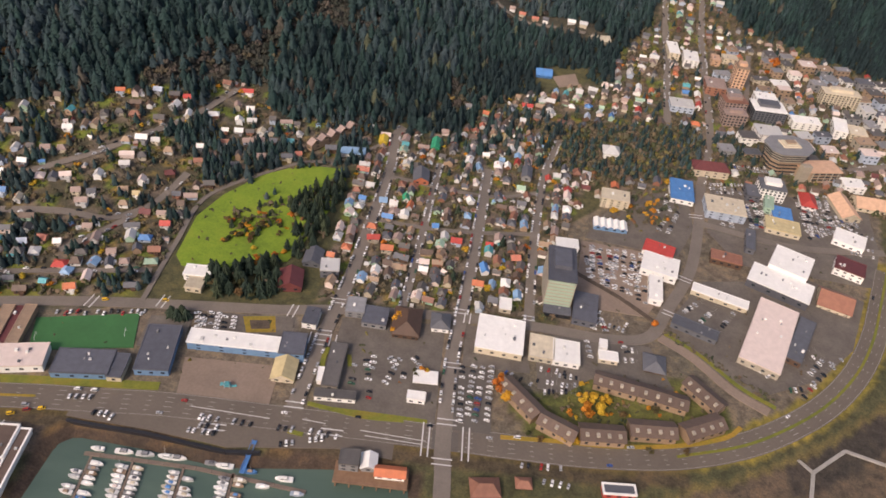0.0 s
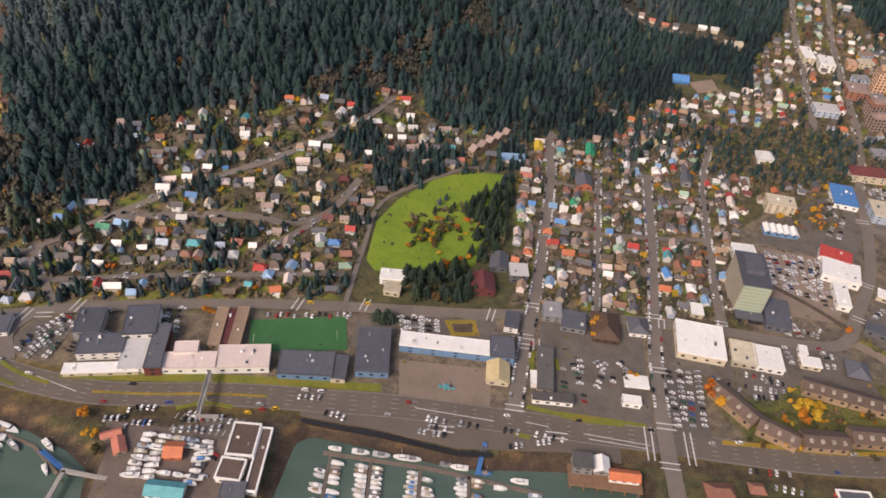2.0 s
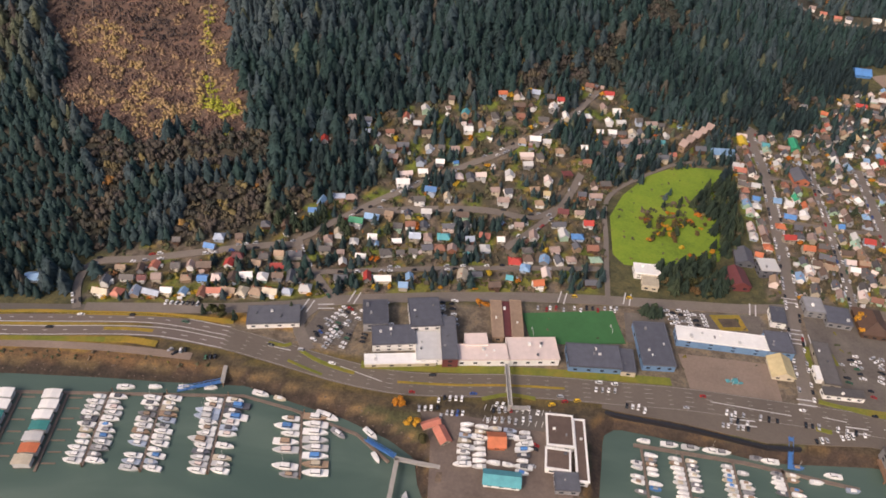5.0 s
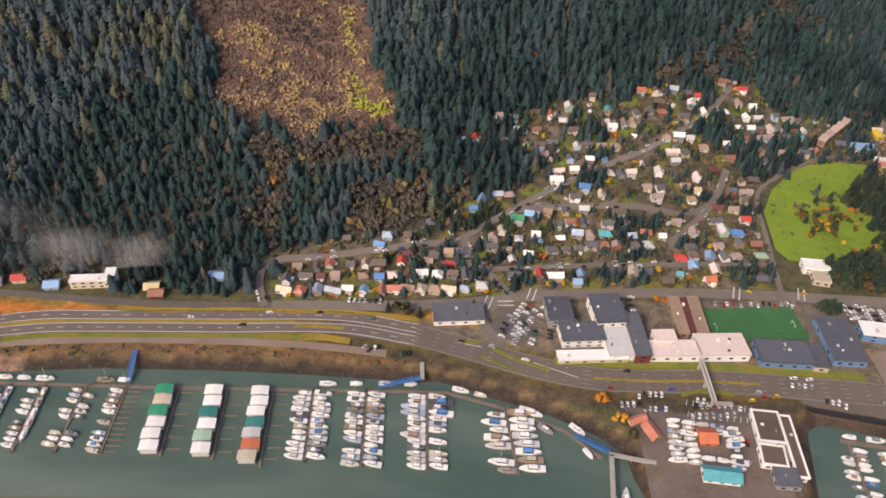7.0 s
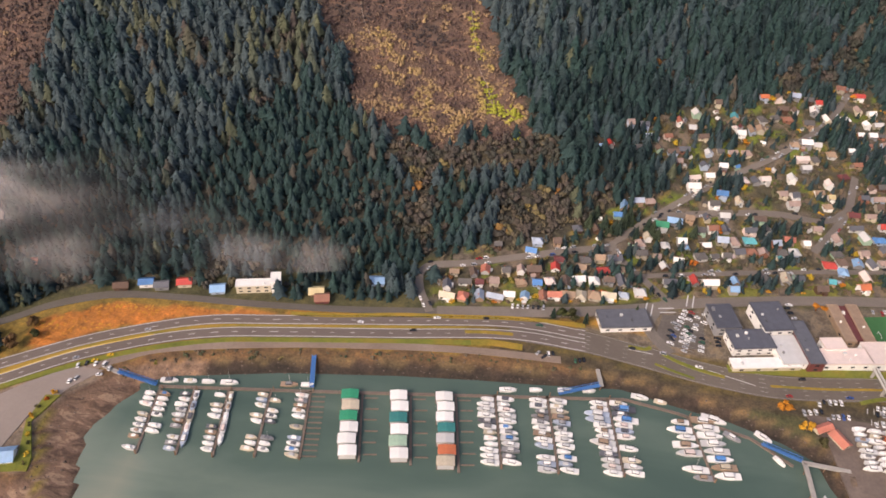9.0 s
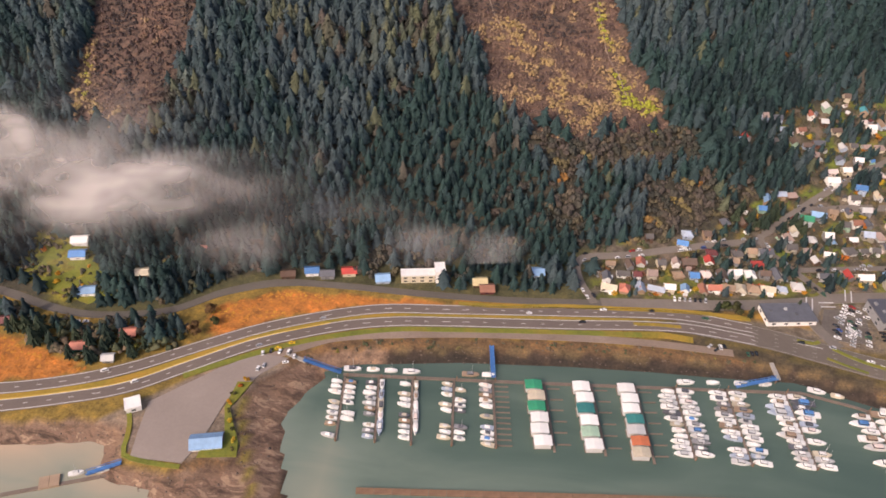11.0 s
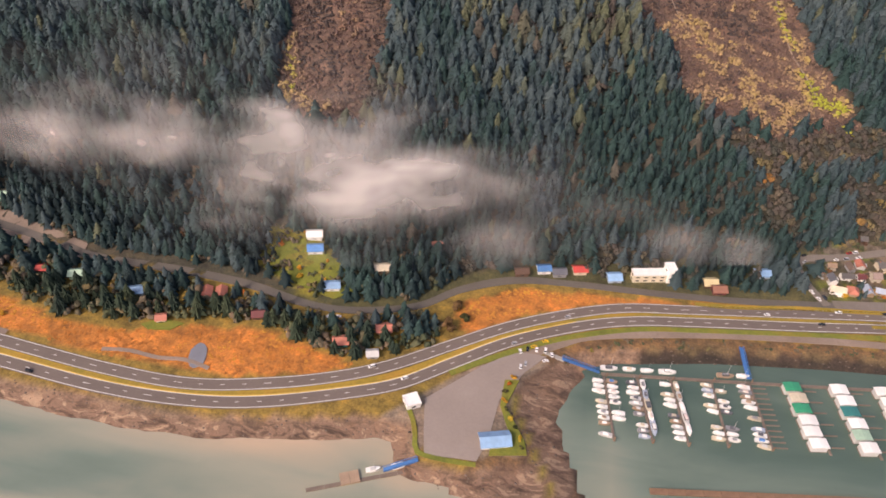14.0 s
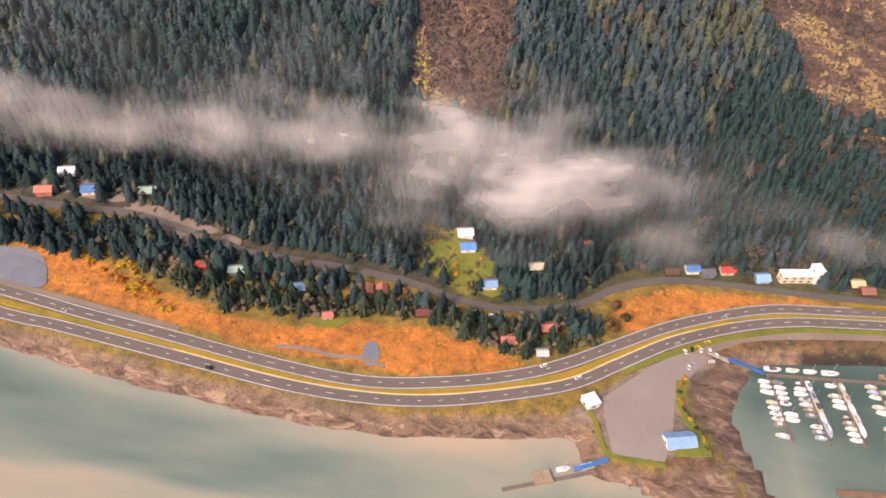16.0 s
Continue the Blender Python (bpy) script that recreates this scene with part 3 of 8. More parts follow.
ribbon("verge", [(-232, 178.2), (-200, 182), (-172, 186), (-149, 188.6), (-105, 192.3)], 4.0, "meadow", 0.3, "green verge between school and highway", "verge")
ribbon("verge", [(-40, 191.4), (-10, 191), (4, 190.6)], 1.8, "meadow", 0.3, "green verge beside the highway", "verge")
patch("lawn", PARK, "lawn", 0.3, "bright green sloping cemetery lawn", "lawn")
patch("pavement", [(-500, 121), (-488, 131), (-476, 131), (-484, 121), (-492, 106), (-494, 88), (-497, 79), (-515, 78), (-517, 88), (-519, 101)], "pad_asphalt", 0.3, "asphalt pad of a boat ramp", "pavement")
ribbon("verge", [(-525, 97), (-521.5, 91), (-519.5, 85), (-517.5, 78.5), (-508, 77.2), (-497, 77.5)], 1.7, "meadow", 0.36, "yellow-green grass rim of the ramp pad", "verge")
patch("lawn", [(-491, 116), (-485.5, 117), (-489.5, 104), (-481, 90), (-480, 85), (-493, 82), (-493, 86), (-486, 90), (-491.5, 104)], "meadow", 0.34, "green strip with autumn shrubs beside the ramp", "lawn")
LOTS = [[(-41, 189), (7, 189), (8, 246), (-39, 243)], [(17, 223), (47, 223), (45, 247), (17, 248)], [(50, 215), (62, 214), (74, 224), (112, 220), (104, 248), (50, 248)], [(112, 250), (150, 225), (182, 240), (206, 262), (226, 300), (200, 312), (140, 300), (120, 272)],
        [(164, 318), (236, 312), (252, 345), (262, 392), (164, 392), (152, 345)], [(80, 325), (130, 318), (144, 345), (148, 385), (108, 370), (90, 345)], [(-262, 186), (-240, 187), (-238, 208), (-256, 205)], [(-122, 212), (-104, 214), (-104, 232), (-122, 230)], [(-98, 222), (-60, 226), (-60, 239), (-96, 236)]]
for k, lot in enumerate(LOTS):
    patch("pavement", lot, "lot_asphalt", 0.17 + 0.004 * k, "worn grey asphalt parking lot", "pavement")
ribbon("driveway", [(-486, 128), (-472, 138), (-456, 146.5), (-413, 157), (-368, 164.5), (-333, 168.5), (-300, 170)], 3.6, "gravel", 0.26, "grey-brown harbour frontage lane")
patch("pavement", [(-195, 104), (-146, 104), (-146, 160), (-205, 160), (-199, 146)], "yard_gravel", 0.2, "brown gravel boatyard", "pavement")
patch("pavement", [(-168, 158), (-148, 158), (-148, 168), (-172, 168)], "asphalt", 0.34, "striped trailer parking", "pavement")
patch("pavement", [(-97, 188), (-60, 190), (-60, 210), (-100, 209)], "gravel", 0.2, "bare earth yard behind a school", "pavement")
patch("pavement", [(-134, 173.4), (-102, 171.6), (-71, 168), (-30, 173), (-8, 171), (-8, 178.5), (-60, 178.6), (-100, 178.5), (-134, 176)], "road_asphalt", 0.2, "waterfront parking strip", "pavement")
patch("pavement", [(14, 188), (30, 188), (30, 222), (14, 222)], "asphalt", 0.3, "asphalt parking lot", "pavement")
patch("pavement", [(70, 270), (105, 268), (113, 280), (120, 318), (78, 322)], "gravel", 0.3, "large brown parking lot", "pavement")
patch("playing_field", [(-168, 220.5), (-127, 230), (-122.5, 210.5), (-163, 202.5)], "turf", 0.35, "artificial green playing field", "playing field")
patch("pond", [tuple(q) for q in densify([(-790, 118), (-767, 121), (-754, 122), (-746, 117.5), (-741, 110), (-740, 104.5), (-757, 103.5), (-790, 105)], 2.0)], "pond", 0.3, "shallow grey tide pond in the marsh", "pond")
patch("pond", [tuple(q) for q in densify([(-610, 104), (-608, 108), (-604.5, 106), (-603, 99), (-606, 96), (-609, 99), (-610, 104)], 1.2)[:-1]], "pond", 0.3, "small dark pond in the orange marsh", "pond")
ribbon("mud_channel", [(-642, 97.2), (-632, 98.6), (-620, 97.8), (-610, 99), (-600, 97)], 1.6, "gravel", 0.42, "pale mud channel along the marsh edge", "channel")
ribbon("mud_flat", [(-790, 104), (-765, 104), (-744, 102.5), (-722, 100.8), (-700, 98.6), (-680, 96.8)], 2.6, "gravel", 0.36, "grey mud strip between marsh and highway", "mud")
patch("lawn", [(-634, 112), (-627, 116.5), (-618, 116), (-622, 111.5), (-630, 110)], "meadow", 0.4, "green lawn strip below a cabin", "lawn")
patch("lawn", [(-603, 151), (-593, 163), (-583, 169), (-566, 158), (-554, 150), (-565, 142), (-587, 146)], "meadow", 0.3, "yellow-green knoll lawn round two houses", "lawn")
patch("pavement", [(-725, 156), (-701, 152.4), (-673, 145.5), (-672, 138.5), (-695, 139), (-715, 141), (-728, 149)], "gravel", 0.26, "roadside gravel lot between the trees", "pavement")
patch("pavement", [(-775, 161), (-760, 167), (-726, 163), (-716, 158), (-733, 152), (-763, 151)], "gravel", 0.3, "gravel clearing by the shore road", "pavement")
patch("pavement", [(70, 503), (86, 506), (88, 491), (74, 488)], "gravel", 0.5, "tan school ground at the forest edge", "pavement")
patch("garden", [(-83, 236), (-69, 238.5), (-66.5, 228.8), (-79, 226.6)], "verge", 0.24, "round autumn garden beside a car park", "garden")
patch("garden", [(-79.5, 234), (-71, 235.5), (-69.5, 230.5), (-77.5, 229)], "riprap", 0.4, "dark paved garden court", "garden")

ribbon("verge", [(-415, 174.5), (-396, 177), (-370, 182.5), (-345, 186.2), (-318, 190.2), (-290, 191.6)], 2.4, "verge", 0.34, "strip of orange and yellow roadside brush", "verge")
ribbon("verge", [(-512, 114.5), (-494, 127.5), (-470, 141.9), (-442, 153.2), (-418, 158.4), (-370, 167), (-335, 172.8)], 2.5, "meadow", 0.36, "yellow-green grass strip beside the carriageway", "verge")

ribbon("verge", [(-257.9, 181.0), (-251.3, 177.6), (-243.1, 175.0), (-233.8, 173.2)], 1.6, "meadow", 0.52, "green traffic island beside the school lot", "verge")
ribbon("verge", [(-261.6, 175.0), (-255.1, 172.7), (-246.2, 170.1)], 1.1, "meadow", 0.52, "narrow green island in the highway", "verge")
ribbon("verge", [(-337.3, 172.6), (-328.3, 174.0), (-316.0, 173.8)], 3.0, "verge", 0.52, "wide yellow grass median of the highway", "verge")
ribbon("verge", [(-340.5, 178.0), (-331.5, 179.5), (-320.4, 180.4)], 1.6, "verge", 0.52, "yellow grass strip of the highway", "verge")
ribbon("verge", [(-272.1, 182.8), (-265.3, 182.4), (-262.7, 184.0)], 1.6, "meadow", 0.52, "green corner of a junction", "verge")
ribbon("verge", [(-181.8, 169.4), (-171.5, 173.3), (-160.6, 173.3)], 1.6, "meadow", 0.52, "green strip before the trailer parking", "verge")
ribbon("verge", [(-42.4, 223.6), (-43.2, 216.5), (-42.7, 211.0)], 2.2, "meadow", 0.52, "lawn beside an office", "verge")
ribbon("verge", [(-45.0, 192.7), (-33.4, 190.8), (-21.2, 189.1), (-5.4, 189.6)], 1.8, "meadow", 0.52, "green verge along the highway", "verge")
ribbon("verge", [(-32.6, 220.8), (-31.3, 214.3)], 1.8, "meadow", 0.52, "small lawn in a courtyard", "verge")
ribbon("verge", [(-49.7, 178.2), (-43.7, 177.4)], 1.8, "meadow", 0.52, "small green island by the waterfront", "verge")
ribbon("verge", [(33.9, 187.3), (57.2, 188.6), (80.7, 189.4), (108.2, 193.6), (128.9, 200.4), (137.1, 207)], 2.0, "verge", 0.4, "yellow bushes and grass before the apartments", "verge")

# ---- builders ----
def part(name, bm, mat, parent, label=""):
    me = bpy.data.meshes.new(name)
    bm.to_mesh(me)
    bm.free()
    me.materials.append(MATS[mat])
    ob = new(name, me)
    ob.parent = parent
    if label:
        tagged(ob, label)
    return ob


def shared(name, me, mat, parent, m=None):
    """A part on a mesh that alike parts share; its colour is its own."""
    ob = new(name, me)
    ob.parent = parent
    ob.material_slots[0].link = "OBJECT"
    ob.material_slots[0].material = MATS[mat]
    if m is not None:
        ob.matrix_basis = m
    return ob


def thing(name, x, y, z, ang, label, category, group=""):
    ob = new(name)
    ob.empty_display_size = 0.5
    ob.matrix_basis = pose(x, y, z, 0, 0, ang)
    return tagged(ob, label, category, group)


def box(bm, cx, cy, z0, sx, sy, sz, taper=1.0):
    vs = [bm.verts.new((cx + sx * u / 2 * k, cy + sy * v / 2 * k, z)) for z, k in ((z0, 1.0), (z0 + sz, taper)) for u, v in ((-1, -1), (1, -1), (1, 1), (-1, 1))]
    for f in ((3, 2, 1, 0), (4, 5, 6, 7), (0, 1, 5, 4), (1, 2, 6, 5), (2, 3, 7, 6), (3, 0, 4, 7)):
        bm.faces.new([vs[i] for i in f])
    return vs


def prism_roof(bm, L, W, z0, rise, over=0.5, hip=0.0, thick=0.25):
    """A pitched roof with its ridge along x: gable for hip 0, hipped for hip above 0."""
    a, b = L / 2 + over, W / 2 + over
    low = z0 - over * rise / (W / 2)
    r = max(0.0, a - hip) if hip else a
    def ring(dz):
        return [bm.verts.new(p) for p in ((-a, -b, low + dz), (a, -b, low + dz), (a, b, low + dz), (-a, b, low + dz), (-r, 0, z0 + rise + dz), (r, 0, z0 + rise + dz))]
    t, u = ring(thick), ring(0)
    for s, flip in ((t, False), (u, True)):
        for f in ((0, 1, 5, 4), (2, 3, 4, 5), (1, 2, 5), (3, 0, 4)):
            if len(f) == 3 and not hip:
                continue
            q = [s[i] for i in f]
            bm.faces.new(q[::-1] if flip else q)
    rim = (0, 1, 2, 3) if hip else (0, 1, 5, 2, 3, 4)
    for i, j in zip(rim, rim[1:] + rim[:1]):
        bm.faces.new((u[i], u[j], t[j], t[i]))


def gable_walls(bm, L, W, h, rise):
    """Walls that rise to the ridge at both ends."""
    a, b = L / 2, W / 2
    v = [bm.verts.new(p) for p in ((-a, -b, -1), (a, -b, -1), (a, b, -1), (-a, b, -1), (-a, -b, h), (a, -b, h), (a, b, h), (-a, b, h), (-a, 0, h + rise), (a, 0, h + rise))]
    for f in ((3, 2, 1, 0), (0, 1, 5, 4), (2, 3, 7, 6), (1, 2, 6, 9, 5), (3, 0, 4, 8, 7), (4, 5, 9, 8), (6, 7, 8, 9)):
        bm.faces.new([v[i] for i in f])


WINDOW_ME = {}


def window_mesh(w, h):
    key = (round(w, 1), round(h, 1))
    if key not in WINDOW_ME:
        bm = bmesh.new()
        box(bm, 0, 0, -key[1] / 2, key[0], 0.12, key[1])
        me = bpy.data.meshes.new("window")
        bm.to_mesh(me)
        bm.free()
        me.materials.append(MATS["pane"])
        WINDOW_ME[key] = me
    return WINDOW_ME[key]


def windows(parent, L, W, h, storeys, name="window", most=5, mat="pane"):
    """Separate panes along the walls, storey by storey, a hand's width proud of the wall."""
    sh = h / storeys
    for s in range(storeys):
        z = sh * (s + 0.55)
        for length, off, ang, cap in ((L, -W / 2, 0, most), (W, -L / 2, -90, most // 2), (W, L / 2, -90, 2 if most > 4 else 0)):
            n = int(min(cap, length // 3.6))
            for i in range(n):
                u = (i + 0.5) / n * length - length / 2
                p = (u, off, z) if ang == 0 else (off, u, z)
                ob = shared(name, window_mesh(min(1.6, length / max(1, n) * 0.5), min(1.0, sh * 0.36)), mat, parent, pose(*p, 0, 0, ang))


build_rng = random.Random(11)


def building(x, y, L, W, ang, h, kind, wall, roof, label, category, storeys, lean=0, most=4):
    z = float(land_height(x, y)) if ground_z(x, y) > 3 else LAND
    ob = thing(category.replace(" ", "_"), x, y, z, ang, label, category)
    bm = bmesh.new()
    if kind == "tower":
        box(bm, 0, 0, -1, L, W, h + 1)
        part("wall", bm, wall, ob)
        sh = h / storeys
        band = "green_pane" if wall == "beige" else "pane"
        for s in range(storeys):
            if wall == "beige":
                for k in range(1):
                    b = bmesh.new()
                    box(b, 0, -W / 2 - 0.1, sh * s + sh * 0.3, L * 0.94, 0.3, sh * 0.6)
                    part("window_band", b, band, ob)
            else:
                for cx, cy, sx, sy, nn in ((0, -W / 2 - 0.06, L, 0.2, int(L // 2.4)), (-L / 2 - 0.06, 0, 0.2, W, int(W // 2.8)), (L / 2 + 0.06, 0, 0.2, W, int(W // 3.4))):
                    for i in range(nn):
                        u = ((i + 0.5) / nn - 0.5) * max(sx, sy)
                        p = (u, cy, sh * (s + 0.55)) if sx > sy else (cx, u, sh * (s + 0.55))
                        shared("window", window_mesh(1.4, min(1.6, sh * 0.5)), "pane", ob, pose(*p, 0, 0, 0 if sx > sy else -90))
        b = bmesh.new()
        box(b, 0, 0, h, L + 0.5, W + 0.5, 0.5)
        box(b, 0, 0, h + 0.5, L - 0.5, W - 0.5, 0.05)
        part("roof", b, roof, ob)
        b = bmesh.new()
        box(b, 0, W * 0.08, h + 0.55, L * 0.62, W * 0.5, 2.2)
        part("penthouse", b, "dark" if wall == "beige" else wall, ob)
        return ob
    rise = {"gable": min(L, W) * 0.28, "hip": min(L, W) * 0.3}.get(kind, 0)
    if kind == "gable":
        gable_walls(bm, L, W, h - 1.2, rise)
        part("wall", bm, wall, ob)
        b = bmesh.new()
        prism_roof(b, L, W, h - 1.2, rise, 0.5)
        part("roof", b, roof, ob)
    elif kind == "hip":
        box(bm, 0, 0, -1, L, W, h - 1 + 1)
        part("wall", bm, wall, ob)
        b = bmesh.new()
        if L >= W:
            prism_roof(b, L, W, h - 1, rise, 0.7, hip=W * 0.45)
        else:
            prism_roof(b, W, L, h - 1, rise, 0.7, hip=L * 0.45)
            bmesh.ops.rotate(b, verts=b.verts, matrix=Matrix.Rotation(radians(90), 3, "Z"))
        part("roof", b, roof, ob)
    elif kind == "zigzag":
        n = 5
        step = L / n
        box(bm, 0, 0, -1, L, W, h - 1 + 1)
        part("wall", bm, wall, ob)
        for i in range(n):
            b = bmesh.new()
            prism_roof(b, W, step, h - 1, step * 0.32, 0.25)
            r = part("roof_fold", b, roof, ob)
            r.matrix_basis = pose(-L / 2 + step * (i + 0.5), 0, 0, 0, 0, 90)
    elif kind == "canopy":
        b = bmesh.new()
        box(b, 0, 0, h - 0.8, L, W, 0.8)
        part("roof", b, roof, ob)
        for u in (-0.35, 0.35):
            for v in (-0.3, 0.3):
                b = bmesh.new()
                box(b, u * L, v * W, -1, 0.4, 0.4, h)
                part("post", b, "grey", ob)
        return ob
    else:
        box(bm, 0, 0, -1, L, W, h + 1)
        part("wall", bm, wall, ob)
        b = bmesh.new()
        box(b, 0, 0, h, L + 0.2, W + 0.2, 0.3)
        top = part("roof", b, roof, ob)
        rim = "white" if kind == "parapet" else roof
        t, hh = (0.7, 0.7) if kind == "parapet" else (0.45, 0.45)
        b = bmesh.new()
        for cx, cy, sx, sy in ((0, -W / 2, L + t, t), (0, W / 2, L + t, t), (-L / 2, 0, t, W - t), (L / 2, 0, t, W - t)):
            box(b, cx, cy, h - 0.2, sx, sy, hh + 0.2)
        part("parapet", b, rim, ob)
        if L * W > 60:
            for i in range(min(6, int(L * W / 60))):
                b = bmesh.new()
                s = build_rng.uniform(0.5, 1.3)
                box(b, build_rng.uniform(-0.36, 0.36) * L, build_rng.uniform(-0.33, 0.33) * W, h + 0.3, s, s * build_rng.uniform(0.7, 1.6), build_rng.uniform(0.5, 1.0), 0.9)
                part("roof_unit", b, build_rng.choice(("pale", "white", "grey", "slate")), top)
    windows(ob, L, W, h - (1.2 if kind == "gable" else 0.3), storeys, most=most)
    return ob


class Joined:
    """Far repeats that nobody would pick apart, gathered into one mesh."""

    def __init__(self):
        self.v, self.f, self.m, self.names, self.n = [], [], [], [], 0

    def add(self, me, mat, m):
        if mat not in self.names:
            self.names.append(mat)
        k = self.names.index(mat)
        self.v += [tuple(m @ v.co) for v in me.vertices]
        self.f += [tuple(i + self.n for i in q.vertices) for q in me.polygons]
        self.m += [k] * len(me.polygons)
        self.n += len(me.vertices)

    def finish(self, name, label, category):
        if not self.f:
            return
        ob = link_mesh(name, self.v, self.f, self.names)
        ob.data.polygons.foreach_set("material_index", np.array(self.m, np.int32))
        tagged(ob, label, category, kind="stuff")


far_houses, far_cars = Joined(), Joined()


# houses: a few plans shared by all
HOUSE_ME = {}


def house_meshes(L, W, h, hipped):
    key = (L, W, h, hipped)
    if key not in HOUSE_ME:
        rise = W * (0.34 if not hipped else 0.3)
        a, b = bmesh.new(), bmesh.new()
        if hipped:
            box(a, 0, 0, -2, L, W, h + 2)
            prism_roof(b, L, W, h, rise, 0.5, hip=W * 0.42)
        else:
            gable_walls(a, L, W, h, rise)
            for v in a.verts:
                v.co.z = -2 if v.co.z < 0 else v.co.z
            # a porch or wing at one long side
            box(a, L * 0.22, -W / 2 - 0.8, -2, L * 0.36, 1.6, h + 1.4)
            prism_roof(b, L, W, h, rise, 0.45)
        c = bmesh.new()
        box(c, -L * 0.2, W * 0.12, h + rise * 0.4, 0.6, 0.6, rise * 0.9)
        res = []
        for nm, m in (("wall", a), ("roof", b), ("chimney", c)):
            me = bpy.data.meshes.new(nm)
            m.to_mesh(me)
            m.free()
            me.materials.append(MATS["white"])
            res.append(me)
        HOUSE_ME[key] = res
    return HOUSE_ME[key]


PLANS = [(6.0, 4.3, 1.9, False), (6.8, 4.5, 2.5, False), (5.3, 4.4, 2.6, False), (6.0, 5.0, 2.0, True), (7.6, 4.4, 1.9, False), (4.9, 3.9, 1.8, False)]
TONE_WORDS = {"slate": "dark grey", "asphalt_roof": "grey-brown", "pinkgrey": "weathered pinkish", "bright_blue": "bright blue", "lightblue": "light blue", "paleblue": "pale blue",
              "palegreen": "pale green", "pale": "pale grey", "brownroof": "brown", "pinkwhite": "off-white"}
placed = []
house_count = 0


def free_spot(x, y, r):
    for px, py, pr in placed:
        if abs(px - x) < r + pr and abs(py - y) < r + pr and (px - x) ** 2 + (py - y) ** 2 < (r + pr) ** 2:
            return False
    return True


def house(x, y, ang, plan, wall, roof, group="houses of the town"):
    global house_count
    L, W, h, hipped = plan
    z = float(land_height(x, y))
    size = Matrix.Diagonal((hrng.uniform(0.62, 0.96), hrng.uniform(0.66, 0.94), hrng.uniform(0.78, 1.12), 1))
    if house_count >= 300:
        m = pose(x, y, z, 0, 0, ang) @ size
        wm, rm, cm = house_meshes(*plan)
        far_houses.add(wm, wall, m)
        far_houses.add(rm, roof, m)
        far_houses.add(window_mesh(1.0, 0.9), "pane", m @ pose(-L * 0.2, -W / 2 - 0.02, h * 0.6))
        placed.append((x, y, 3.2))
        house_count += 1
        return None
    rt, wt = TONE_WORDS.get(roof, roof), TONE_WORDS.get(wall, wall)
    ob = thing("house", x, y, z, ang, f"{wt} wooden house with a {rt} {'hipped' if hipped else 'gable'} roof", "house", group)
    ob.matrix_basis = ob.matrix_basis @ size
    wm, rm, cm = house_meshes(*plan)
    shared("wall", wm, wall, ob)
    top = shared("roof", rm, roof, ob)
    if house_count % 2:
        shared("chimney", cm, "brick", top)
    for u in (-0.28,):
        shared("window", window_mesh(1.0, 0.9), "pane", ob, pose(u * L, -W / 2 - (1.62 if u > 0 and not hipped else 0.02), h * 0.6))
    if house_count % 3 == 0:
        shared("window", window_mesh(1.0, 0.9), "pane", ob, pose(-L / 2 - 0.02, 0, h * 0.62, 0, 0, -90))
    placed.append((x, y, 3.2))
    house_count += 1
    return ob


# cars
def car_meshes(long=1.0, van=False):
    L, W, hb, hc = 2.5 * long, 1.1, 0.52, 0.40 if not van else 0.62
    a = bmesh.new()
    prof = [(-L / 2, 0.2), (-L / 2, hb * 0.95), (-L * 0.44, hb), (L * 0.2, hb), (L * 0.46, hb * 0.85), (L / 2, hb * 0.65), (L / 2, 0.2)]
    f0 = [a.verts.new((px, -W / 2, pz)) for px, pz in prof]
    f1 = [a.verts.new((px, W / 2, pz)) for px, pz in prof]
    a.faces.new(f0)
    a.faces.new(f1[::-1])
    for i in range(len(prof)):
        j = (i + 1) % len(prof)
        a.faces.new((f0[j], f0[i], f1[i], f1[j]))
    # roof panel above the glass
    box(a, -L * 0.09 if not van else -L * 0.08, 0, hb + hc - 0.06, L * (0.36 if not van else 0.62), W * 0.8, 0.08)
    bmesh.ops.bevel(a, geom=a.edges[:], offset=0.06, segments=1, affect="EDGES")
    b = bmesh.new()
    box(b, -L * 0.09 if not van else -L * 0.08, 0, hb - 0.02, L * (0.56 if not van else 0.78), W * 0.92, hc - 0.02, 0.78)
    c = bmesh.new()
    bmesh.ops.create_cone(c, cap_ends=True, segments=10, radius1=0.22, radius2=0.22, depth=0.18)
    bmesh.ops.rotate(c, verts=c.verts, matrix=Matrix.Rotation(radians(90), 3, "X"))
    res = []
    for nm, m, mat in (("body", a, "car_white"), ("glass", b, "pane"), ("wheel", c, "rubber")):
        me = bpy.data.meshes.new(nm)
        m.to_mesh(me)
        m.free()
        me.materials.append(MATS[mat])
        res.append(me)
    return res, L


CAR_KINDS = [car_meshes(), car_meshes(1.15, True), car_meshes(1.25)]
CAR_COLS = ["car_white"] * 14 + ["car_silver"] * 9 + ["car_black"] * 7 + ["car_red"] + ["car_blue"] + ["car_green"]
car_rng = random.Random(5)
cars_made = 0
car_spots = {}


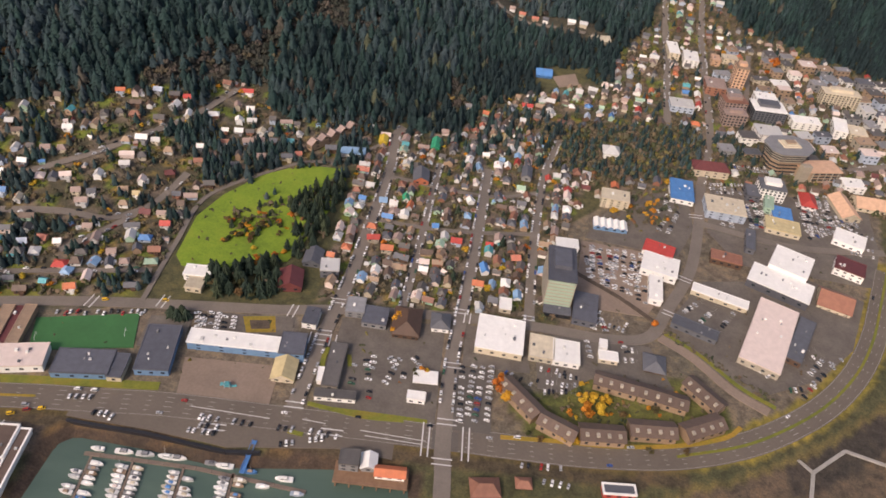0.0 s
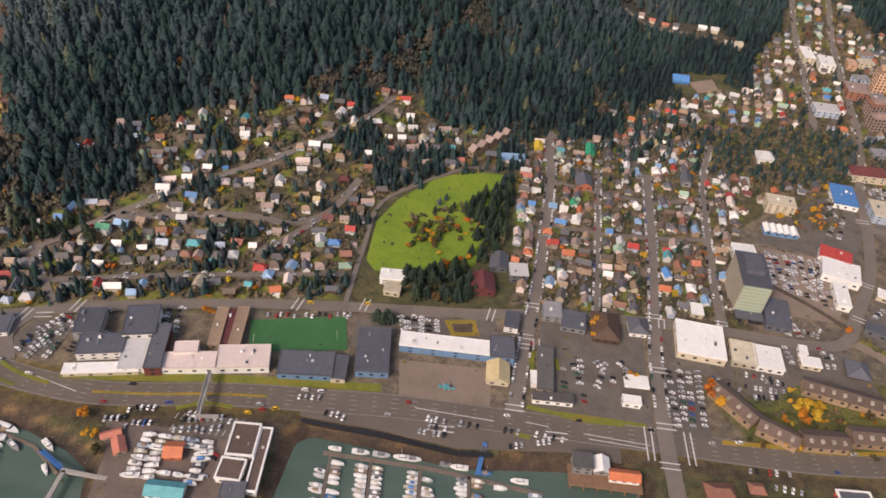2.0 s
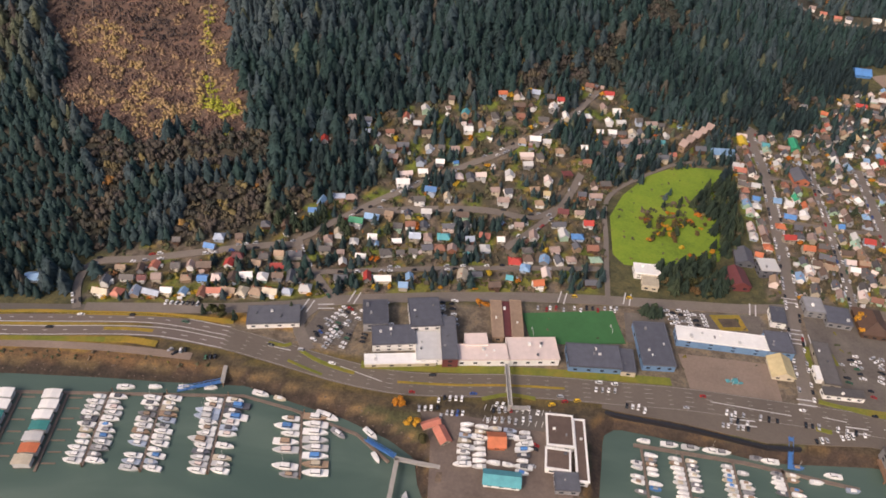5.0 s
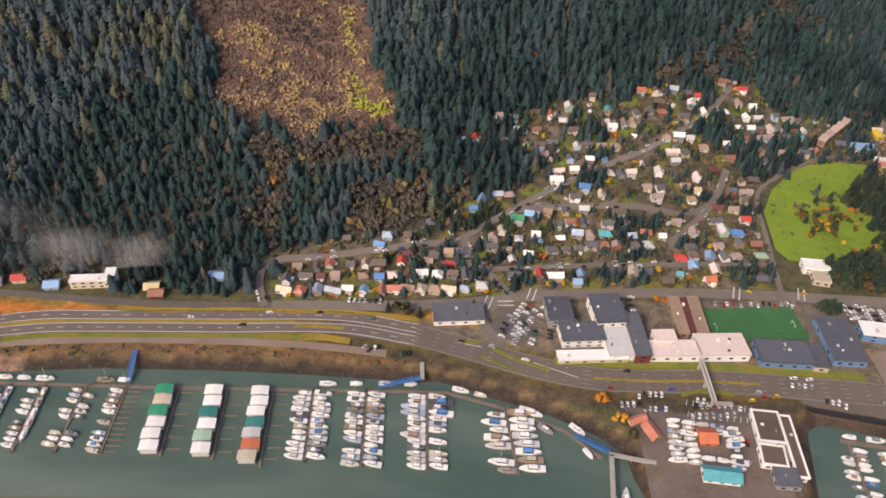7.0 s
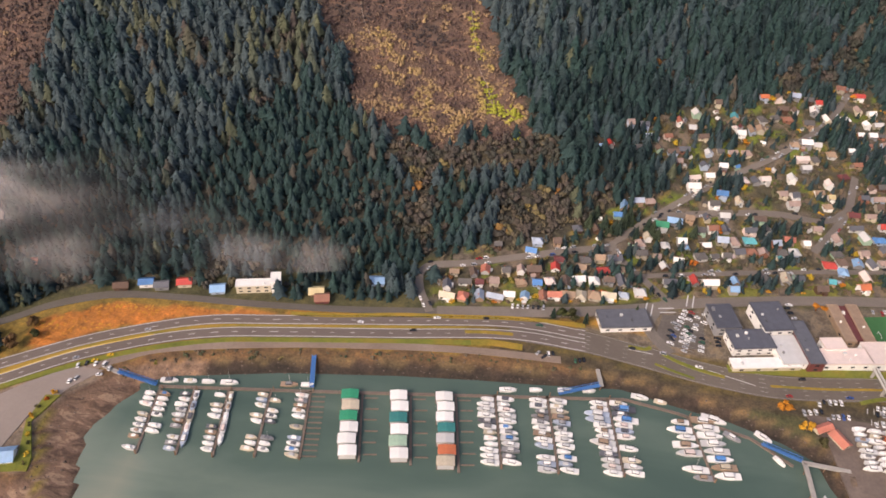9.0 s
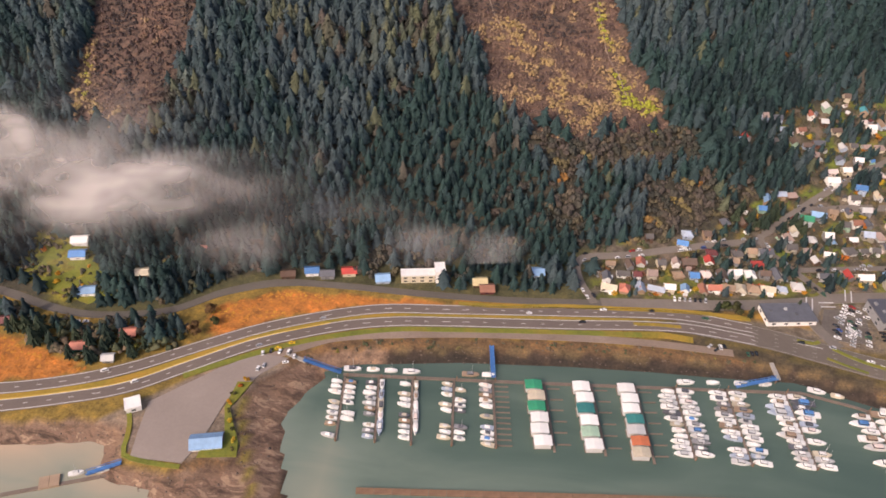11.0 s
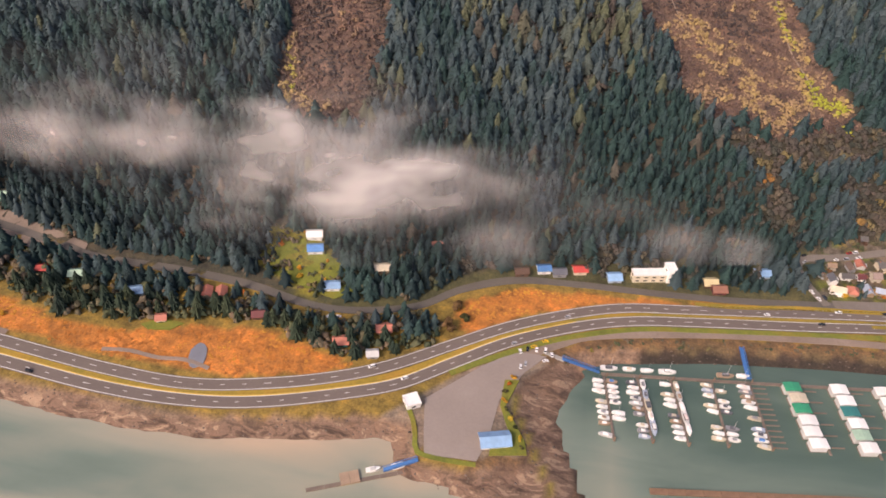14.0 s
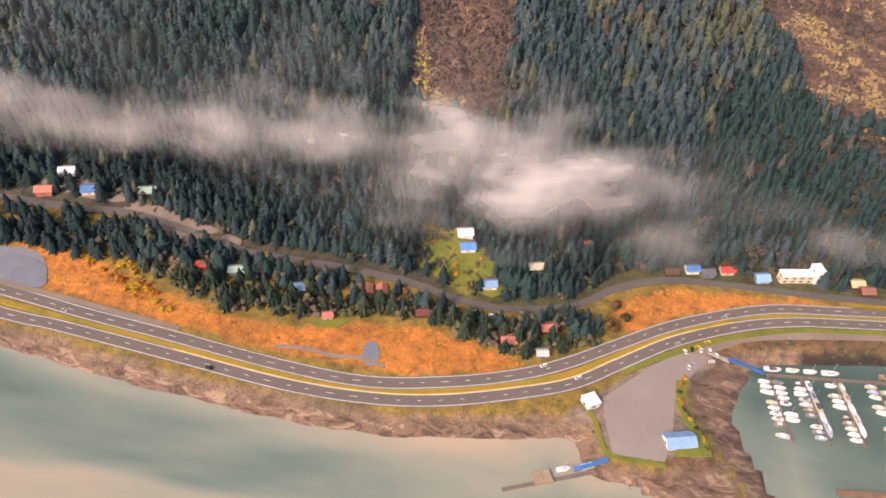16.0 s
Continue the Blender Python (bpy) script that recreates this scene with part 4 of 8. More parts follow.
def car(x, y, ang, col=None, kind=None, z=None, label=""):
    global cars_made
    cell = (int(x // 2), int(y // 2))
    for i in (-1, 0, 1):
        for j in (-1, 0, 1):
            if any((px - x) ** 2 + (py - y) ** 2 < 1.75 ** 2 for px, py in car_spots.get((cell[0] + i, cell[1] + j), ())):
                return
    car_spots.setdefault(cell, []).append((x, y))
    (bo, gl, wh), L = CAR_KINDS[kind if kind is not None else car_rng.choice((0, 0, 1, 2))]
    col = col or car_rng.choice(CAR_COLS)
    z = (float(land_height(x, y)) + 0.36) if z is None else z
    if cars_made >= 290:
        m = pose(x, y, z, 0, 0, ang)
        far_cars.add(bo, col, m)
        far_cars.add(gl, "pane", m)
        cars_made += 1
        return
    ob = thing("car", x, y, z, ang, label or f"small {col[4:]} car parked on asphalt", "car", "parked cars" if not label else "driving cars")
    shared("body", bo, col, ob)
    shared("glass", gl, "pane", ob)
    if cars_made < 50:
        for u in (-0.3, 0.32):
            for v in (-0.54, 0.54):
                shared("wheel", wh, "rubber", ob, pose(u * L, v, 0.22))
    cars_made += 1


def car_row(x0, y0, x1, y1, n, ang):
    base = math.degrees(math.atan2(y1 - y0, x1 - x0)) + 80
    for i in range(n):
        if car_rng.random() < 0.16:
            continue
        u = (i + 0.5) / n
        x, y = x0 + (x1 - x0) * u, y0 + (y1 - y0) * u
        if not inside(SHORE, x, y) or not free_spot(x, y, 1.0):
            continue
        car(x, y, base + car_rng.uniform(-4, 4) + car_rng.choice((0, 180)))
# ---- named buildings ----
building(-137.2, 197.6, 22.3, 12.7, 6, 3.5, "flat", "blue", "dark", "low school wing with a dark flat roof and blue walls", "school", 1)
building(-123.3, 198.0, 5.8, 12.4, 3, 3.1, "flat", "cream", "dark", "small dark-roofed school wing with cream walls", "school", 1)
building(-111.2, 209.7, 13.7, 25.0, 6, 3.5, "flat", "blue", "dark", "dark-roofed hall with blue and cream walls", "hall", 1)
building(-81.3, 218.0, 38.9, 8.1, 1, 4.2, "flat", "blue", "white", "long two-storey blue building under a white roof", "building", 2)
building(-56.6, 219.5, 10.5, 12.1, 3, 4.9, "flat", "blue", "dark", "blue block with a dark flat roof", "building", 2)
building(-57.6, 207.1, 10.8, 9.2, 91, 3.5, "gable", "cream", "sand", "building with a pale yellow ribbed gable roof", "building", 1)
building(-52.5, 238.5, 6.3, 10.1, -4, 3.5, "flat", "white", "dark", "dark-roofed shop with a white front", "shop", 2)
building(-37.5, 212.7, 6.7, 23.8, -1, 2.8, "flat", "beige", "asphalt_roof", "low grey-roofed office with beige walls", "building", 1)
building(-34.6, 197.0, 16.6, 4.0, 2, 2.8, "flat", "white", "asphalt_roof", "white-fronted low wing beside the highway", "building", 1)
building(-42.1, 206.7, 3.0, 7.3, 3, 2.4, "flat", "white", "white", "small white flat-roofed annex in the town", "building", 1)
building(1.4, 211.8, 10.6, 6.9, 1, 2.8, "canopy", "white", "white", "white flat canopy of a filling station", "canopy", 1)
building(-1.6, 201.1, 7.4, 4.2, -1, 2.8, "flat", "white", "white", "white kiosk in a parking lot", "kiosk", 1)
building(-23.9, 167.3, 7.3, 6.7, 1, 4.2, "flat", "grey", "asphalt_roof", "grey harbour office on a pier", "office", 2)
building(-16.5, 167.8, 6.4, 5.6, 92, 3.5, "gable", "grey", "white", "white-roofed harbour house on a pier", "house", 1)
building(-8.0, 164.3, 11.2, 4.3, 1, 3.5, "gable", "white", "orange", "white boathouse with an orange roof on a pier", "boathouse", 1, lean=0)
building(-34.0, 248.7, 8.5, 9.9, 1, 3.5, "flat", "grey", "grey", "grey shop block with a flat roof", "shop", 2)
building(-24.2, 243.9, 11.0, 11.0, -3, 3.1, "flat", "grey", "dark", "dark-roofed shop block in the town", "shop", 1)
building(-9.6, 242.8, 11.6, 16.8, -1, 4.2, "hip", "brown", "brown", "brown hipped-roof apartment block behind yellow trees", "building", 2)
building(5.6, 245.6, 7.8, 9.1, 1, 4.2, "hip", "white", "slate", "white corner house with a dark hipped roof", "building", 2)
building(33.2, 240.7, 21.3, 20.9, -5, 4.2, "flat", "cream", "white", "supermarket with a large bright white roof", "supermarket", 1)
building(52.2, 237.0, 11.1, 13.9, -5, 3.1, "flat", "beige", "cream", "cream flat-roofed shop beside a supermarket", "shop", 1)
building(63.3, 235.8, 11.9, 13.5, -4, 3.1, "flat", "white", "white", "white flat-roofed shop in the town", "shop", 1)
building(81.1, 243.9, 3.4, 5.1, -7, 2.8, "flat", "white", "white", "small white hut in the town", "hut", 1)
building(82.6, 236.7, 8.6, 5.4, -3, 2.8, "flat", "cream", "white", "cream garage with a white roof", "garage", 1)
building(104.1, 236.7, 9.3, 10.1, -8, 2.8, "hip", "brown", "slate", "grey hipped-roof pavilion in the town", "building", 1)
building(35.7, 262.5, 5.6, 7.5, -3, 2.8, "flat", "cream", "white", "small white-roofed bank in the town", "shop", 1)
building(61.0, 278.5, 13.4, 25.5, -3, 18.2, "tower", "beige", "dark", "nine-storey beige office tower with pale green bands", "office tower", 9)
building(60.6, 262.6, 13.0, 5.0, -3, 2.6, "flat", "black", "dark", "dark glazed entrance front of the office tower", "annex", 1)
building(74.5, 266.3, 11.5, 20.0, -8, 3.5, "flat", "dark", "dark", "dark flat annex of the office tower", "annex", 1)
building(68.6, 313.2, 11.6, 7.4, 0, 4.2, "flat", "white", "white", "white flat-roofed block behind the tower", "building", 1)
building(118.7, 318.2, 15.9, 10.1, -20, 4.2, "flat", "white", "red", "hall with a bright red roof", "hall", 1)
building(117.3, 305.0, 18.6, 15.6, -16, 4.2, "flat", "white", "white", "white hall beside a red roof", "hall", 1)
building(112.1, 286.7, 6.5, 18.9, -9, 3.5, "flat", "white", "white", "white flat-roofed wing in the town", "building", 1)
building(145.4, 287.2, 28.1, 6.3, -21, 3.1, "flat", "cream", "white", "long low white-roofed row of shops", "shop", 1)
building(127.6, 262.2, 21.9, 7.1, -24, 2.8, "flat", "slate", "slate", "long dark-roofed row of garages", "garage", 1)
building(180.1, 301.4, 31.5, 16.2, -28, 4.9, "flat", "dark", "white", "broad white-roofed civic hall with dark walls", "hall", 1)
building(189.9, 317.5, 19.9, 20.4, -29, 7.0, "flat", "white", "white", "raised white upper roof of a civic hall", "hall", 1)
building(163.7, 262.5, 18.8, 48.7, -27, 4.2, "flat", "beige", "pinkwhite", "large warehouse with a pale weathered roof", "warehouse", 1)
building(179.1, 262.2, 7.5, 33.3, -30, 3.5, "flat", "brown", "slate", "dark-roofed wing beside a warehouse", "warehouse", 1)
building(207.9, 295.8, 16.6, 15.7, -21, 3.5, "gable", "cream", "clay", "cream building with a clay-coloured roof", "building", 2)
building(203.5, 510.6, 8.4, 10.5, -5, 17.5, "tower", "peach", "tan", "tall orange-beige apartment tower in the town", "tower", 8)
building(193.8, 478.9, 16.0, 11.5, 5, 9.8, "tower", "pinkgrey", "clay", "pinkish-brown office block with square windows", "building", 5)
building(192.0, 464.5, 15.4, 7.4, 3, 8.4, "tower", "pinkgrey", "pinkgrey", "pinkish-brown lower office block with square windows", "building", 4)
building(218.0, 477.6, 22.5, 16.0, -0, 8.4, "tower", "slate", "white", "dark glass office block with white bands", "building", 5)
building(219.9, 492.8, 14.7, 10.7, -3, 7.0, "flat", "white", "white", "white wedge-roofed court building in the town", "building", 3)
building(277.7, 506.3, 26.2, 10.2, -2, 9.8, "tower", "cream", "cream", "cream hotel block with vertical bands", "hotel", 6)
building(186.7, 504.5, 14.1, 16.2, -5, 5.6, "flat", "clay", "pinkgrey", "brick-red parking block in the town", "building", 3)
building(142.8, 379.7, 13.7, 21.6, -8, 3.5, "flat", "white", "bright_blue", "market hall with a bright blue roof", "hall", 1)
building(165.2, 406.3, 22.3, 10.2, 1, 6.3, "hip", "cream", "maroon", "cream apartment house with a maroon roof", "building", 3)
building(165.5, 365.7, 22.6, 16.3, -6, 5.6, "flat", "paleblue", "cream", "long office block with pale blue window bands", "office", 3)
building(199.4, 390.1, 15.4, 12.5, -5, 8.4, "tower", "white", "slate", "white stepped office block with terraces", "office", 4)
building(187.9, 387.6, 8.0, 12.9, -6, 4.2, "flat", "slate", "slate", "dark flat-roofed office in the town", "office", 2)
building(195.3, 376.9, 4.9, 13.4, -16, 4.2, "flat", "palegreen", "palegreen", "pale green small office in the town", "office", 2)
building(200.6, 368.1, 11.4, 12.2, -10, 3.5, "flat", "white", "bright_blue", "shop with a blue roof", "shop", 1)
building(197.5, 355.5, 19.3, 12.5, -12, 3.5, "flat", "cream", "sand", "cream flat-roofed hall in the town", "building", 1)
building(244.3, 384.0, 23.2, 11.4, 93, 4.2, "gable", "cream", "peach", "peach-roofed hall wing in the town", "hall", 1)
building(262.6, 391.8, 18.2, 13.4, -4, 4.2, "gable", "cream", "peach", "peach-roofed hall in the town", "hall", 1)
building(222.4, 386.5, 8.6, 14.3, -9, 4.2, "hip", "white", "red", "red-roofed restaurant pavilion in the town", "restaurant", 1)
building(235.4, 350.6, 16.7, 13.5, -28, 3.5, "flat", "white", "white", "white flat-roofed shop by a parking lot", "shop", 1)
building(225.0, 322.9, 15.3, 12.1, -25, 4.9, "flat", "white", "maroon", "white-fronted hotel with a maroon roof", "hotel", 2)
building(155.9, 319.2, 16.3, 8.1, -12, 3.5, "flat", "brown", "clay", "long rust-red building in the town", "building", 1)
building(174.1, 338.0, 4.9, 18.8, -15, 3.5, "flat", "slate", "slate", "narrow dark-roofed building in the town", "building", 1)
building(257.6, 408.8, 13.5, 10.2, 1, 4.2, "flat", "white", "white", "white flat-roofed office above a lot", "office", 2)
building(244.1, 472.5, 20.0, 10.0, 1, 4.9, "flat", "white", "white", "white downtown office block in the town", "office", 3)
building(267.9, 470.7, 8.9, 19.5, -15, 5.6, "flat", "white", "white", "white downtown corner block in the town", "office", 3)
building(279.2, 467.6, 11.5, 13.2, -8, 4.9, "flat", "cream", "cream", "cream downtown block in the town", "office", 3)
building(213.7, 454.0, 17.0, 14.1, -0, 4.9, "flat", "white", "pale", "pale downtown block in the town", "office", 3)
building(158.0, 475.4, 16.0, 11.8, -2, 4.2, "flat", "paleblue", "pale", "pale school block below a hill", "school", 2)
building(162.5, 548.9, 7.9, 20.3, -2, 4.9, "flat", "cream", "white", "cream apartment block on a hill", "building", 3)
building(174.6, 539.7, 10.8, 17.3, -7, 4.9, "flat", "white", "white", "bright white apartment block on a hill", "building", 3)
building(194.8, 543.3, 6.3, 10.4, -5, 4.2, "flat", "peach", "peach", "peach apartment block on a hill", "building", 2)
building(206.1, 546.9, 11.3, 7.9, 2, 4.2, "flat", "cream", "cream", "cream apartment block in the town", "building", 2)
building(105.3, 546.5, 14.2, 8.9, 11, 3.5, "gable", "cream", "cream", "cream long house on a forest edge", "house", 2)
building(63.4, 505.6, 11.1, 9.9, 0, 2.4, "gable", "bright_blue", "bright_blue", "blue-roofed school pavilion at the forest edge", "pavilion", 1)
building(99.7, 360.7, 15.8, 10.4, -6, 6.3, "flat", "cream", "cream", "cream four-storey apartment house in the town", "building", 4)
building(94.8, 337.1, 18.4, 7.9, -3, 3.5, "zigzag", "blue", "white", "white folded-plate roof on a blue clinic", "clinic", 1)
building(103.0, 411.9, 9.8, 9.5, -1, 4.9, "hip", "white", "pale", "white columned mansion in a lawn", "mansion", 2)
building(-55.5, 377.8, 13.7, 6.9, 5, 4.2, "gable", "white", "lightblue", "white house with a pale blue roof", "house", 2)
building(-69.1, 386.9, 37.6, 4.1, 52, 4.2, "zigzag", "tan", "pinkgrey", "long tan terrace of stepped apartments", "apartment block", 2)
building(-39.6, 395.6, 7.7, 4.7, 91, 3.5, "gable", "yellow", "yellow", "bright yellow house in the town", "house", 1)
building(-7.4, 398.4, 11.7, 4.8, 88, 3.5, "gable", "green", "green", "house with a bright green roof", "house", 1)
building(-13.4, 361.0, 11.5, 8.5, 94, 4.2, "gable", "brick", "slate", "brick church with a dark slate roof", "church", 1)
building(48.8, 378.1, 11.2, 5.4, 86, 4.2, "gable", "grey", "slate", "grey steep-roofed church in the town", "church", 1)
building(-59.9, 279.7, 10.9, 8.4, 89, 3.5, "gable", "slate", "slate", "dark steep-roofed church in the town", "church", 1)
building(-50.3, 272.3, 8.8, 8.6, 6, 4.9, "flat", "slate", "pale", "grey two-storey office by the trees", "building", 2)
building(-67.0, 261.4, 12.2, 10.6, 97, 4.2, "gable", "maroon", "maroon", "maroon hall with a low gable roof", "hall", 1)
building(-231.2, 204.4, 10.6, 14.1, 12, 4.9, "flat", "grey", "dark", "dark-roofed gymnasium of a school", "school", 2)
building(-210.2, 207.7, 13.4, 17.0, 14, 5.6, "flat", "white", "dark", "high dark-roofed school hall with white edges", "school", 2)
building(-221.3, 193.2, 18.0, 10.6, 13, 4.2, "flat", "white", "dark", "dark-roofed school middle block in the town", "school", 2)
building(-206.2, 190.6, 10.6, 15.5, 12, 3.6, "flat", "white", "pale", "white flat-roofed school block in the town", "school", 2)
building(-216.6, 182.3, 29.0, 5.0, 12, 2.4, "flat", "cream", "white", "low terraced school front with white roof", "school", 1)
building(-198.3, 195.1, 6.4, 23.9, 10, 5.2, "flat", "maroon", "slate", "diagonal dark-roofed school link with a maroon front", "school", 2)
building(-184.1, 190.7, 22.3, 8.4, 11, 3.8, "flat", "white", "pinkwhite", "white flat-roofed school wing in the town", "school", 1)
building(-163.1, 196.6, 21.0, 12.0, 11, 3.8, "flat", "white", "pinkwhite", "white-roofed school wing by the highway", "school", 1)
building(-186.9, 196.5, 9.2, 6.0, 12, 4.9, "flat", "white", "pinkwhite", "raised white-roofed school hall in the town", "school", 1)
building(-179.0, 212.4, 4.7, 22.2, 7, 2.8, "flat", "tan", "tan", "tan flat-roofed classroom block in the town", "school", 1)
building(-170.5, 214.1, 4.7, 22.3, 6, 2.8, "flat", "tan", "tan", "tan flat-roofed classroom row in the town", "school", 1)
building(-174.6, 213.8, 4.2, 20.6, 6, 2.1, "flat", "maroon", "maroon", "maroon roof between classroom blocks", "school", 1)
building(-273.9, 196.6, 21.8, 10.6, 13, 2.8, "flat", "white", "slate", "low medical office with a grey roof", "clinic", 1)
building(-109.9, 258.5, 12.1, 7.1, 2, 3.5, "flat", "white", "white", "white three-part house by the main road", "building", 2)
building(-109.0, 250.9, 7.5, 7.5, -2, 2.8, "flat", "cream", "cream", "cream low house by the main road", "house", 1)
building(-151.2, 157.6, 9.9, 14.0, 3, 2.8, "parapet", "white", "brownroof", "boatyard building with a brown roof and white parapets", "workshop", 1)
building(-151.9, 144.5, 8.8, 8.6, 0, 2.8, "parapet", "white", "brownroof", "boatyard workshop with a brown roof", "workshop", 1)
building(-143.4, 150.5, 4.0, 27.0, 3, 2.3, "parapet", "white", "brownroof", "long low boatyard wing with a brown roof and white parapets", "workshop", 1)
building(-148.6, 136.0, 8.5, 7.3, 6, 2.8, "flat", "grey", "slate", "dark-roofed boatyard shed in the town", "shed", 1)
building(-171.7, 133.7, 12.9, 5.7, 2, 3.5, "gable", "white", "aqua", "boat shed with a turquoise and white roof", "shed", 1)
building(-174.7, 149.7, 6.2, 6.2, 7, 3.5, "gable", "orange", "orange", "orange boat tent with a white ridge", "tent", 1)
building(-200.0, 153.4, 6.7, 2.6, 29, 2.8, "gable", "cream", "salmon", "salmon-roofed harbour shed in the town", "shed", 1)
building(-195.0, 149.0, 6.9, 3.9, 121, 2.8, "gable", "cream", "salmon", "salmon-roofed boatyard shed in the town", "shed", 1)
building(27.9, 162.4, 10.3, 7.2, 7, 3.5, "hip", "brown", "clay", "clay-roofed house by the highway", "house", 1)
building(42.7, 166.7, 5.2, 3.8, 3, 2.8, "hip", "brown", "clay", "small clay-roofed hut in the town", "hut", 1)
building(79.3, 167.9, 12.5, 4.3, 3, 2.8, "parapet", "red", "slate", "red-edged flat building in the town", "building", 1)
building(-434.8, 185.7, 14.7, 4.1, 14, 4.2, "flat", "cream", "white", "white two-storey building by the shore road", "building", 2)
building(-425.5, 188.6, 4.1, 6.2, 16, 6.3, "flat", "white", "white", "white tower block of a roadside building", "building", 3)
building(-480.7, 179.0, 5.6, 3.8, 16, 3.1, "gable", "white", "bright_blue", "blue-roofed house beside the road", "house", 2)
building(-473.9, 179.1, 5.7, 3.9, 16, 3.1, "gable", "grey", "slate", "grey house beside the road", "house", 2)
building(-465.0, 182.7, 5.7, 3.9, 16, 3.1, "gable", "cream", "red", "red-roofed house beside the road", "house", 2)
building(-490.2, 174.9, 5.6, 3.8, 17, 3.1, "gable", "brown", "brown", "brown house beside the road", "house", 2)
building(-449.8, 182.0, 5.8, 4.7, 16, 3.1, "gable", "paleblue", "lightblue", "small blue-roofed house beside the road", "house", 2)
building(-383.1, 200.5, 6.0, 4.8, 12, 3.1, "gable", "paleblue", "lightblue", "pale blue house in the trees", "house", 2)
building(-407.6, 188.7, 5.9, 4.7, 13, 3.1, "gable", "brown", "sand", "tan-roofed house beside the road", "house", 2)
building(-404.1, 185.1, 5.8, 4.6, 13, 3.1, "gable", "maroon", "clay", "red-brown house beside the road", "house", 2)
building(-528.4, 178.2, 5.5, 3.9, 18, 3.1, "gable", "salmon", "salmon", "pink house on the wooded slope", "house", 2)
building(-491.7, 88.1, 10.3, 5.7, 17, 2.8, "gable", "white", "lightblue", "boat ramp shelter with a blue roof", "shelter", 1)
building(-523.3, 97.8, 5.2, 4.9, 31, 2.4, "flat", "white", "white", "white kiosk at the ramp entrance", "kiosk", 1)
building(-578.9, 162.9, 6.1, 4.3, 17, 3.1, "gable", "white", "bright_blue", "blue-roofed house on a knoll", "house", 2)
building(-567.1, 147.2, 5.9, 4.1, 16, 3.1, "gable", "white", "lightblue", "pale blue house on a lawn", "house", 2)
building(-581.2, 169.7, 6.2, 4.4, 17, 3.1, "gable", "white", "white", "small white house above a knoll", "house", 2)
building(-549.0, 160.9, 6.1, 4.2, 16, 3.1, "gable", "brown", "cream", "cream-roofed house in the trees", "house", 2)
building(-615.2, 132.0, 5.0, 3.8, 106, 3.1, "gable", "cream", "salmon", "pink gabled house below the road", "house", 2)
building(-609.4, 133.1, 5.0, 3.8, 106, 3.1, "gable", "cream", "salmon", "pink gabled house beside its twin", "house", 2)
building(-643.3, 127.2, 5.8, 4.3, 18, 3.1, "gable", "paleblue", "lightblue", "blue house under the trees", "house", 2)
building(-541.1, 130.1, 5.7, 4.5, 15, 3.1, "gable", "brown", "salmon", "salmon-roofed house at the wood edge", "house", 2)
building(-556.0, 119.9, 5.6, 4.4, 16, 3.1, "gable", "teal", "salmon", "teal house with a salmon roof at the marsh", "house", 2)
building(-627.2, 115.8, 3.6, 3.2, 20, 3.1, "gable", "cream", "salmon", "small pink cabin by the marsh", "house", 2)
building(-591.4, 126.2, 4.6, 3.8, 18, 3.1, "gable", "brown", "maroon", "maroon house in the trees", "house", 2)
building(-542.5, 116.4, 4.0, 3.2, 15, 3.1, "gable", "grey", "pale", "pale shed at the marsh edge", "house", 2)
building(-684.9, 129.6, 4.4, 3.4, 15, 3.1, "gable", "red", "red", "red cabin in the forest", "house", 2)
building(-669.5, 130.2, 6.4, 4.1, 15, 3.1, "gable", "palegreen", "palegreen", "pale green cabin in the forest", "house", 2)
building(-720.8, 160.0, 6.7, 4.6, 17, 3.1, "gable", "palegreen", "palegreen", "pale green roadside hall in the town", "house", 2)
building(-758.6, 162.1, 6.7, 4.8, 18, 3.1, "gable", "white", "white", "white house in a clearing", "house", 2)
building(-744.9, 155.2, 6.6, 4.7, 18, 3.1, "gable", "white", "bright_blue", "blue and white house in a clearing", "house", 2)
building(-763.6, 150.5, 6.6, 4.7, 18, 3.1, "gable", "salmon", "salmon", "pink cottage in a clearing", "house", 2)


def prism(bm, corners, z0, z1, shrink=1.0):
    """An upright prism over any convex plan; shrink narrows its foot."""
    lo = [bm.verts.new((x * shrink, y * shrink, z0)) for x, y in corners]
    hi = [bm.verts.new((x, y, z1)) for x, y in corners]
    bm.faces.new(lo[::-1])
    bm.faces.new(hi)
    n = len(corners)
    for i in range(n):
        bm.faces.new((lo[i], lo[(i + 1) % n], hi[(i + 1) % n], hi[i]))


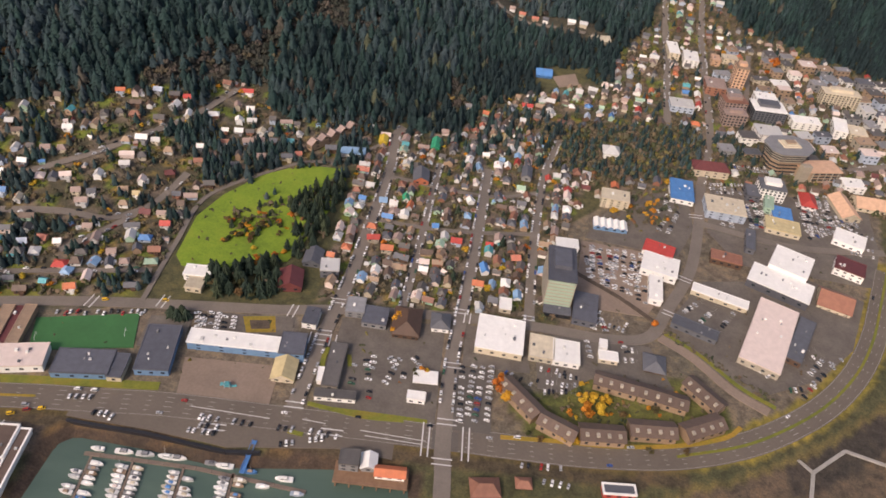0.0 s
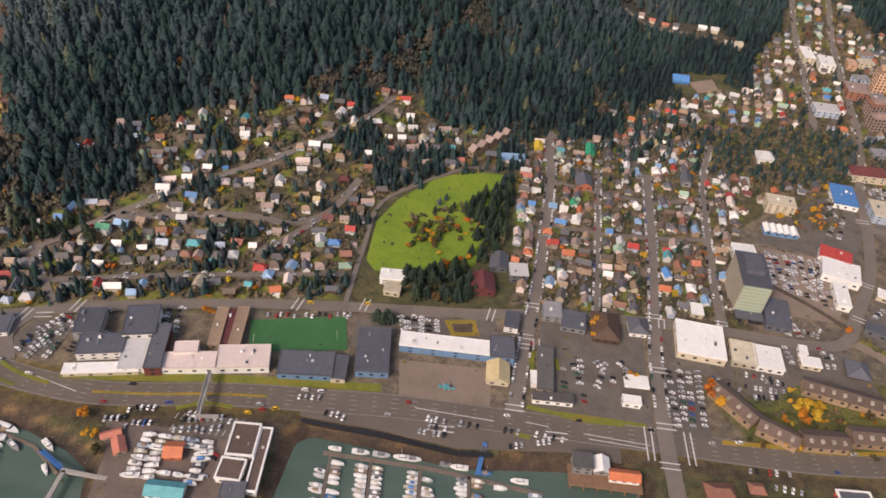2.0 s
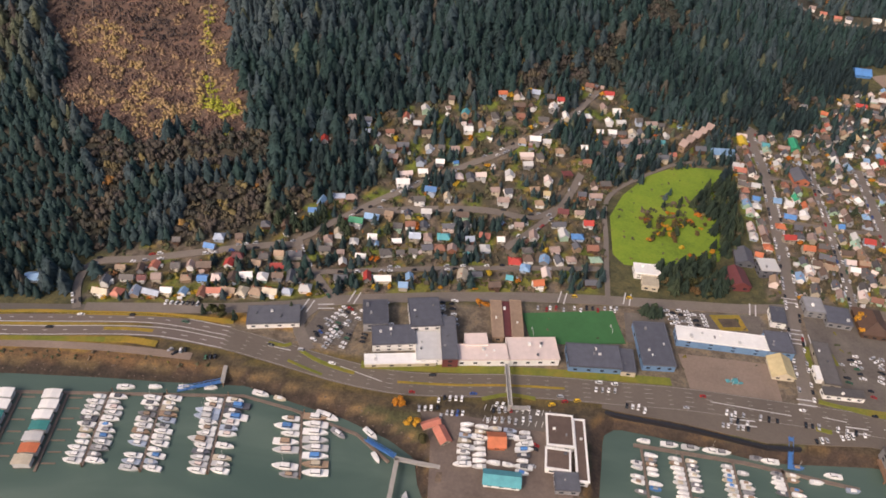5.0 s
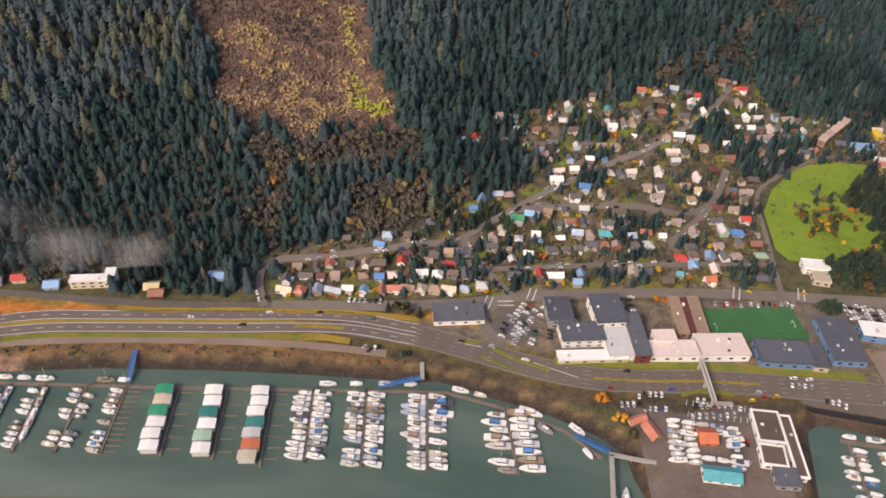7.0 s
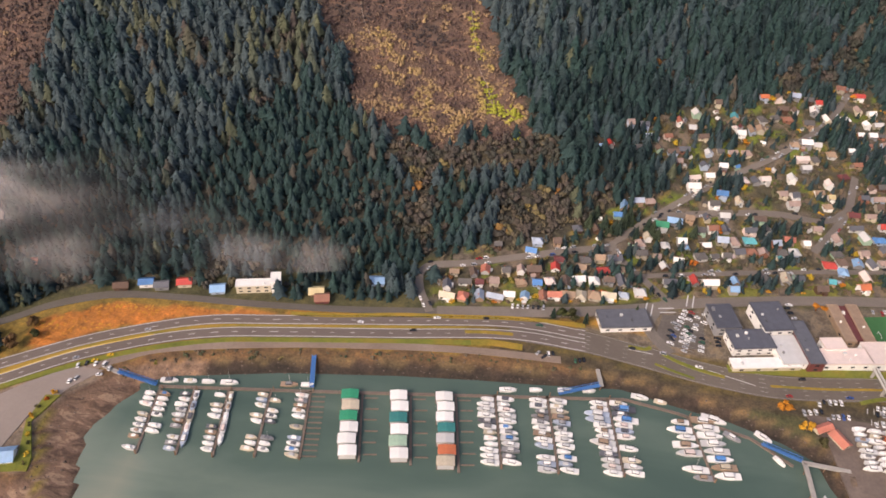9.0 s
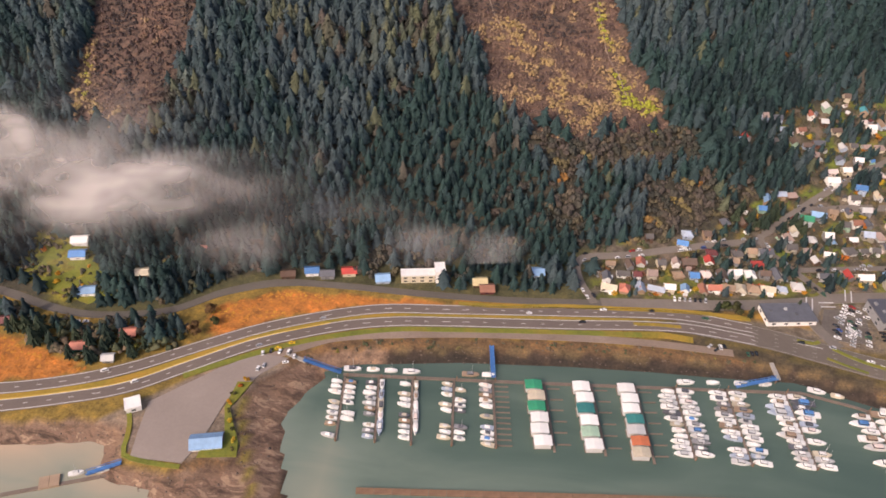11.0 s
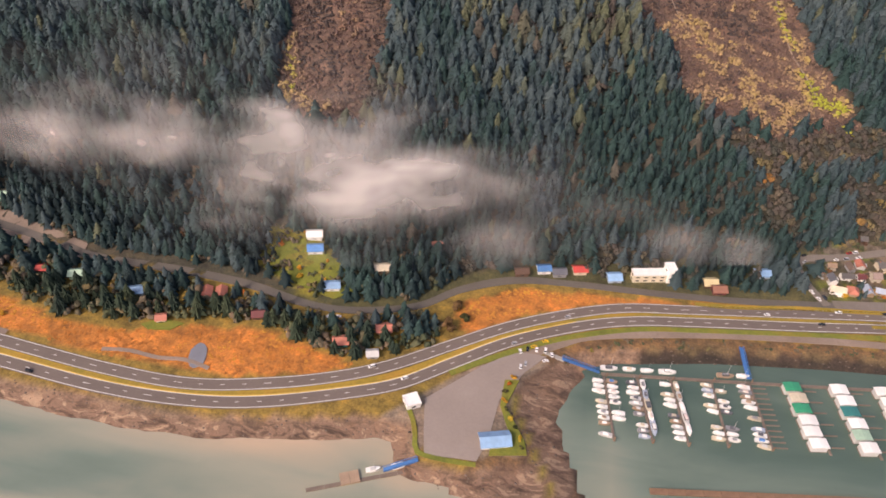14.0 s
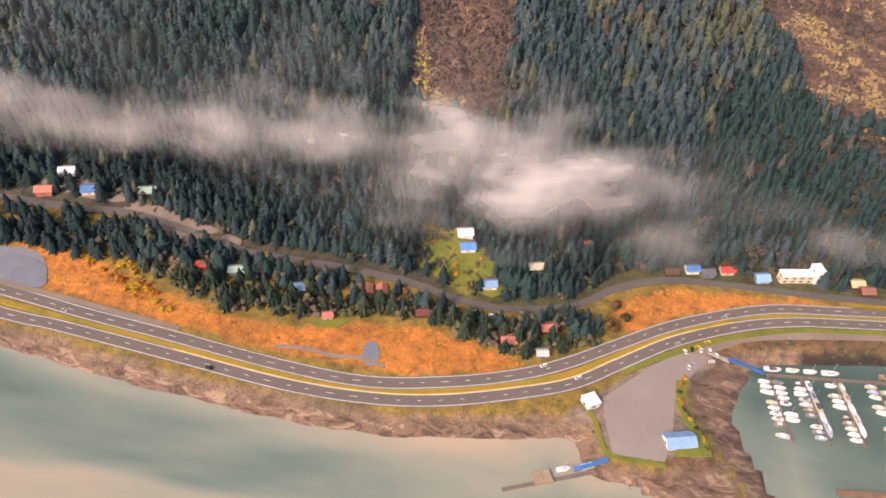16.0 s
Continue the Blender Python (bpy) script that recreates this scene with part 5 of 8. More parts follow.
def state_office():
    """A many-cornered concrete office that overhangs its foot, with a lower terraced wing."""
    z = float(land_height(217, 422))
    ob = thing("office_building", 217, 424, z, 12, "tan concrete office building with overhanging slate roof and terraces", "office building")
    plan = [(-15, -5), (-11, -10), (6, -11), (14, -4), (15, 6), (8, 12), (-8, 12), (-15, 6)]
    b = bmesh.new()
    prism(b, plan, 8.5, 14.6, 0.88)
    part("upper_storeys", b, "beige", ob)
    b = bmesh.new()
    prism(b, [(x * 0.86, y * 0.86) for x, y in plan], -2, 8.5, 0.95)
    part("wall", b, "tan", ob)
    b = bmesh.new()
    prism(b, [(x * 1.04, y * 1.04) for x, y in plan], 14.6, 15.3)
    part("roof", b, "grey", ob)
    for k, s in enumerate((0.93, 0.96, 1.0)):
        b = bmesh.new()
        prism(b, [(x * s, y * s) for x, y in plan], 9.5 + 1.75 * k, 10.05 + 1.75 * k)
        part("window_band", b, "pane", ob)
    for k in range(3):
        b = bmesh.new()
        prism(b, [(x * 0.885, y * 0.885) for x, y in plan], 1.0 + 2.5 * k, 1.8 + 2.5 * k, 0.99)
        part("window_band", b, "pane", ob)
    for k, (w, d) in enumerate(((12, 9), (9.5, 6.5), (6, 4))):
        b = bmesh.new()
        box(b, 0, 1.5, 15.3 + 0.8 * k, w, d, 0.8)
        part("penthouse", b, "tan" if k == 2 else "cream", ob)
    b = bmesh.new()
    box(b, 17, -11, -2, 27, 13, 8.6)
    part("wing", b, "tan", ob)
    b = bmesh.new()
    box(b, 17, -11, 6.6, 28, 14, 0.5)
    part("wing_roof", b, "peach", ob)
    for k in range(3):
        b = bmesh.new()
        box(b, 20, -17.55, 0.6 + 2.1 * k, 20, 0.2, 1.1)
        part("window_band", b, "pane", ob)
    for x in (10.5, 15, 19.5, 24, 28.5):
        b = bmesh.new()
        box(b, x, -17.7, -1, 0.6, 0.5, 7.6)
        part("pier", b, "beige", ob)
    b = bmesh.new()
    box(b, 4.5, -16, -2, 6, 4.5, 13)
    part("stair_tower", b, "beige", ob)


state_office()

# colour, x, y of houses that stand out
HOUSES_0 = [('orange', -35, 310), ('red', -33, 300), ('orange', -25, 293), ('green', -20, 339), ('orange', -17, 332), ('bright_blue', -28, 320), ('lightblue', -32, 334), ('bright_blue', -2, 317), ('red', 10, 307), ('lightblue', 15, 329), ('white', 16, 344), ('slate', -4, 306), ('lightblue', 20, 378), ('aqua', 27, 301), ('bright_blue', 25, 287), ('orange', 22, 275), ('lightblue', 29, 276), ('red', 62, 376), ('palegreen', 45, 362), ('slate', 32, 351), ('slate', 45, 346), ('salmon', 41, 298), ('tan', 59, 330), ('aqua', -93, 375)]
HOUSES_1 = [('cream', -110, 377), ('red', -125, 405), ('clay', -137, 406), ('white', -159, 376), ('white', -151, 374), ('paleblue', -170, 382), ('aqua', -209, 354), ('white', -206, 343), ('tan', -199, 348), ('white', -168, 347), ('tan', -175, 343), ('tan', -153, 345), ('white', -139, 355), ('sand', -159, 311), ('red', -137, 291), ('cream', -211, 293), ('white', -218, 315), ('white', -181, 269), ('lightblue', -168, 250), ('lightblue', -159, 258), ('aqua', -175, 242), ('red', -173, 254), ('palegreen', -134, 263), ('sand', 36, 416)]
HOUSES_2 = [('red', 51, 460), ('tan', 45, 473), ('white', 81, 461), ('grey', 11, 451), ('salmon', 21, 428), ('white', 24, 394), ('lightblue', 34, 391), ('tan', 91, 367), ('red', -240, 229), ('white', -233, 229), ('lightblue', -221, 233), ('aqua', -177, 241), ('lightblue', -171, 248), ('white', -182, 268), ('green', -253, 265), ('lightblue', -246, 270), ('bright_blue', -220, 295), ('white', -235, 296), ('white', -226, 306), ('white', -217, 314), ('white', -209, 293), ('red', -280, 312), ('lightblue', -285, 309), ('red', -304, 226)]
HOUSES_3 = [('salmon', -336, 218), ('tan', -292, 229), ('cream', -351, 197), ('salmon', -344, 198), ('paleblue', -337, 200), ('paleblue', -330, 201), ('white', -324, 203), ('lightblue', -317, 204), ('clay', -309, 205), ('salmon', -304, 207), ('tan', -298, 208), ('cream', -292, 209), ('tan', -286, 210), ('cream', -280, 211), ('paleblue', -273, 213), ('bright_blue', -316, 234), ('tan', -350, 214), ('paleblue', -223, 262), ('aqua', -209, 265), ('cream', -260, 256), ('white', -246, 243), ('tan', -238, 274), ('dark', -229, 277), ('pale', -220, 280)]
HOUSES_4 = [('red', -138, 290), ('maroon', -150, 299), ('sand', -158, 311), ('lightblue', -272, 272), ('salmon', -241, 341), ('aqua', -210, 353), ('salmon', -137, 405), ('white', -150, 374), ('tan', -194, 350), ('white', -171, 343), ('cream', -197, 239), ('salmon', -189, 270), ('lightblue', -161, 257)]


def footprint_guard():
    """Keep later houses and trees off the buildings that already stand."""
    for o in list(scene.objects):
        if o.type == "EMPTY" and o.parent is None and o.get("category") != "car":
            for c in o.children:
                if c.name.split(".")[0] == "wall":
                    sx = [v.co.x for v in c.data.vertices]
                    sy = [v.co.y for v in c.data.vertices]
                    L, W = max(sx) - min(sx), max(sy) - min(sy)
                    n = max(1, int(max(L, W) / max(4, min(L, W))))
                    for i in range(n):
                        u = ((i + 0.5) / n - 0.5) * max(L, W)
                        p = o.matrix_basis @ Vector((u, 0, 0) if L >= W else (0, u, 0))
                        placed.append((p.x, p.y, min(L, W) / 2 + 1.0))


footprint_guard()
placed += [(-718, 149, 6), (-706, 147, 6), (-694, 144, 6), (-682, 142, 5)]
car_row(-704, 149.5, -690, 146, 6, 60)
car_row(-719, 147, -708, 145, 4, 60)
car_row(17, 223, 17, 191, 11, 90)
car_row(22, 224, 20, 192, 11, 90)
car_row(26, 224, 23, 192, 11, 90)
car_row(30, 225, 28, 193, 11, 90)
car_row(79, 313, 80, 291, 11, 90)
car_row(86, 315, 86, 287, 11, 90)
car_row(92, 317, 92, 290, 11, 90)
car_row(99, 315, 98, 281, 11, 90)
car_row(105, 313, 103, 278, 11, 90)
car_row(108, 294, 106, 275, 11, 90)
car_row(217, 390, 220, 356, 9, 60)
car_row(219, 375, 215, 352, 9, 60)
car_row(225, 373, 229, 363, 9, 60)
car_row(224, 396, 235, 370, 9, 60)
car_row(241, 363, 253, 357, 9, 60)
car_row(182, 377, 181, 356, 9, 60)
car_row(187, 388, 187, 364, 9, 60)
car_row(183, 418, 200, 416, 9, 60)
car_row(138, 393, 131, 364, 9, 60)
car_row(125, 358, 135, 364, 9, 60)
car_row(33, 223, 48, 216, 7, 80)
car_row(51, 226, 63, 225, 7, 80)
car_row(49, 219, 64, 218, 7, 80)
car_row(52, 213, 65, 215, 7, 80)
car_row(74, 247, 75, 236, 7, 80)
car_row(90, 249, 94, 239, 7, 80)
car_row(-25, 220, -21, 202, 7, 80)
car_row(-15, 222, -10, 216, 7, 80)
car_row(-8, 215, -8, 210, 7, 80)
car_row(-3, 224, -6, 220, 7, 80)
car_row(-103, 235, -100, 226, 7, 80)
car_row(-97, 236, -95, 227, 7, 80)
car_row(-91, 236, -89, 227, 7, 80)
car_row(-86, 180, -63, 179, 7, 80)
car_row(-84, 176, -75, 176, 7, 80)
car_row(-42, 179, -30, 178, 7, 80)
car_row(-54, 179, -48, 179, 7, 80)
car_row(41, 175, 59, 176, 7, 80)
car_row(50, 169, 61, 168, 7, 80)
car_row(78, 255, 80, 262, 7, 80)
car_row(81, 267, 84, 254, 7, 80)
car_row(-126, 176, -118, 176, 7, 80)
car_row(177, 236, 199, 256, 7, 80)
car_row(165, 231, 174, 233, 7, 80)
car_row(151, 245, 159, 236, 7, 80)
car_row(137, 293, 150, 285, 7, 80)
car_row(119, 262, 135, 256, 7, 80)
car_row(-234, 189, -234, 204, 7, 30)
car_row(-228, 189, -227, 202, 7, 30)
car_row(-226, 207, -222, 198, 7, 30)
car_row(-231, 210, -228, 216, 7, 30)
car_row(-204, 221, -201, 206, 7, 30)
car_row(-206, 160, -198, 162, 7, 80)
car_row(-197, 167, -189, 168, 7, 80)
car_row(-195, 160, -188, 161, 7, 80)
car_row(-178, 164, -162, 168, 7, 80)
car_row(-180, 159, -161, 163, 7, 80)
car_row(-160, 152, -161, 139, 7, 80)
car_row(-137, 182, -128, 183, 7, 80)
car_row(-161, 224, -107, 233, 7, 80)
car_row(-218, 205, -210, 200, 7, 80)
car_row(-323, 197, -305, 199, 8, 10)
car_row(-310, 172, -305, 169, 4, 90)
car_row(-328, 147, -320, 149, 4, 90)
car_row(-489, 132, -475, 134, 4, 60)


BAY_LINES = []


def car_park(quad, rows, per_row, fullness=0.85):
    """Rows of cars side by side over a four-cornered lot; a row runs from the first side to the second."""
    a, b, c, d = [np.array(q, float) for q in quad]
    deep = min(1.3, 0.36 * float(np.hypot(*((d + c - a - b) / 2))) / rows)
    for r in range(rows):
        v = (r + 0.5) / rows
        p, q = a + (d - a) * v, b + (c - b) * v
        ang = math.degrees(math.atan2(q[1] - p[1], q[0] - p[0])) + 86
        along = (q - p) / max(1e-6, float(np.hypot(*(q - p))))
        side = np.array((-along[1], along[0])) * deep
        for k in range(per_row + 1):
            m = p + (q - p) * k / per_row
            BAY_LINES.append([(*(m - side - along * 0.06), LAND + 0.37), (*(m - side + along * 0.06), LAND + 0.37), (*(m + side + along * 0.06), LAND + 0.37), (*(m + side - along * 0.06), LAND + 0.37)])
        for k in range(per_row):
            if car_rng.random() > fullness:
                continue
            x, y = p + (q - p) * (k + 0.5) / per_row
            if free_spot(x, y, 0.6):
                car(x, y, ang + car_rng.uniform(-5, 5) + car_rng.choice((0, 180)))


car_park([(81, 319), (79, 289), (104, 280), (112, 317)], 7, 15)
car_park([(214, 391), (214, 350), (232, 364), (240, 398)], 5, 15)
car_park([(184, 380), (178, 352), (187, 354), (195, 383)], 3, 11)
car_park([(164, 396), (186, 400), (185, 386), (160, 383)], 3, 10)
car_park([(183, 417), (208, 421), (208, 413), (182, 408)], 2, 10)
car_park([(164, 376), (160, 352), (170, 350), (174, 374)], 2, 8, 0.6)
car_park([(236, 352), (250, 348), (246, 336), (232, 338)], 2, 6, 0.7)
car_park([(120, 340), (132, 362), (140, 360), (130, 336)], 2, 8, 0.7)
car_park([(-257, 187), (-247, 210), (-236, 209), (-240, 184)], 4, 10, 0.8)
car_park([(-206, 206), (-206, 222), (-196, 224), (-196, 208)], 2, 6, 0.6)
car_park([(150, 250), (185, 262), (190, 254), (156, 240)], 2, 10, 0.5)

car_row(-311.1, 169.2, -302.6, 173.0, 5, 80)
car_row(-296.8, 169.4, -289.8, 171.6, 4, 80)
car_row(-255.8, 187.6, -250.9, 202.4, 9, 80)
car_row(-249.3, 183.3, -242.9, 204.0, 10, 80)
car_row(-200.3, 221.3, -194.8, 203.0, 6, 80)
car_row(-199.4, 165.2, -188.4, 167.8, 6, 80)
car_row(-197.7, 158.0, -187.4, 159.3, 5, 80)
car_row(-179.2, 168.0, -158.2, 166.1, 9, 80)
car_row(-178.3, 158.8, -157.7, 162.1, 9, 80)
car_row(-93.6, 236.6, -92.3, 225.7, 5, 80)
car_row(-86.5, 235.5, -85.3, 227.1, 4, 80)
car_row(-100.0, 234.1, -98.4, 226.9, 4, 80)
car_row(-87.8, 173.3, -76.3, 173.1, 6, 80)
car_row(-85.9, 178.3, -75.8, 178.8, 5, 80)
car_row(-68.1, 178.7, -63.5, 178.6, 3, 80)
car_row(-52.3, 171.3, -33.0, 177.5, 9, 80)
car_row(-124.7, 175.1, -116.2, 174.7, 4, 80)
car_row(-22.0, 222.9, -21.0, 197.1, 8, 80)
car_row(-10.1, 222.9, -15.6, 206.4, 6, 80)
car_row(-29.5, 219.1, -29.2, 203.9, 6, 80)
car_row(-2.4, 223.2, -1.5, 216.6, 3, 80)
car_row(-162.5, 224.7, -124.0, 231.7, 14, 80)
car_park([(195, 252), (173, 227), (162, 228), (186, 254)], 2, 11, 0.6)
car_park([(121, 277), (133, 287), (155, 277), (143, 260)], 3, 9, 0.6)
car_park([(213, 373), (250, 380), (248, 367), (211, 346)], 4, 13, 0.75)
car_park([(91, 247), (98, 247), (96, 235), (90, 234)], 2, 4, 0.8)
car_park([(54, 226), (69, 225), (66, 213), (54, 213)], 3, 6, 0.7)
car_park([(81, 271), (97, 262), (92, 254), (81, 257)], 2, 6, 0.6)


def kerb_cars(street, gap, chance):
    """Cars parked along both kerbs of a street."""
    pts, w = STREETS[street]
    c = densify(pts, 3.6)
    n = sides(c)
    for i in range(1, len(c) - 1):
        for s in (-1, 1):
            if car_rng.random() < chance:
                x, y = c[i] + n[i] * s * (w / 2 - gap)
                if y > 190:
                    car(x, y, math.degrees(math.atan2(-n[i][0], n[i][1])) + car_rng.choice((0, 180)), z=float(land_height(x, y)) + 0.55)


for name in ("twelfth", "eleventh", "tenth", "ninth"):
    kerb_cars(name, 0.5, 0.6)
for name in ("hill", "hill2", "hill3", "mid", "loop", "gold", "main", "civic"):
    kerb_cars(name, 0.3, 0.28)

# ---- the towns' houses ----
ROADS = [(np.array(p, float), w) for p, w in STREETS.values()] + [(np.array(GLACIER, float), 7.5), (np.array(EGAN, float), 21), (np.array(EGAN_N, float), 8), (np.array(EGAN_S, float), 8)]


def off_road(x, y, gap):
    return all(float(line_dist(p, x, y)) > w / 2 + gap for p, w in ROADS)


hrng = random.Random(21)
WALLS = ["white", "cream", "pale", "beige", "grey", "tan", "paleblue", "white", "palegreen", "brown", "pinkwhite", "clay"]
ROOFS = ["slate"] * 11 + ["asphalt_roof"] * 12 + ["brownroof"] * 10 + ["pinkgrey"] * 9 + ["pale"] * 6 + ["white"] * 4 + ["tan"] * 5 + ["clay"] * 4 + ["pinkwhite"] * 3 + ["salmon", "orange", "red", "bright_blue", "lightblue", "lightblue", "paleblue", "aqua", "palegreen", "maroon"]
for rows in (HOUSES_0, HOUSES_1, HOUSES_2, HOUSES_3, HOUSES_4):
    for col, hx, hy in rows:
        if free_spot(hx, hy, 2.0):
            house(hx, hy, hrng.uniform(-8, 14) + hrng.choice((0, 90, 0)), hrng.choice(PLANS), hrng.choice(WALLS[:8]), col)


def fill(zone, dx, dy, lean, chance, jitter, group, ang0, wooded=1.0):
    """Rows of houses over a quarter, skipping roads, lawns and standing buildings."""
    p = np.array(zone, float)
    ca, sa = math.cos(radians(lean)), math.sin(radians(lean))
    cx, cy = p.mean(0)
    R = float(np.max(np.hypot(p[:, 0] - cx, p[:, 1] - cy)))
    v = -R
    while v < R:
        u = -R
        while u < R:
            x = cx + ca * u - sa * v + hrng.uniform(-jitter, jitter)
            y = cy + sa * u + ca * v + hrng.uniform(-jitter, jitter)
            u += dx
            if hrng.random() > chance * (wooded if y > 282 + 0.3 * (x + 200) else 1) or not inside(zone, x, y) or inside(PARK, x, y) or inside(RAVINE, x, y) or not off_road(x, y, 2.4) or not free_spot(x, y, 2.5):
                continue
            house(x, y, ang0 + hrng.choice((0, 90, 0, 180)) + hrng.uniform(-7, 7), hrng.choice(PLANS), hrng.choice(WALLS), hrng.choice(ROOFS), group)
        v += dy


fill([(-345, 193), (-262, 212), (-276, 238), (-345, 222)], 6.6, 7.4, 12, 0.95, 0.5, "houses above the main street", 12)
fill(FLATS, 5.9, 7.0, -4, 0.95, 1.0, "houses of the street grid", 86)
fill(SUBURB, 6.9, 8.8, 13, 0.78, 1.6, "houses on the wooded slope", 12, 0.66)
drng = random.Random(77)
for gy in range(430, 575, 13):
    for gx in range(168, 345, 14):
        x, y = gx + drng.uniform(-2, 2), gy + drng.uniform(-2, 2)
        L, W = drng.uniform(7, 12), drng.uniform(6, 10)
        if not inside(DOWNTOWN, x, y) or not off_road(x, y, 4.0) or not free_spot(x, y, 5.0) or drng.random() < 0.12:
            continue
        wl, rf = drng.choice(("white", "cream", "pale", "tan", "beige", "grey", "paleblue")), drng.choice(("white", "pale", "slate", "grey", "tan", "asphalt_roof", "pinkwhite", "asphalt_roof", "grey"))
        building(x, y, L, W, 8 + drng.uniform(-3, 3), drng.uniform(3, 6.5), "flat", wl, rf, f"{TONE_WORDS.get(wl, wl)} downtown block with a {TONE_WORDS.get(rf, rf)} flat roof", "office block", 2, most=3)
        placed.append((x, y, max(L, W) / 2 + 0.5))
for x, y, wl, rf in ((38, 571, "white", "pinkgrey"), (46, 567, "cream", "salmon"), (56, 563, "tan", "salmon"), (64, 562, "white", "slate"), (84, 562, "pale", "white"), (93, 560, "cream", "pale")):
    house(x, y, 170, PLANS[0], wl, rf, "houses on the forest spur")
fill(HILLTOWN, 7.4, 8.2, 80, 0.66, 1.2, "houses on the hill", 80)
# garden sheds, garages and woodpiles behind the houses
for zone, count in ((FLATS, 260), (SUBURB, 260), (HILLTOWN, 160)):
    p = np.array(zone, float)
    for _ in range(count):
        x, y = hrng.uniform(p[:, 0].min(), p[:, 0].max()), hrng.uniform(p[:, 1].min(), min(560, p[:, 1].max()))
        if inside(zone, x, y) and not inside(PARK, x, y) and not inside(RAVINE, x, y) and off_road(x, y, 0.8) and free_spot(x, y, -0.4):
            m = pose(x, y, float(land_height(x, y)), 0, 0, hrng.uniform(0, 360)) @ Matrix.Diagonal((hrng.uniform(0.25, 0.5), hrng.uniform(0.3, 0.55), hrng.uniform(0.4, 0.7), 1))
            wm, rm, cm = house_meshes(*PLANS[0])
            far_houses.add(wm, hrng.choice(WALLS), m)
            far_houses.add(rm, hrng.choice(ROOFS), m)
far_houses.finish("far_houses", "crowded wooden houses with mixed coloured roofs", "houses")

# ---- playing field, school yard and highway markings ----
def marking(name, quads, mat, label):
    verts, faces = [], []
    for q in quads:
        i = len(verts)
        verts += q
        faces.append((i, i + 1, i + 2, i + 3))
    ob = link_mesh(name, verts, faces, [mat])
    return tagged(ob, label, "road marking", kind="stuff")


def dashes(pts, off, dash, gap, w, lift):
    c = densify(pts, 1.5)
    n = sides(c)
    run, quads, on = 0.0, [], True
    for i in range(len(c) - 1):
        seg = float(np.hypot(*(c[i + 1] - c[i])))
        run += seg
        if on:
            a, b = c[i] + n[i] * off, c[i + 1] + n[i + 1] * off
            z = float(land_height(*a)) + lift
            quads.append([(*(a - n[i] * w / 2), z), (*(b - n[i + 1] * w / 2), z), (*(b + n[i + 1] * w / 2), z), (*(a + n[i] * w / 2), z)])
        if run > (dash if on else gap):
            run, on = 0.0, not on if gap else True
    return quads


q = []
for o in (-3.4, 3.4, -1.2, 1.2):
    q += dashes(EGAN, o, 1.5, 5.0, 0.2, 0.29)
marking("lane_dash", q, "line_worn", "broken white lane lines of the highway")
q = []
for o in (-5.6, 5.6):
    q += dashes(EGAN, o, 9, 0, 0.16, 0.29)
marking("edge_line", q, "line_worn", "worn white edge lines of the highway")
q = []
for line in (EGAN_N, EGAN_S):
    for o in (-2.4, 2.4):
        q += dashes(line, o, 9, 0, 0.3, 0.34)
marking("edge_line", q, "line_white", "white edge lines of the carriageways")
q = []
for line in (EGAN_N, EGAN_S):
    q += dashes(line, 0, 1.5, 5.0, 0.25, 0.34)
marking("lane_dash", q, "line_white", "broken white lines of the carriageways")
q = []
q += dashes(EGAN_S[5:14], -2.75, 9, 0, 0.45, 0.36)
marking("edge_line", q, "line_yellow", "yellow inner edge line of the carriageway")

q = []
for k in range(11):
    for y0, y1 in ((158.8, 161.6), (164.4, 167.2)):
        x = -180.5 + 2.5 * k
        q.append([(x, y0 + 0.1 * k, LAND + 0.42), (x + 0.25, y0 + 0.1 * k, LAND + 0.42), (x + 0.95, y1 + 0.1 * k, LAND + 0.42), (x + 0.7, y1 + 0.1 * k, LAND + 0.42)])
marking("bay_line", q, "line_white", "white bay lines of the trailer parking")
marking("bay_line", [b for b in BAY_LINES if land_height(b[0][0], b[0][1]) < LAND + 0.05], "line_worn", "worn white bay lines of the car parks")
q = []
for (x0, y0), (x1, y1) in (((-90, 184.3), (-58, 182.9)), ((-45.5, 184.4), (-36, 183.6)), ((-22, 182.4), (4, 181)), ((-20, 180.2), (3, 179.2)), ((-240, 175.5), (-222, 170.8)), ((-272, 181), (-262, 180.2))):
    q.append([(x0, y0, LAND + 0.3), (x1, y1, LAND + 0.3), (x1, y1 + 0.35, LAND + 0.3), (x0, y0 + 0.35, LAND + 0.3)])
marking("lane_line", q, "line_white", "solid white turning-lane lines of the highway")


def zebra(x, y, ang, length, count, gap=1.3):
    """Two stop lines and bars of a crossing."""
    quads = []
    m = pose(x, y, float(land_height(x, y)) + 0.44, 0, 0, ang)
    for k in (-1, 1):
        v = [m @ Vector(p) for p in ((-length / 2, k * gap - 0.28, 0), (length / 2, k * gap - 0.28, 0), (length / 2, k * gap + 0.28, 0), (-length / 2, k * gap + 0.28, 0))]
        quads.append([tuple(p) for p in v])
    ob = marking("crosswalk", quads, "line_white", "white painted pedestrian crossing")
    return ob


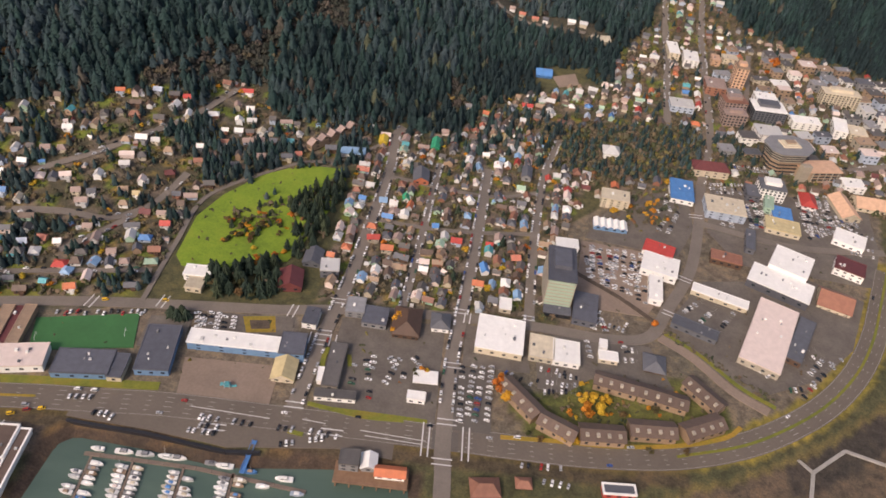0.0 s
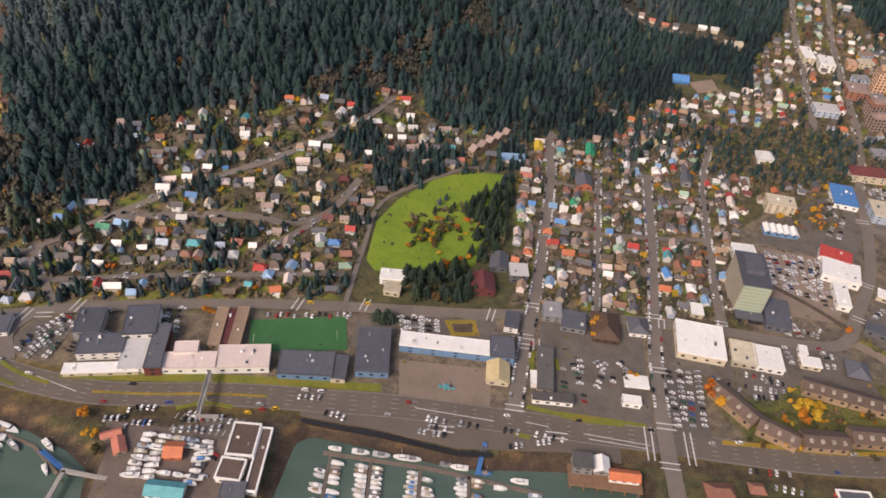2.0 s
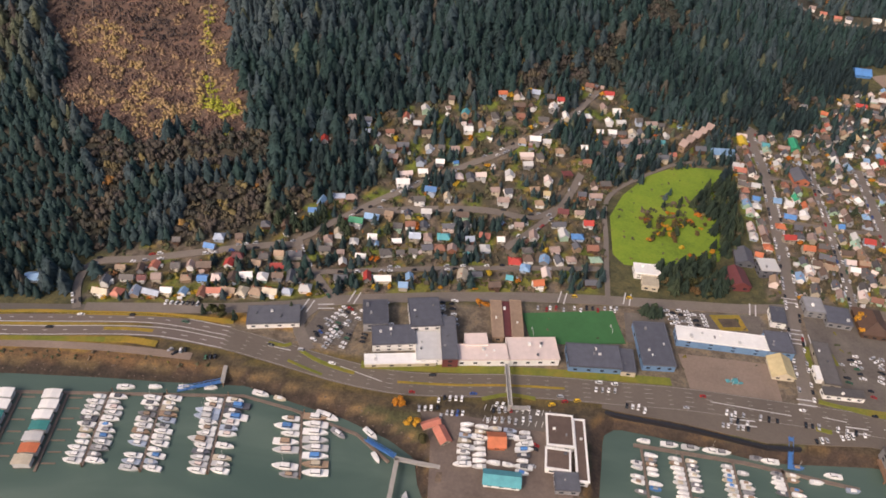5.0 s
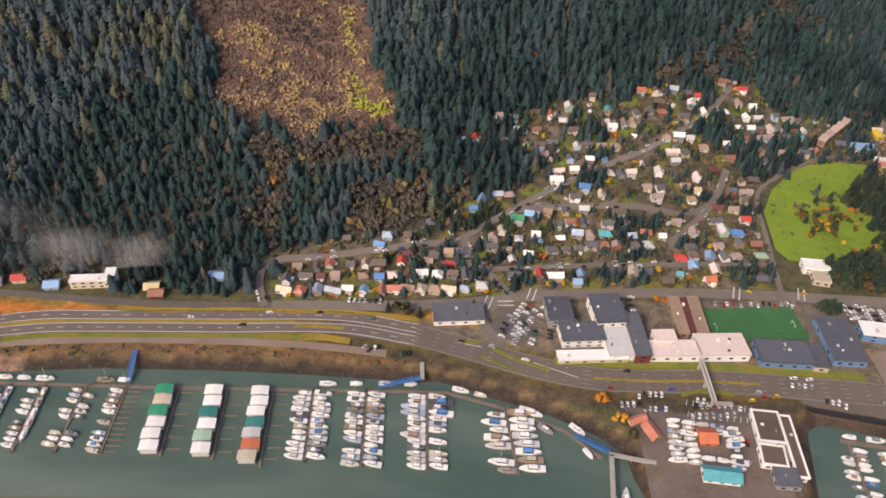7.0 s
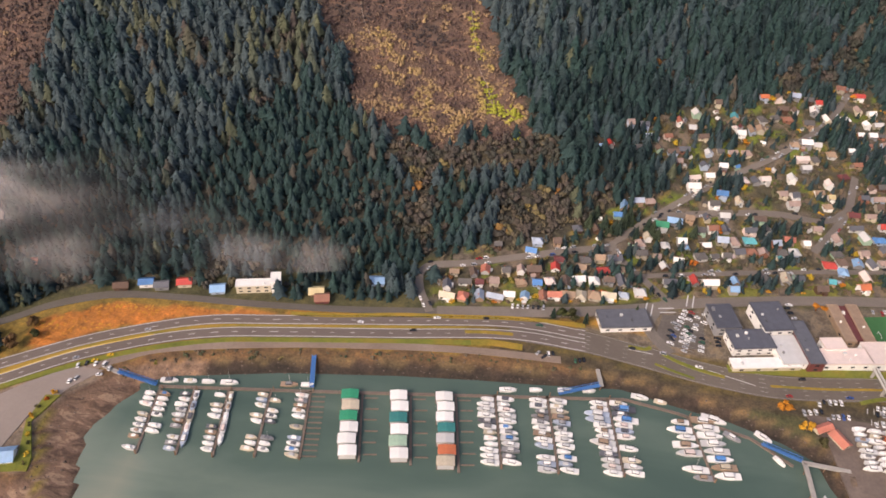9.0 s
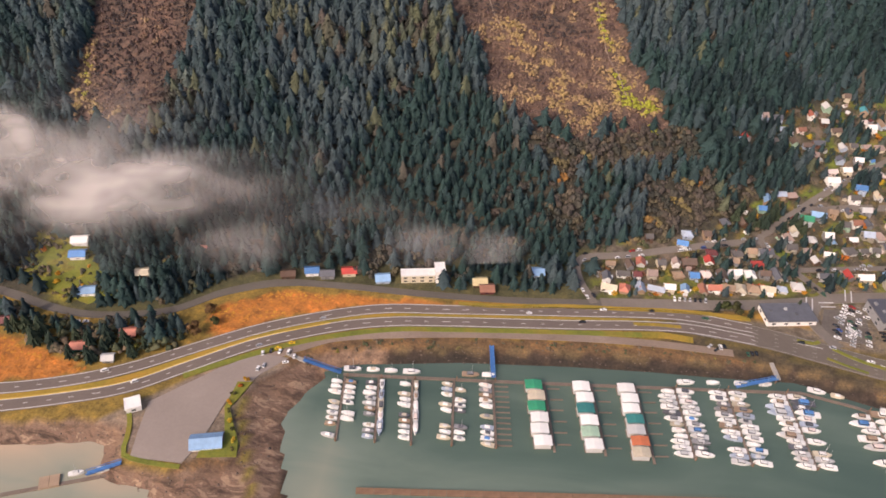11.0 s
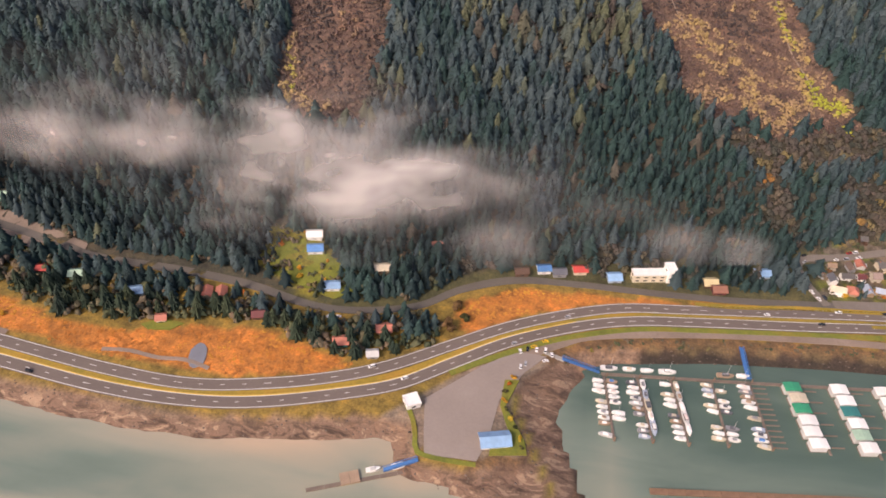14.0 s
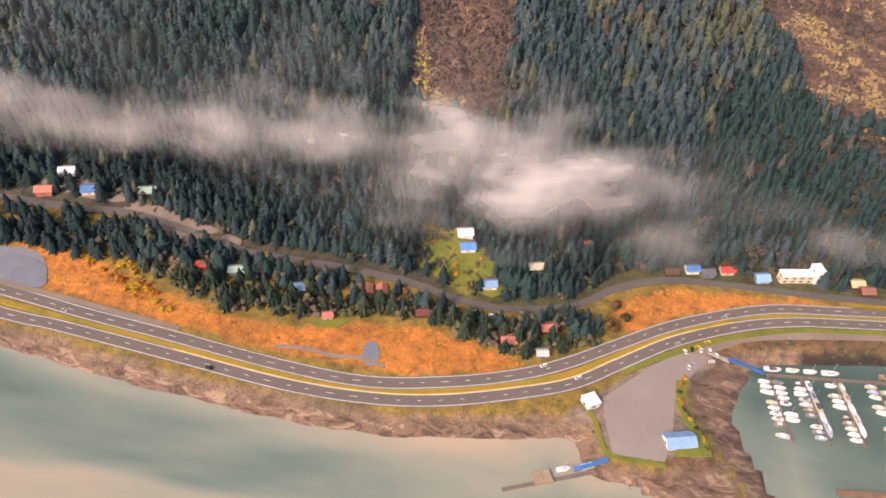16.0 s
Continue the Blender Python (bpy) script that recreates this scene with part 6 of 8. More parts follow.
for x, y, a, l in ((4, 182, 90, 16), (20, 182, 90, 16), (12, 191.5, 0, 8), (11, 172.5, 0, 8), (12.5, 222, 0, 8), (-46, 226, 0, 7), (-46, 232, 0, 7), (-50, 228, 90, 7), (-41, 228, 90, 7), (-50, 191, 0, 8), (-62, 243, 80, 8),
                   (-36, 249, 90, 8), (-43, 253, 0, 7), (14, 256, 0, 6), (47, 257, 0, 6), (18, 252, 85, 7), (42, 252, 85, 7), (148, 358, 0, 8), (130, 300, -25, 8), (118, 272, -25, 8), (-150, 234, 78, 8), (-243, 216, 78, 8),
                   (-254, 208, 12, 7), (-262, 207, 78, 8), (-120, 239, 80, 8), (-33, 180, 0, 9), (-78, 176, 2, 9)):
    zebra(x, y, a, l, 2)
patch("pavement", [(6.5, 178), (17, 178), (17, 187), (6.5, 187)], "asphalt", 0.33, "dark repaved junction", "pavement")
for gx, gy in ((-163, 209.5), (-128.5, 217.5)):
    g = thing("goal", gx, gy, LAND + 0.35, 12, "white metal football goal on the turf", "goal", "goals of the field")
    for nm, cx, cy, sx, sy, sz, z0 in (("post", 0, -1.7, 0.14, 0.14, 1.5, 0), ("post", 0, 1.7, 0.14, 0.14, 1.5, 0), ("crossbar", 0, 0, 0.14, 3.5, 0.14, 1.5)):
        b = bmesh.new()
        box(b, cx, cy, z0, sx, sy, sz)
        part(nm, b, "line_white", g)

# footbridge over the highway
fb = thing("footbridge", -172, 175, LAND, 97, "pale concrete footbridge over the highway", "footbridge")
b = bmesh.new()
box(b, 0, 0, 4.2, 21, 1.6, 0.5)
part("deck", b, "concrete", fb)
for v in (-0.75, 0.75):
    b = bmesh.new()
    box(b, 0, v, 4.7, 21, 0.12, 0.9)
    part("railing", b, "pale", fb)
for u in (-9.5, 0, 9.5):
    b = bmesh.new()
    box(b, u, 0, -1, 0.7, 1.2, 5.2)
    part("pier", b, "concrete", fb)
b = bmesh.new()
box(b, -10.5, -4, 3.4, 1.6, 7, 0.5)
part("stair", b, "concrete", fb)

# brown condominium rows along the highway bend
def condo(x0, y0, x1, y1, depth):
    L = math.hypot(x1 - x0, y1 - y0)
    ang = math.degrees(math.atan2(y1 - y0, x1 - x0))
    cx, cy = (x0 + x1) / 2, (y0 + y1) / 2
    ob = thing("apartment_row", cx, cy, LAND, ang, "brown row of apartments with shingled roofs and dormers", "apartment block", "apartments by the highway")
    b = bmesh.new()
    gable_walls(b, L, depth, 4.2, depth * 0.22)
    part("wall", b, "tan", ob)
    b = bmesh.new()
    prism_roof(b, L, depth, 4.2, depth * 0.22, 0.6)
    top = part("roof", b, "brownroof", ob)
    n = int(L / 4.5)
    for i in range(n):
        u = ((i + 0.5) / n - 0.5) * L
        b = bmesh.new()
        box(b, u, -depth * 0.28, 4.4, 1.3, 1.6, 1.5)
        part("dormer", b, "beige", top)
        shared("window", window_mesh(1.3, 1.3), "pane", ob, pose(u, -depth / 2 - 0.02, 2.2))
    placed.extend([(cx + (x1 - x0) * k, cy + (y1 - y0) * k, depth / 2 + 1) for k in (-0.4, -0.2, 0, 0.2, 0.4)])


condo(35, 214, 49, 198, 7.5)
condo(50, 197, 64, 190, 7.5)
condo(66, 192, 84, 193, 8)
condo(87, 197, 106, 198, 8)
condo(110, 198, 127, 206, 8)
condo(75, 222, 93, 218, 7.5)
condo(94, 218, 114, 213, 7.5)
condo(117, 227, 129, 213, 7.5)

for bx, by in ((-144.5, 235.6), (-119, 239.6)):
    car(bx, by, 12, "car_yellow", 1, label="yellow school bus standing on the street")
for bx, by, col in ((-154, 171.2, "car_yellow"), (-149, 173.6, "car_red"), (-144, 175, "car_yellow")):
    car(bx, by, 20, col, 1, label=f"{col[4:]} work vehicle standing beside the highway")
for bx, by, col, a in ((-486.5, 131.1, "car_white", 110), (-481.4, 134.7, "car_yellow", 20), (-477.0, 138.5, "car_yellow", 20), (-474.1, 132.0, "car_white", 100), (-485.7, 123.4, "car_white", 90), (-484.0, 125.3, "car_silver", 90), (-476.4, 128.4, "car_white", 20), (-563.9, 132.0, "car_white", 20), (-560.6, 132.7, "car_white", 20)):
    car(bx, by, a, col, 0, label=f"{col[4:]} car standing by the boat ramp road")
pg = thing("playground_set", -78.6, 196.2, LAND + 0.2, 10, "turquoise climbing frame in a bare school yard", "playground")
for nm, cx, cy, z0, sx, sy, sz, mt in (("platform", 0, 0, 1.0, 2.6, 2.2, 0.25, "aqua"), ("slide", 2.4, 0, 0.1, 2.6, 0.8, 0.5, "aqua"), ("roof", 0, 0, 2.2, 1.8, 1.6, 0.3, "aqua"), ("ring", -2.2, 1.2, 0.1, 1.6, 1.6, 0.4, "aqua"),
                                      ("post", -1.1, -0.9, 0, 0.2, 0.2, 2.3, "pale"), ("post", 1.1, -0.9, 0, 0.2, 0.2, 2.3, "pale"), ("post", -1.1, 0.9, 0, 0.2, 0.2, 2.3, "pale"), ("post", 1.1, 0.9, 0, 0.2, 0.2, 2.3, "pale")):
    b = bmesh.new()
    box(b, cx, cy, z0, sx, sy, sz, 0.9)
    part(nm, b, mt, pg)

# ---- marina ----
def boat_meshes(L, W, cab):
    a = bmesh.new()
    n = 7
    rings = []
    for i in range(n):
        u = i / (n - 1)
        half = W / 2 * (1 - max(0, (u - 0.45) / 0.55) ** 2.2) * (0.85 + 0.15 * min(1, u * 3))
        half = max(half, 0.04)
        x = (u - 0.5) * L
        sheer = 0.95 + 0.35 * u * u
        rings.append([a.verts.new(p) for p in ((x, -half, sheer), (x, -half * 0.8, 0.0), (x, 0, -0.3), (x, half * 0.8, 0.0), (x, half, sheer))])
    for r, s in zip(rings, rings[1:]):
        for j in range(4):
            a.faces.new((r[j], s[j], s[j + 1], r[j + 1]))
        a.faces.new((r[4], s[4], s[0], r[0]))
    a.faces.new(rings[0])
    a.faces.new(rings[-1][::-1])
    bmesh.ops.recalc_face_normals(a, faces=a.faces)
    b = bmesh.new()
    box(b, -L * 0.02 if cab < 1.5 else L * 0.08, 0, 0.85, L * (0.42 if cab < 1.5 else 0.26), W * 0.66, 0.9 * cab, 0.84)
    bmesh.ops.bevel(b, geom=b.edges[:], offset=0.1, segments=1, affect="EDGES")
    c = bmesh.new()
    box(c, -L * 0.02 if cab < 1.5 else L * 0.08, 0, 0.95 + 0.38 * cab, L * (0.40 if cab < 1.5 else 0.25), W * 0.66, 0.32 * cab, 0.95)
    d = bmesh.new()
    bmesh.ops.create_cone(d, cap_ends=True, segments=5, radius1=0.07, radius2=0.03, depth=L * 0.9)
    bmesh.ops.translate(d, verts=d.verts, vec=(L * 0.05, 0, 0.9 + L * 0.45))
    e = bmesh.new()
    box(e, -L * 0.34, 0, 0.75, L * 0.2, W * 0.62, 0.2)
    res = []
    for nm, m in (("hull", a), ("cabin", b), ("window_band", c), ("mast", d), ("cockpit", e)):
        me = bpy.data.meshes.new(nm)
        m.to_mesh(me)
        m.free()
        me.materials.append(MATS["white"])
        res.append(me)
    return res


BOATS = [boat_meshes(5.0, 1.9, 0.75), boat_meshes(6.8, 2.35, 0.95), boat_meshes(4.2, 1.7, 0.6), boat_meshes(9.6, 3.1, 1.4)]
BOAT_L = [5.0, 6.8, 4.2, 9.6]
brng = random.Random(8)


def boat(x, y, ang, size=None, hull=None, sail=None, z=0.05, label=""):
    k = brng.choice((0, 0, 1, 1, 2)) if size is None else size
    hull = hull or brng.choice(["white"] * 10 + ["cream", "pale", "pale", "paleblue", "slate", "tan", "grey"])
    cab = brng.choice(["white"] * 9 + ["cream", "pale", "pale", "grey", "tan", "bright_blue", "pinkwhite", "slate"])
    ob = thing("boat", x, y, z, ang, label or f"{TONE_WORDS.get(hull, hull)} cabin boat moored at a float", "boat", "boats of the marina")
    ms = BOATS[k]
    shared("hull", ms[0], hull, ob)
    shared("cabin", ms[1], cab, ob)
    if k in (1, 3):
        shared("window_band", ms[2], "pane", ob)
    if sail if sail is not None else brng.random() < 0.25:
        shared("mast", ms[3], "pale", ob)
    if k != 2:
        shared("cockpit", ms[4], "cream" if brng.random() < 0.4 else "pale", ob)


def plank_float(name, x0, y0, x1, y1, w, label, mat="wood_float", top=0.45):
    L = math.hypot(x1 - x0, y1 - y0)
    ang = math.degrees(math.atan2(y1 - y0, x1 - x0))
    ob = thing(name, (x0 + x1) / 2, (y0 + y1) / 2, 0, ang, label, "float", "floats of the marina")
    n = max(2, int(L / 6))
    me = None
    for i in range(n):
        if me is None:
            b = bmesh.new()
            box(b, 0, 0, -0.3, L / n - 0.12, w, top + 0.3)
            me = bpy.data.meshes.new("deck_section")
            b.to_mesh(me)
            b.free()
            me.materials.append(MATS[mat])
        shared("deck_section", me, mat, ob, pose(((i + 0.5) / n - 0.5) * L, 0, 0))
    return ob


PILE = None


def pile(x, y, top):
    global PILE
    if PILE is None:
        b = bmesh.new()
        bmesh.ops.create_cone(b, cap_ends=True, segments=8, radius1=0.22, radius2=0.2, depth=6)
        PILE = bpy.data.meshes.new("mooring_post")
        b.to_mesh(PILE)
        b.free()
        PILE.materials.append(MATS["log"])
    ob = new("mooring_post", PILE)
    ob.location = (x, y, top - 3)
    tagged(ob, "brown timber mooring post standing in the water", "mooring post", "piles of the marina")


MAIN_FLOAT = [(-454, 130), (-398, 138), (-342, 146.5), (-274, 157)]
for (x0, y0), (x1, y1) in zip(MAIN_FLOAT, MAIN_FLOAT[1:]):
    plank_float("main_float", x0, y0, x1, y1, 1.3, "long grey-brown timber main float")
for x0, y0, x1, y1 in ((-274, 157, -254, 154), (-254, 154, -227, 147), (-227, 147, -213, 137)):
    plank_float("main_float", x0, y0, x1, y1, 1.2, "angled timber float near the bank")
PIERS = [(-453, 129, -449, 100, 1), (-440, 131, -435, 102, 1), (-427, 133, -422, 103.5, 1), (-411, 136, -407.5, 106, 1), (-396, 138.5, -391.5, 108, 0), (-325, 150, -319.5, 117, 1), (-304.5, 153, -299, 118.5, 1),
         (-281, 156, -275.5, 121.5, 1), (-250, 153, -243, 125, 1)]
for x0, y0, x1, y1, both in PIERS:
    plank_float("pier_float", x0, y0, x1, y1, 0.9, "narrow timber finger float between boats")
    L = math.hypot(x1 - x0, y1 - y0)
    dx, dy = (x1 - x0) / L, (y1 - y0) / L
    nx, ny = -dy, dx
    big = x0 > -330
    dist, i = 2.6, 0
    while dist < L - 1:
        cx, cy = x0 + dx * dist, y0 + dy * dist
        for sgn in (-1, 1):
            if not both and sgn > 0:
                # empty slips with thin finger walks
                if i % 1 == 0:
                    plank_float("slip_walk", cx + nx * 0.7, cy + ny * 0.7, cx + nx * 6, cy + ny * 6, 0.4, "thin empty slip walkway of weathered timber")
                continue
            if brng.random() < (0.05 if big else 0.3 if sgn > 0 and x0 == -411 else 0.16):
                continue
            if sgn > 0 and x0 in (-440, -427):
                # boats moored alongside, bow to stern
                if i % 2 == 0 and dist < L - 3:
                    boat(cx + nx * 1.5 + dx, cy + ny * 1.5 + dy, math.degrees(math.atan2(dy, dx)) + brng.uniform(-3, 3), brng.choice((0, 0, 1)))
                continue
            k = brng.choice((1, 3, 3)) if x0 > -260 else brng.choice((1, 1, 3)) if x0 > -290 else brng.choice((0, 1, 1)) if big else 0 if not both else brng.choice((0, 2, 2, 2))
            off = 0.6 + BOAT_L[k] / 2
            ang = math.degrees(math.atan2(ny * sgn, nx * sgn)) + (180 if brng.random() < 0.3 else 0) - 9
            boat(cx + nx * sgn * off, cy + ny * sgn * off, ang + brng.uniform(-3, 3), k)
        dist += 3.5 if x0 > -260 else 2.6 if big else 2.45
        i += 1
    pile(x1, y1, 2.5)
    pile(x0 + nx, y0 + ny, 2.5)
for bx, by, a, k in ((-451, 133.3, 8, 1), (-443, 134.5, 8, 0), (-436, 135.4, 8, 0), (-428, 136.5, 8, 1), (-405, 139.8, 8, 1), (-398, 141, 8, 0), (-320, 153, 8, 1), (-309, 155, 8, 0), (-297, 157, 8, 1), (-288, 158.5, 8, 0), (-268, 159, -8, 1), (-260, 158, -8, 0),
                      (-240, 153, -14, 3), (-234, 146, -30, 1), (-222, 148, -35, 1), (-218, 138, -50, 0), (-205, 121, 88, 3), (-209, 118, 80, 1)):
    boat(bx, by, a, k)

# covered moorings
COVERED = [(-378.5, 140.5, -373, 110.5, ["green", "cream", "green", "white", "white", "white"]), (-360, 143.5, -354.5, 112.5, ["white", "white", "teal", "white", "palegreen", "white"]),
           (-342.5, 146, -337, 112.5, ["white", "white", "white", "teal", "pale", "orange", "cream"])]
for x0, y0, x1, y1, cols in COVERED:
    plank_float("pier_float", x0 + 2.6, y0, x1 + 2.6, y1, 0.9, "narrow timber float beside covered moorings")
    L = math.hypot(x1 - x0, y1 - y0)
    ang = math.degrees(math.atan2(y1 - y0, x1 - x0))
    n = len(cols)
    for i, col in enumerate(cols):
        u = (i + 0.5) / n
        cx, cy = x0 + (x1 - x0) * u - 2.0 + (0.35 if i % 2 else -0.2), y0 + (y1 - y0) * u
        ob = thing("boathouse", cx, cy, 0, ang, f"floating boathouse with a {TONE_WORDS.get(col, col)} metal roof", "boathouse", "covered moorings")
        d, w = L / n - 1.15, 6.2
        b = bmesh.new()
        box(b, 0, 0, 0.1, d * 0.96, w * 0.94, 2.6)
        part("wall", b, "pale", ob)
        b = bmesh.new()
        prism_roof(b, d, w, 2.7, 0.38, 0.2)
        part("roof", b, col, ob)
        b = bmesh.new()
        box(b, 0, 0, -0.3, d, w + 0.4, 0.5)
        part("float", b, "wood_float", ob)
        nx, ny = math.cos(radians(ang + 90)), math.sin(radians(ang + 90))
        plank_float("slip_walk", cx + 5.6, cy + 1.0, cx + 10.5, cy + 1.8, 0.4, "thin empty slip walkway of weathered timber")


def gangway(x0, y0, z0, x1, y1, z1, w, label, mat="steel_blue"):
    L = math.dist((x0, y0, z0), (x1, y1, z1))
    ang = math.degrees(math.atan2(y1 - y0, x1 - x0))
    tilt = math.degrees(math.asin((z1 - z0) / L))
    ob = thing("gangway", (x0 + x1) / 2, (y0 + y1) / 2, (z0 + z1) / 2, 0, label, "gangway", "gangways of the marina")
    ob.matrix_basis = pose((x0 + x1) / 2, (y0 + y1) / 2, (z0 + z1) / 2, 0, -tilt, ang)
    b = bmesh.new()
    box(b, 0, 0, -0.1, L, w, 0.2)
    part("deck", b, mat, ob)
    for v in (-w / 2, w / 2):
        b = bmesh.new()
        box(b, 0, v, 0.9, L, 0.16, 0.16)
        k = int(L / 1.6)
        for i in range(k + 1):
            box(b, (i / k - 0.5) * L, v, 0, 0.12, 0.14, 1.0)
        part("truss", b, mat, ob)
    return ob


gangway(-470, 131, 4.2, -455, 130.5, 0.6, 1.6, "blue steel gangway sloping down to the float")
gangway(-398.5, 153, 4.2, -396, 140, 0.6, 1.6, "blue steel gangway between lot and float")
gangway(-284, 160, 3.4, -300, 155, 0.6, 1.6, "blue steel gangway along the bank")
gangway(-223, 145, 0.7, -211, 137.5, 3.6, 1.6, "blue steel gangway near the boatyard")
gangway(-61, 172, 4.0, -63, 159.5, 0.6, 1.6, "blue steel gangway to the small marina")
gangway(-516.6, 75.3, 4.0, -527.5, 71.0, 0.6, 1.6, "blue steel gangway at the boat ramp")
for x0, y0, x1, y1, lab in ((-477, 133, -469, 131, "short grey trestle at the shore"), (-285, 168, -283.5, 159.5, "short timber trestle at the shore"), (-211, 137, -194, 136, "timber trestle from the boatyard to the floats"), (-210, 137, -210, 112, "pale service pier beside two boats")):
    t = plank_float("trestle", x0, y0, x1, y1, 1.6, lab, "concrete", 0.4)
    t.location.z = 3.3
    for u in (0.1, 0.5, 0.9):
        pile(x0 + (x1 - x0) * u, y0 + (y1 - y0) * u, 3.3)

for x0, y0, x1, y1 in ((154, 199, 163, 189), (163, 189, 181, 202), (163, 189, 158, 176), (181, 202, 200, 196)):
    t = plank_float("footbridge", x0, y0, x1, y1, 1.5, "pale concrete footbridge over the tidal flat", "concrete", 0.4)
    t.location.z = 2.6
    for u in (0.15, 0.85):
        pile(x0 + (x1 - x0) * u, y0 + (y1 - y0) * u, 2.6)

# small marina
plank_float("main_float", -122, 160.5, -80, 159.6, 1.6, "timber main float of the small marina")
plank_float("main_float", -80, 159.6, -38, 155, 1.6, "timber main float of the small marina")
for x0, x1 in ((-119, -117), (-103.5, -101), (-84.5, -82.5), (-66, -64)):
    plank_float("pier_float", x0, 159.5, x1, 120, 0.9, "narrow timber finger float between small boats")
    dist = 3.0
    while dist < 37:
        for sgn in (-1, 1):
            if brng.random() < 0.12 or (x0 < -110 and sgn < 0 and brng.random() < 0.4):
                continue
            k = brng.choice((2, 2, 2, 0))
            boat(x0 + (x1 - x0) * dist / 38 + sgn * (0.8 + BOAT_L[k] / 2), 159.5 - dist, (0 if sgn > 0 else 180) - 6, k, hull="bright_blue" if brng.random() < 0.05 else None)
        dist += 2.05
for i, bx in enumerate((-118, -108, -100, -92, -88, -75, -70, -60, -54, -47, -41)):
    boat(bx, 162.6 - max(0, bx + 80) * 0.11 + (0.2 if i % 2 else -4.6 if bx > -60 else 0.2), 0 if i % 3 else 180, brng.choice((0, 1)), hull="bright_blue" if bx == -60 else None)
wall_pts = [(-133, 172.2), (-102, 170.4), (-71, 166.6), (-58, 168)]
for (x0, y0), (x1, y1) in zip(wall_pts, wall_pts[1:]):
    w = thing("sea_wall", (x0 + x1) / 2, (y0 + y1) / 2, 0, math.degrees(math.atan2(y1 - y0, x1 - x0)), "dark timber sea wall below the parking strip", "sea wall")
    b = bmesh.new()
    box(b, 0, -0.6, -2, math.hypot(x1 - x0, y1 - y0), 1.3, 5.9)
    part("planking", b, "black", w)
# pier under the harbour houses
hp = thing("pier", -15, 162.5, 0, 0, "dark timber pier under the harbour houses", "pier")
b = bmesh.new()
box(b, 0, 1.0, 2.6, 28, 9, 0.85)
part("deck", b, "log", hp)
for i in range(6):
    for j in (-3.0, 5.0):
        b = bmesh.new()
        box(b, -13 + i * 5.2, j, -4, 0.5, 0.5, 6.7)
        part("pile", b, "log", hp)
# breakwater, work float
plank_float("breakwater", -437, 82, -290, 105.5, 2.2, "long floating timber breakwater", "log", 0.6)
plank_float("work_float", -551, 58.5, -517, 73.5, 1.3, "narrow working float off the boat ramp")
plank_float("work_float", -541, 64.5, -535, 67.2, 4.5, "square working platform on the water", "tan", 0.9)
boat(-531, 70.5, 24, 0)
boat(-522, 74, 24, 1)

# boats stored ashore in the boatyard
for i in range(40):
    bx, by = -186 + (i % 5) * 5.4 + brng.uniform(-0.5, 0.5), 138 + (i // 5) * 2.5
    if -176 < bx < -167 and 142 < by < 153 or not free_spot(bx, by, 1.5):
        continue
    boat(bx, by, 5 + brng.uniform(-12, 12) + brng.choice((0, 180)), brng.choice((0, 1, 2)), z=LAND + 0.5, sail=False, label="white cabin boat laid up ashore in the yard")

# ---- cars on the highway ----
for line, n, seed, offs in ((EGAN, 22, 1, (-4.5, -2.4, 2.4, 4.5)), (EGAN_N, 7, 2, (-1.4, 1.4)), (EGAN_S, 7, 3, (-1.4, 1.4))):
    c = densify(line, 2.0)
    n_ = sides(c)
    r = random.Random(seed)
    for i in range(n):
        j = r.randrange(3, len(c) - 3)
        o = r.choice(offs)
        p = c[j] + n_[j] * o
        t = c[j + 1] - c[j - 1]
        car(p[0], p[1], math.degrees(math.atan2(t[1], t[0])) + (180 if o > 0 else 0), z=LAND + 0.32, label="small car driving on the highway")
for nm in ("twelfth", "tenth", "ninth", "eleventh", "hill", "gold", "main"):
    c = densify(STREETS[nm][0], 2.0)
    n_ = sides(c)
    for j in range(12, len(c) - 2, 3):
        if c[j, 1] < 196 or car_rng.random() < 0.45:
            continue
        o = (STREETS[nm][1] / 2 - 1.0) * car_rng.choice((-1, 1))
        p, t = c[j] + n_[j] * o, c[j + 1] - c[j - 1]
        car(p[0], p[1], math.degrees(math.atan2(t[1], t[0])))

far_cars.finish("far_cars", "small parked cars in mixed colours", "cars")

# ---- trees ----
trng = np.random.default_rng(17)


def conifer_arrays(tiers, points, seed):
    """A spruce of height 1: ragged skirts of drooping boughs, one above the other, shorter towards the tip."""
    r = np.random.default_rng(seed)
    V, F = [], []
    full = r.uniform(0.92, 1.12)
    for k in range(tiers):
        u = k / tiers
        rad = full * (0.215 * (1 - u) ** 0.8 * (0.82 + 0.18 * min(1, u * 5)) + 0.012) * r.uniform(0.86, 1.14)
        low = 0.06 + 0.90 * u
        top = min(1.0, low + 0.19 + 0.30 * (1 - u) ** 2)
        cx, cy, turn = r.normal(0, 0.012), r.normal(0, 0.012), r.uniform(0, 6.28)
        i0, n = len(V), 2 * points
        V.append((cx, cy, top))
        for j in range(n):
            a = turn + (j + r.uniform(-0.3, 0.3)) * 6.2832 / n
            q = rad * (r.uniform(0.85, 1.2) if j % 2 == 0 else r.uniform(0.42, 0.62))
            V.append((cx + q * math.cos(a), cy + q * math.sin(a), low + (r.uniform(-0.045, 0.0) if j % 2 == 0 else r.uniform(0.02, 0.07))))
        F += [(i0, i0 + 1 + j, i0 + 1 + (j + 1) % n) for j in range(n)]
    return np.array(V), np.array(F)


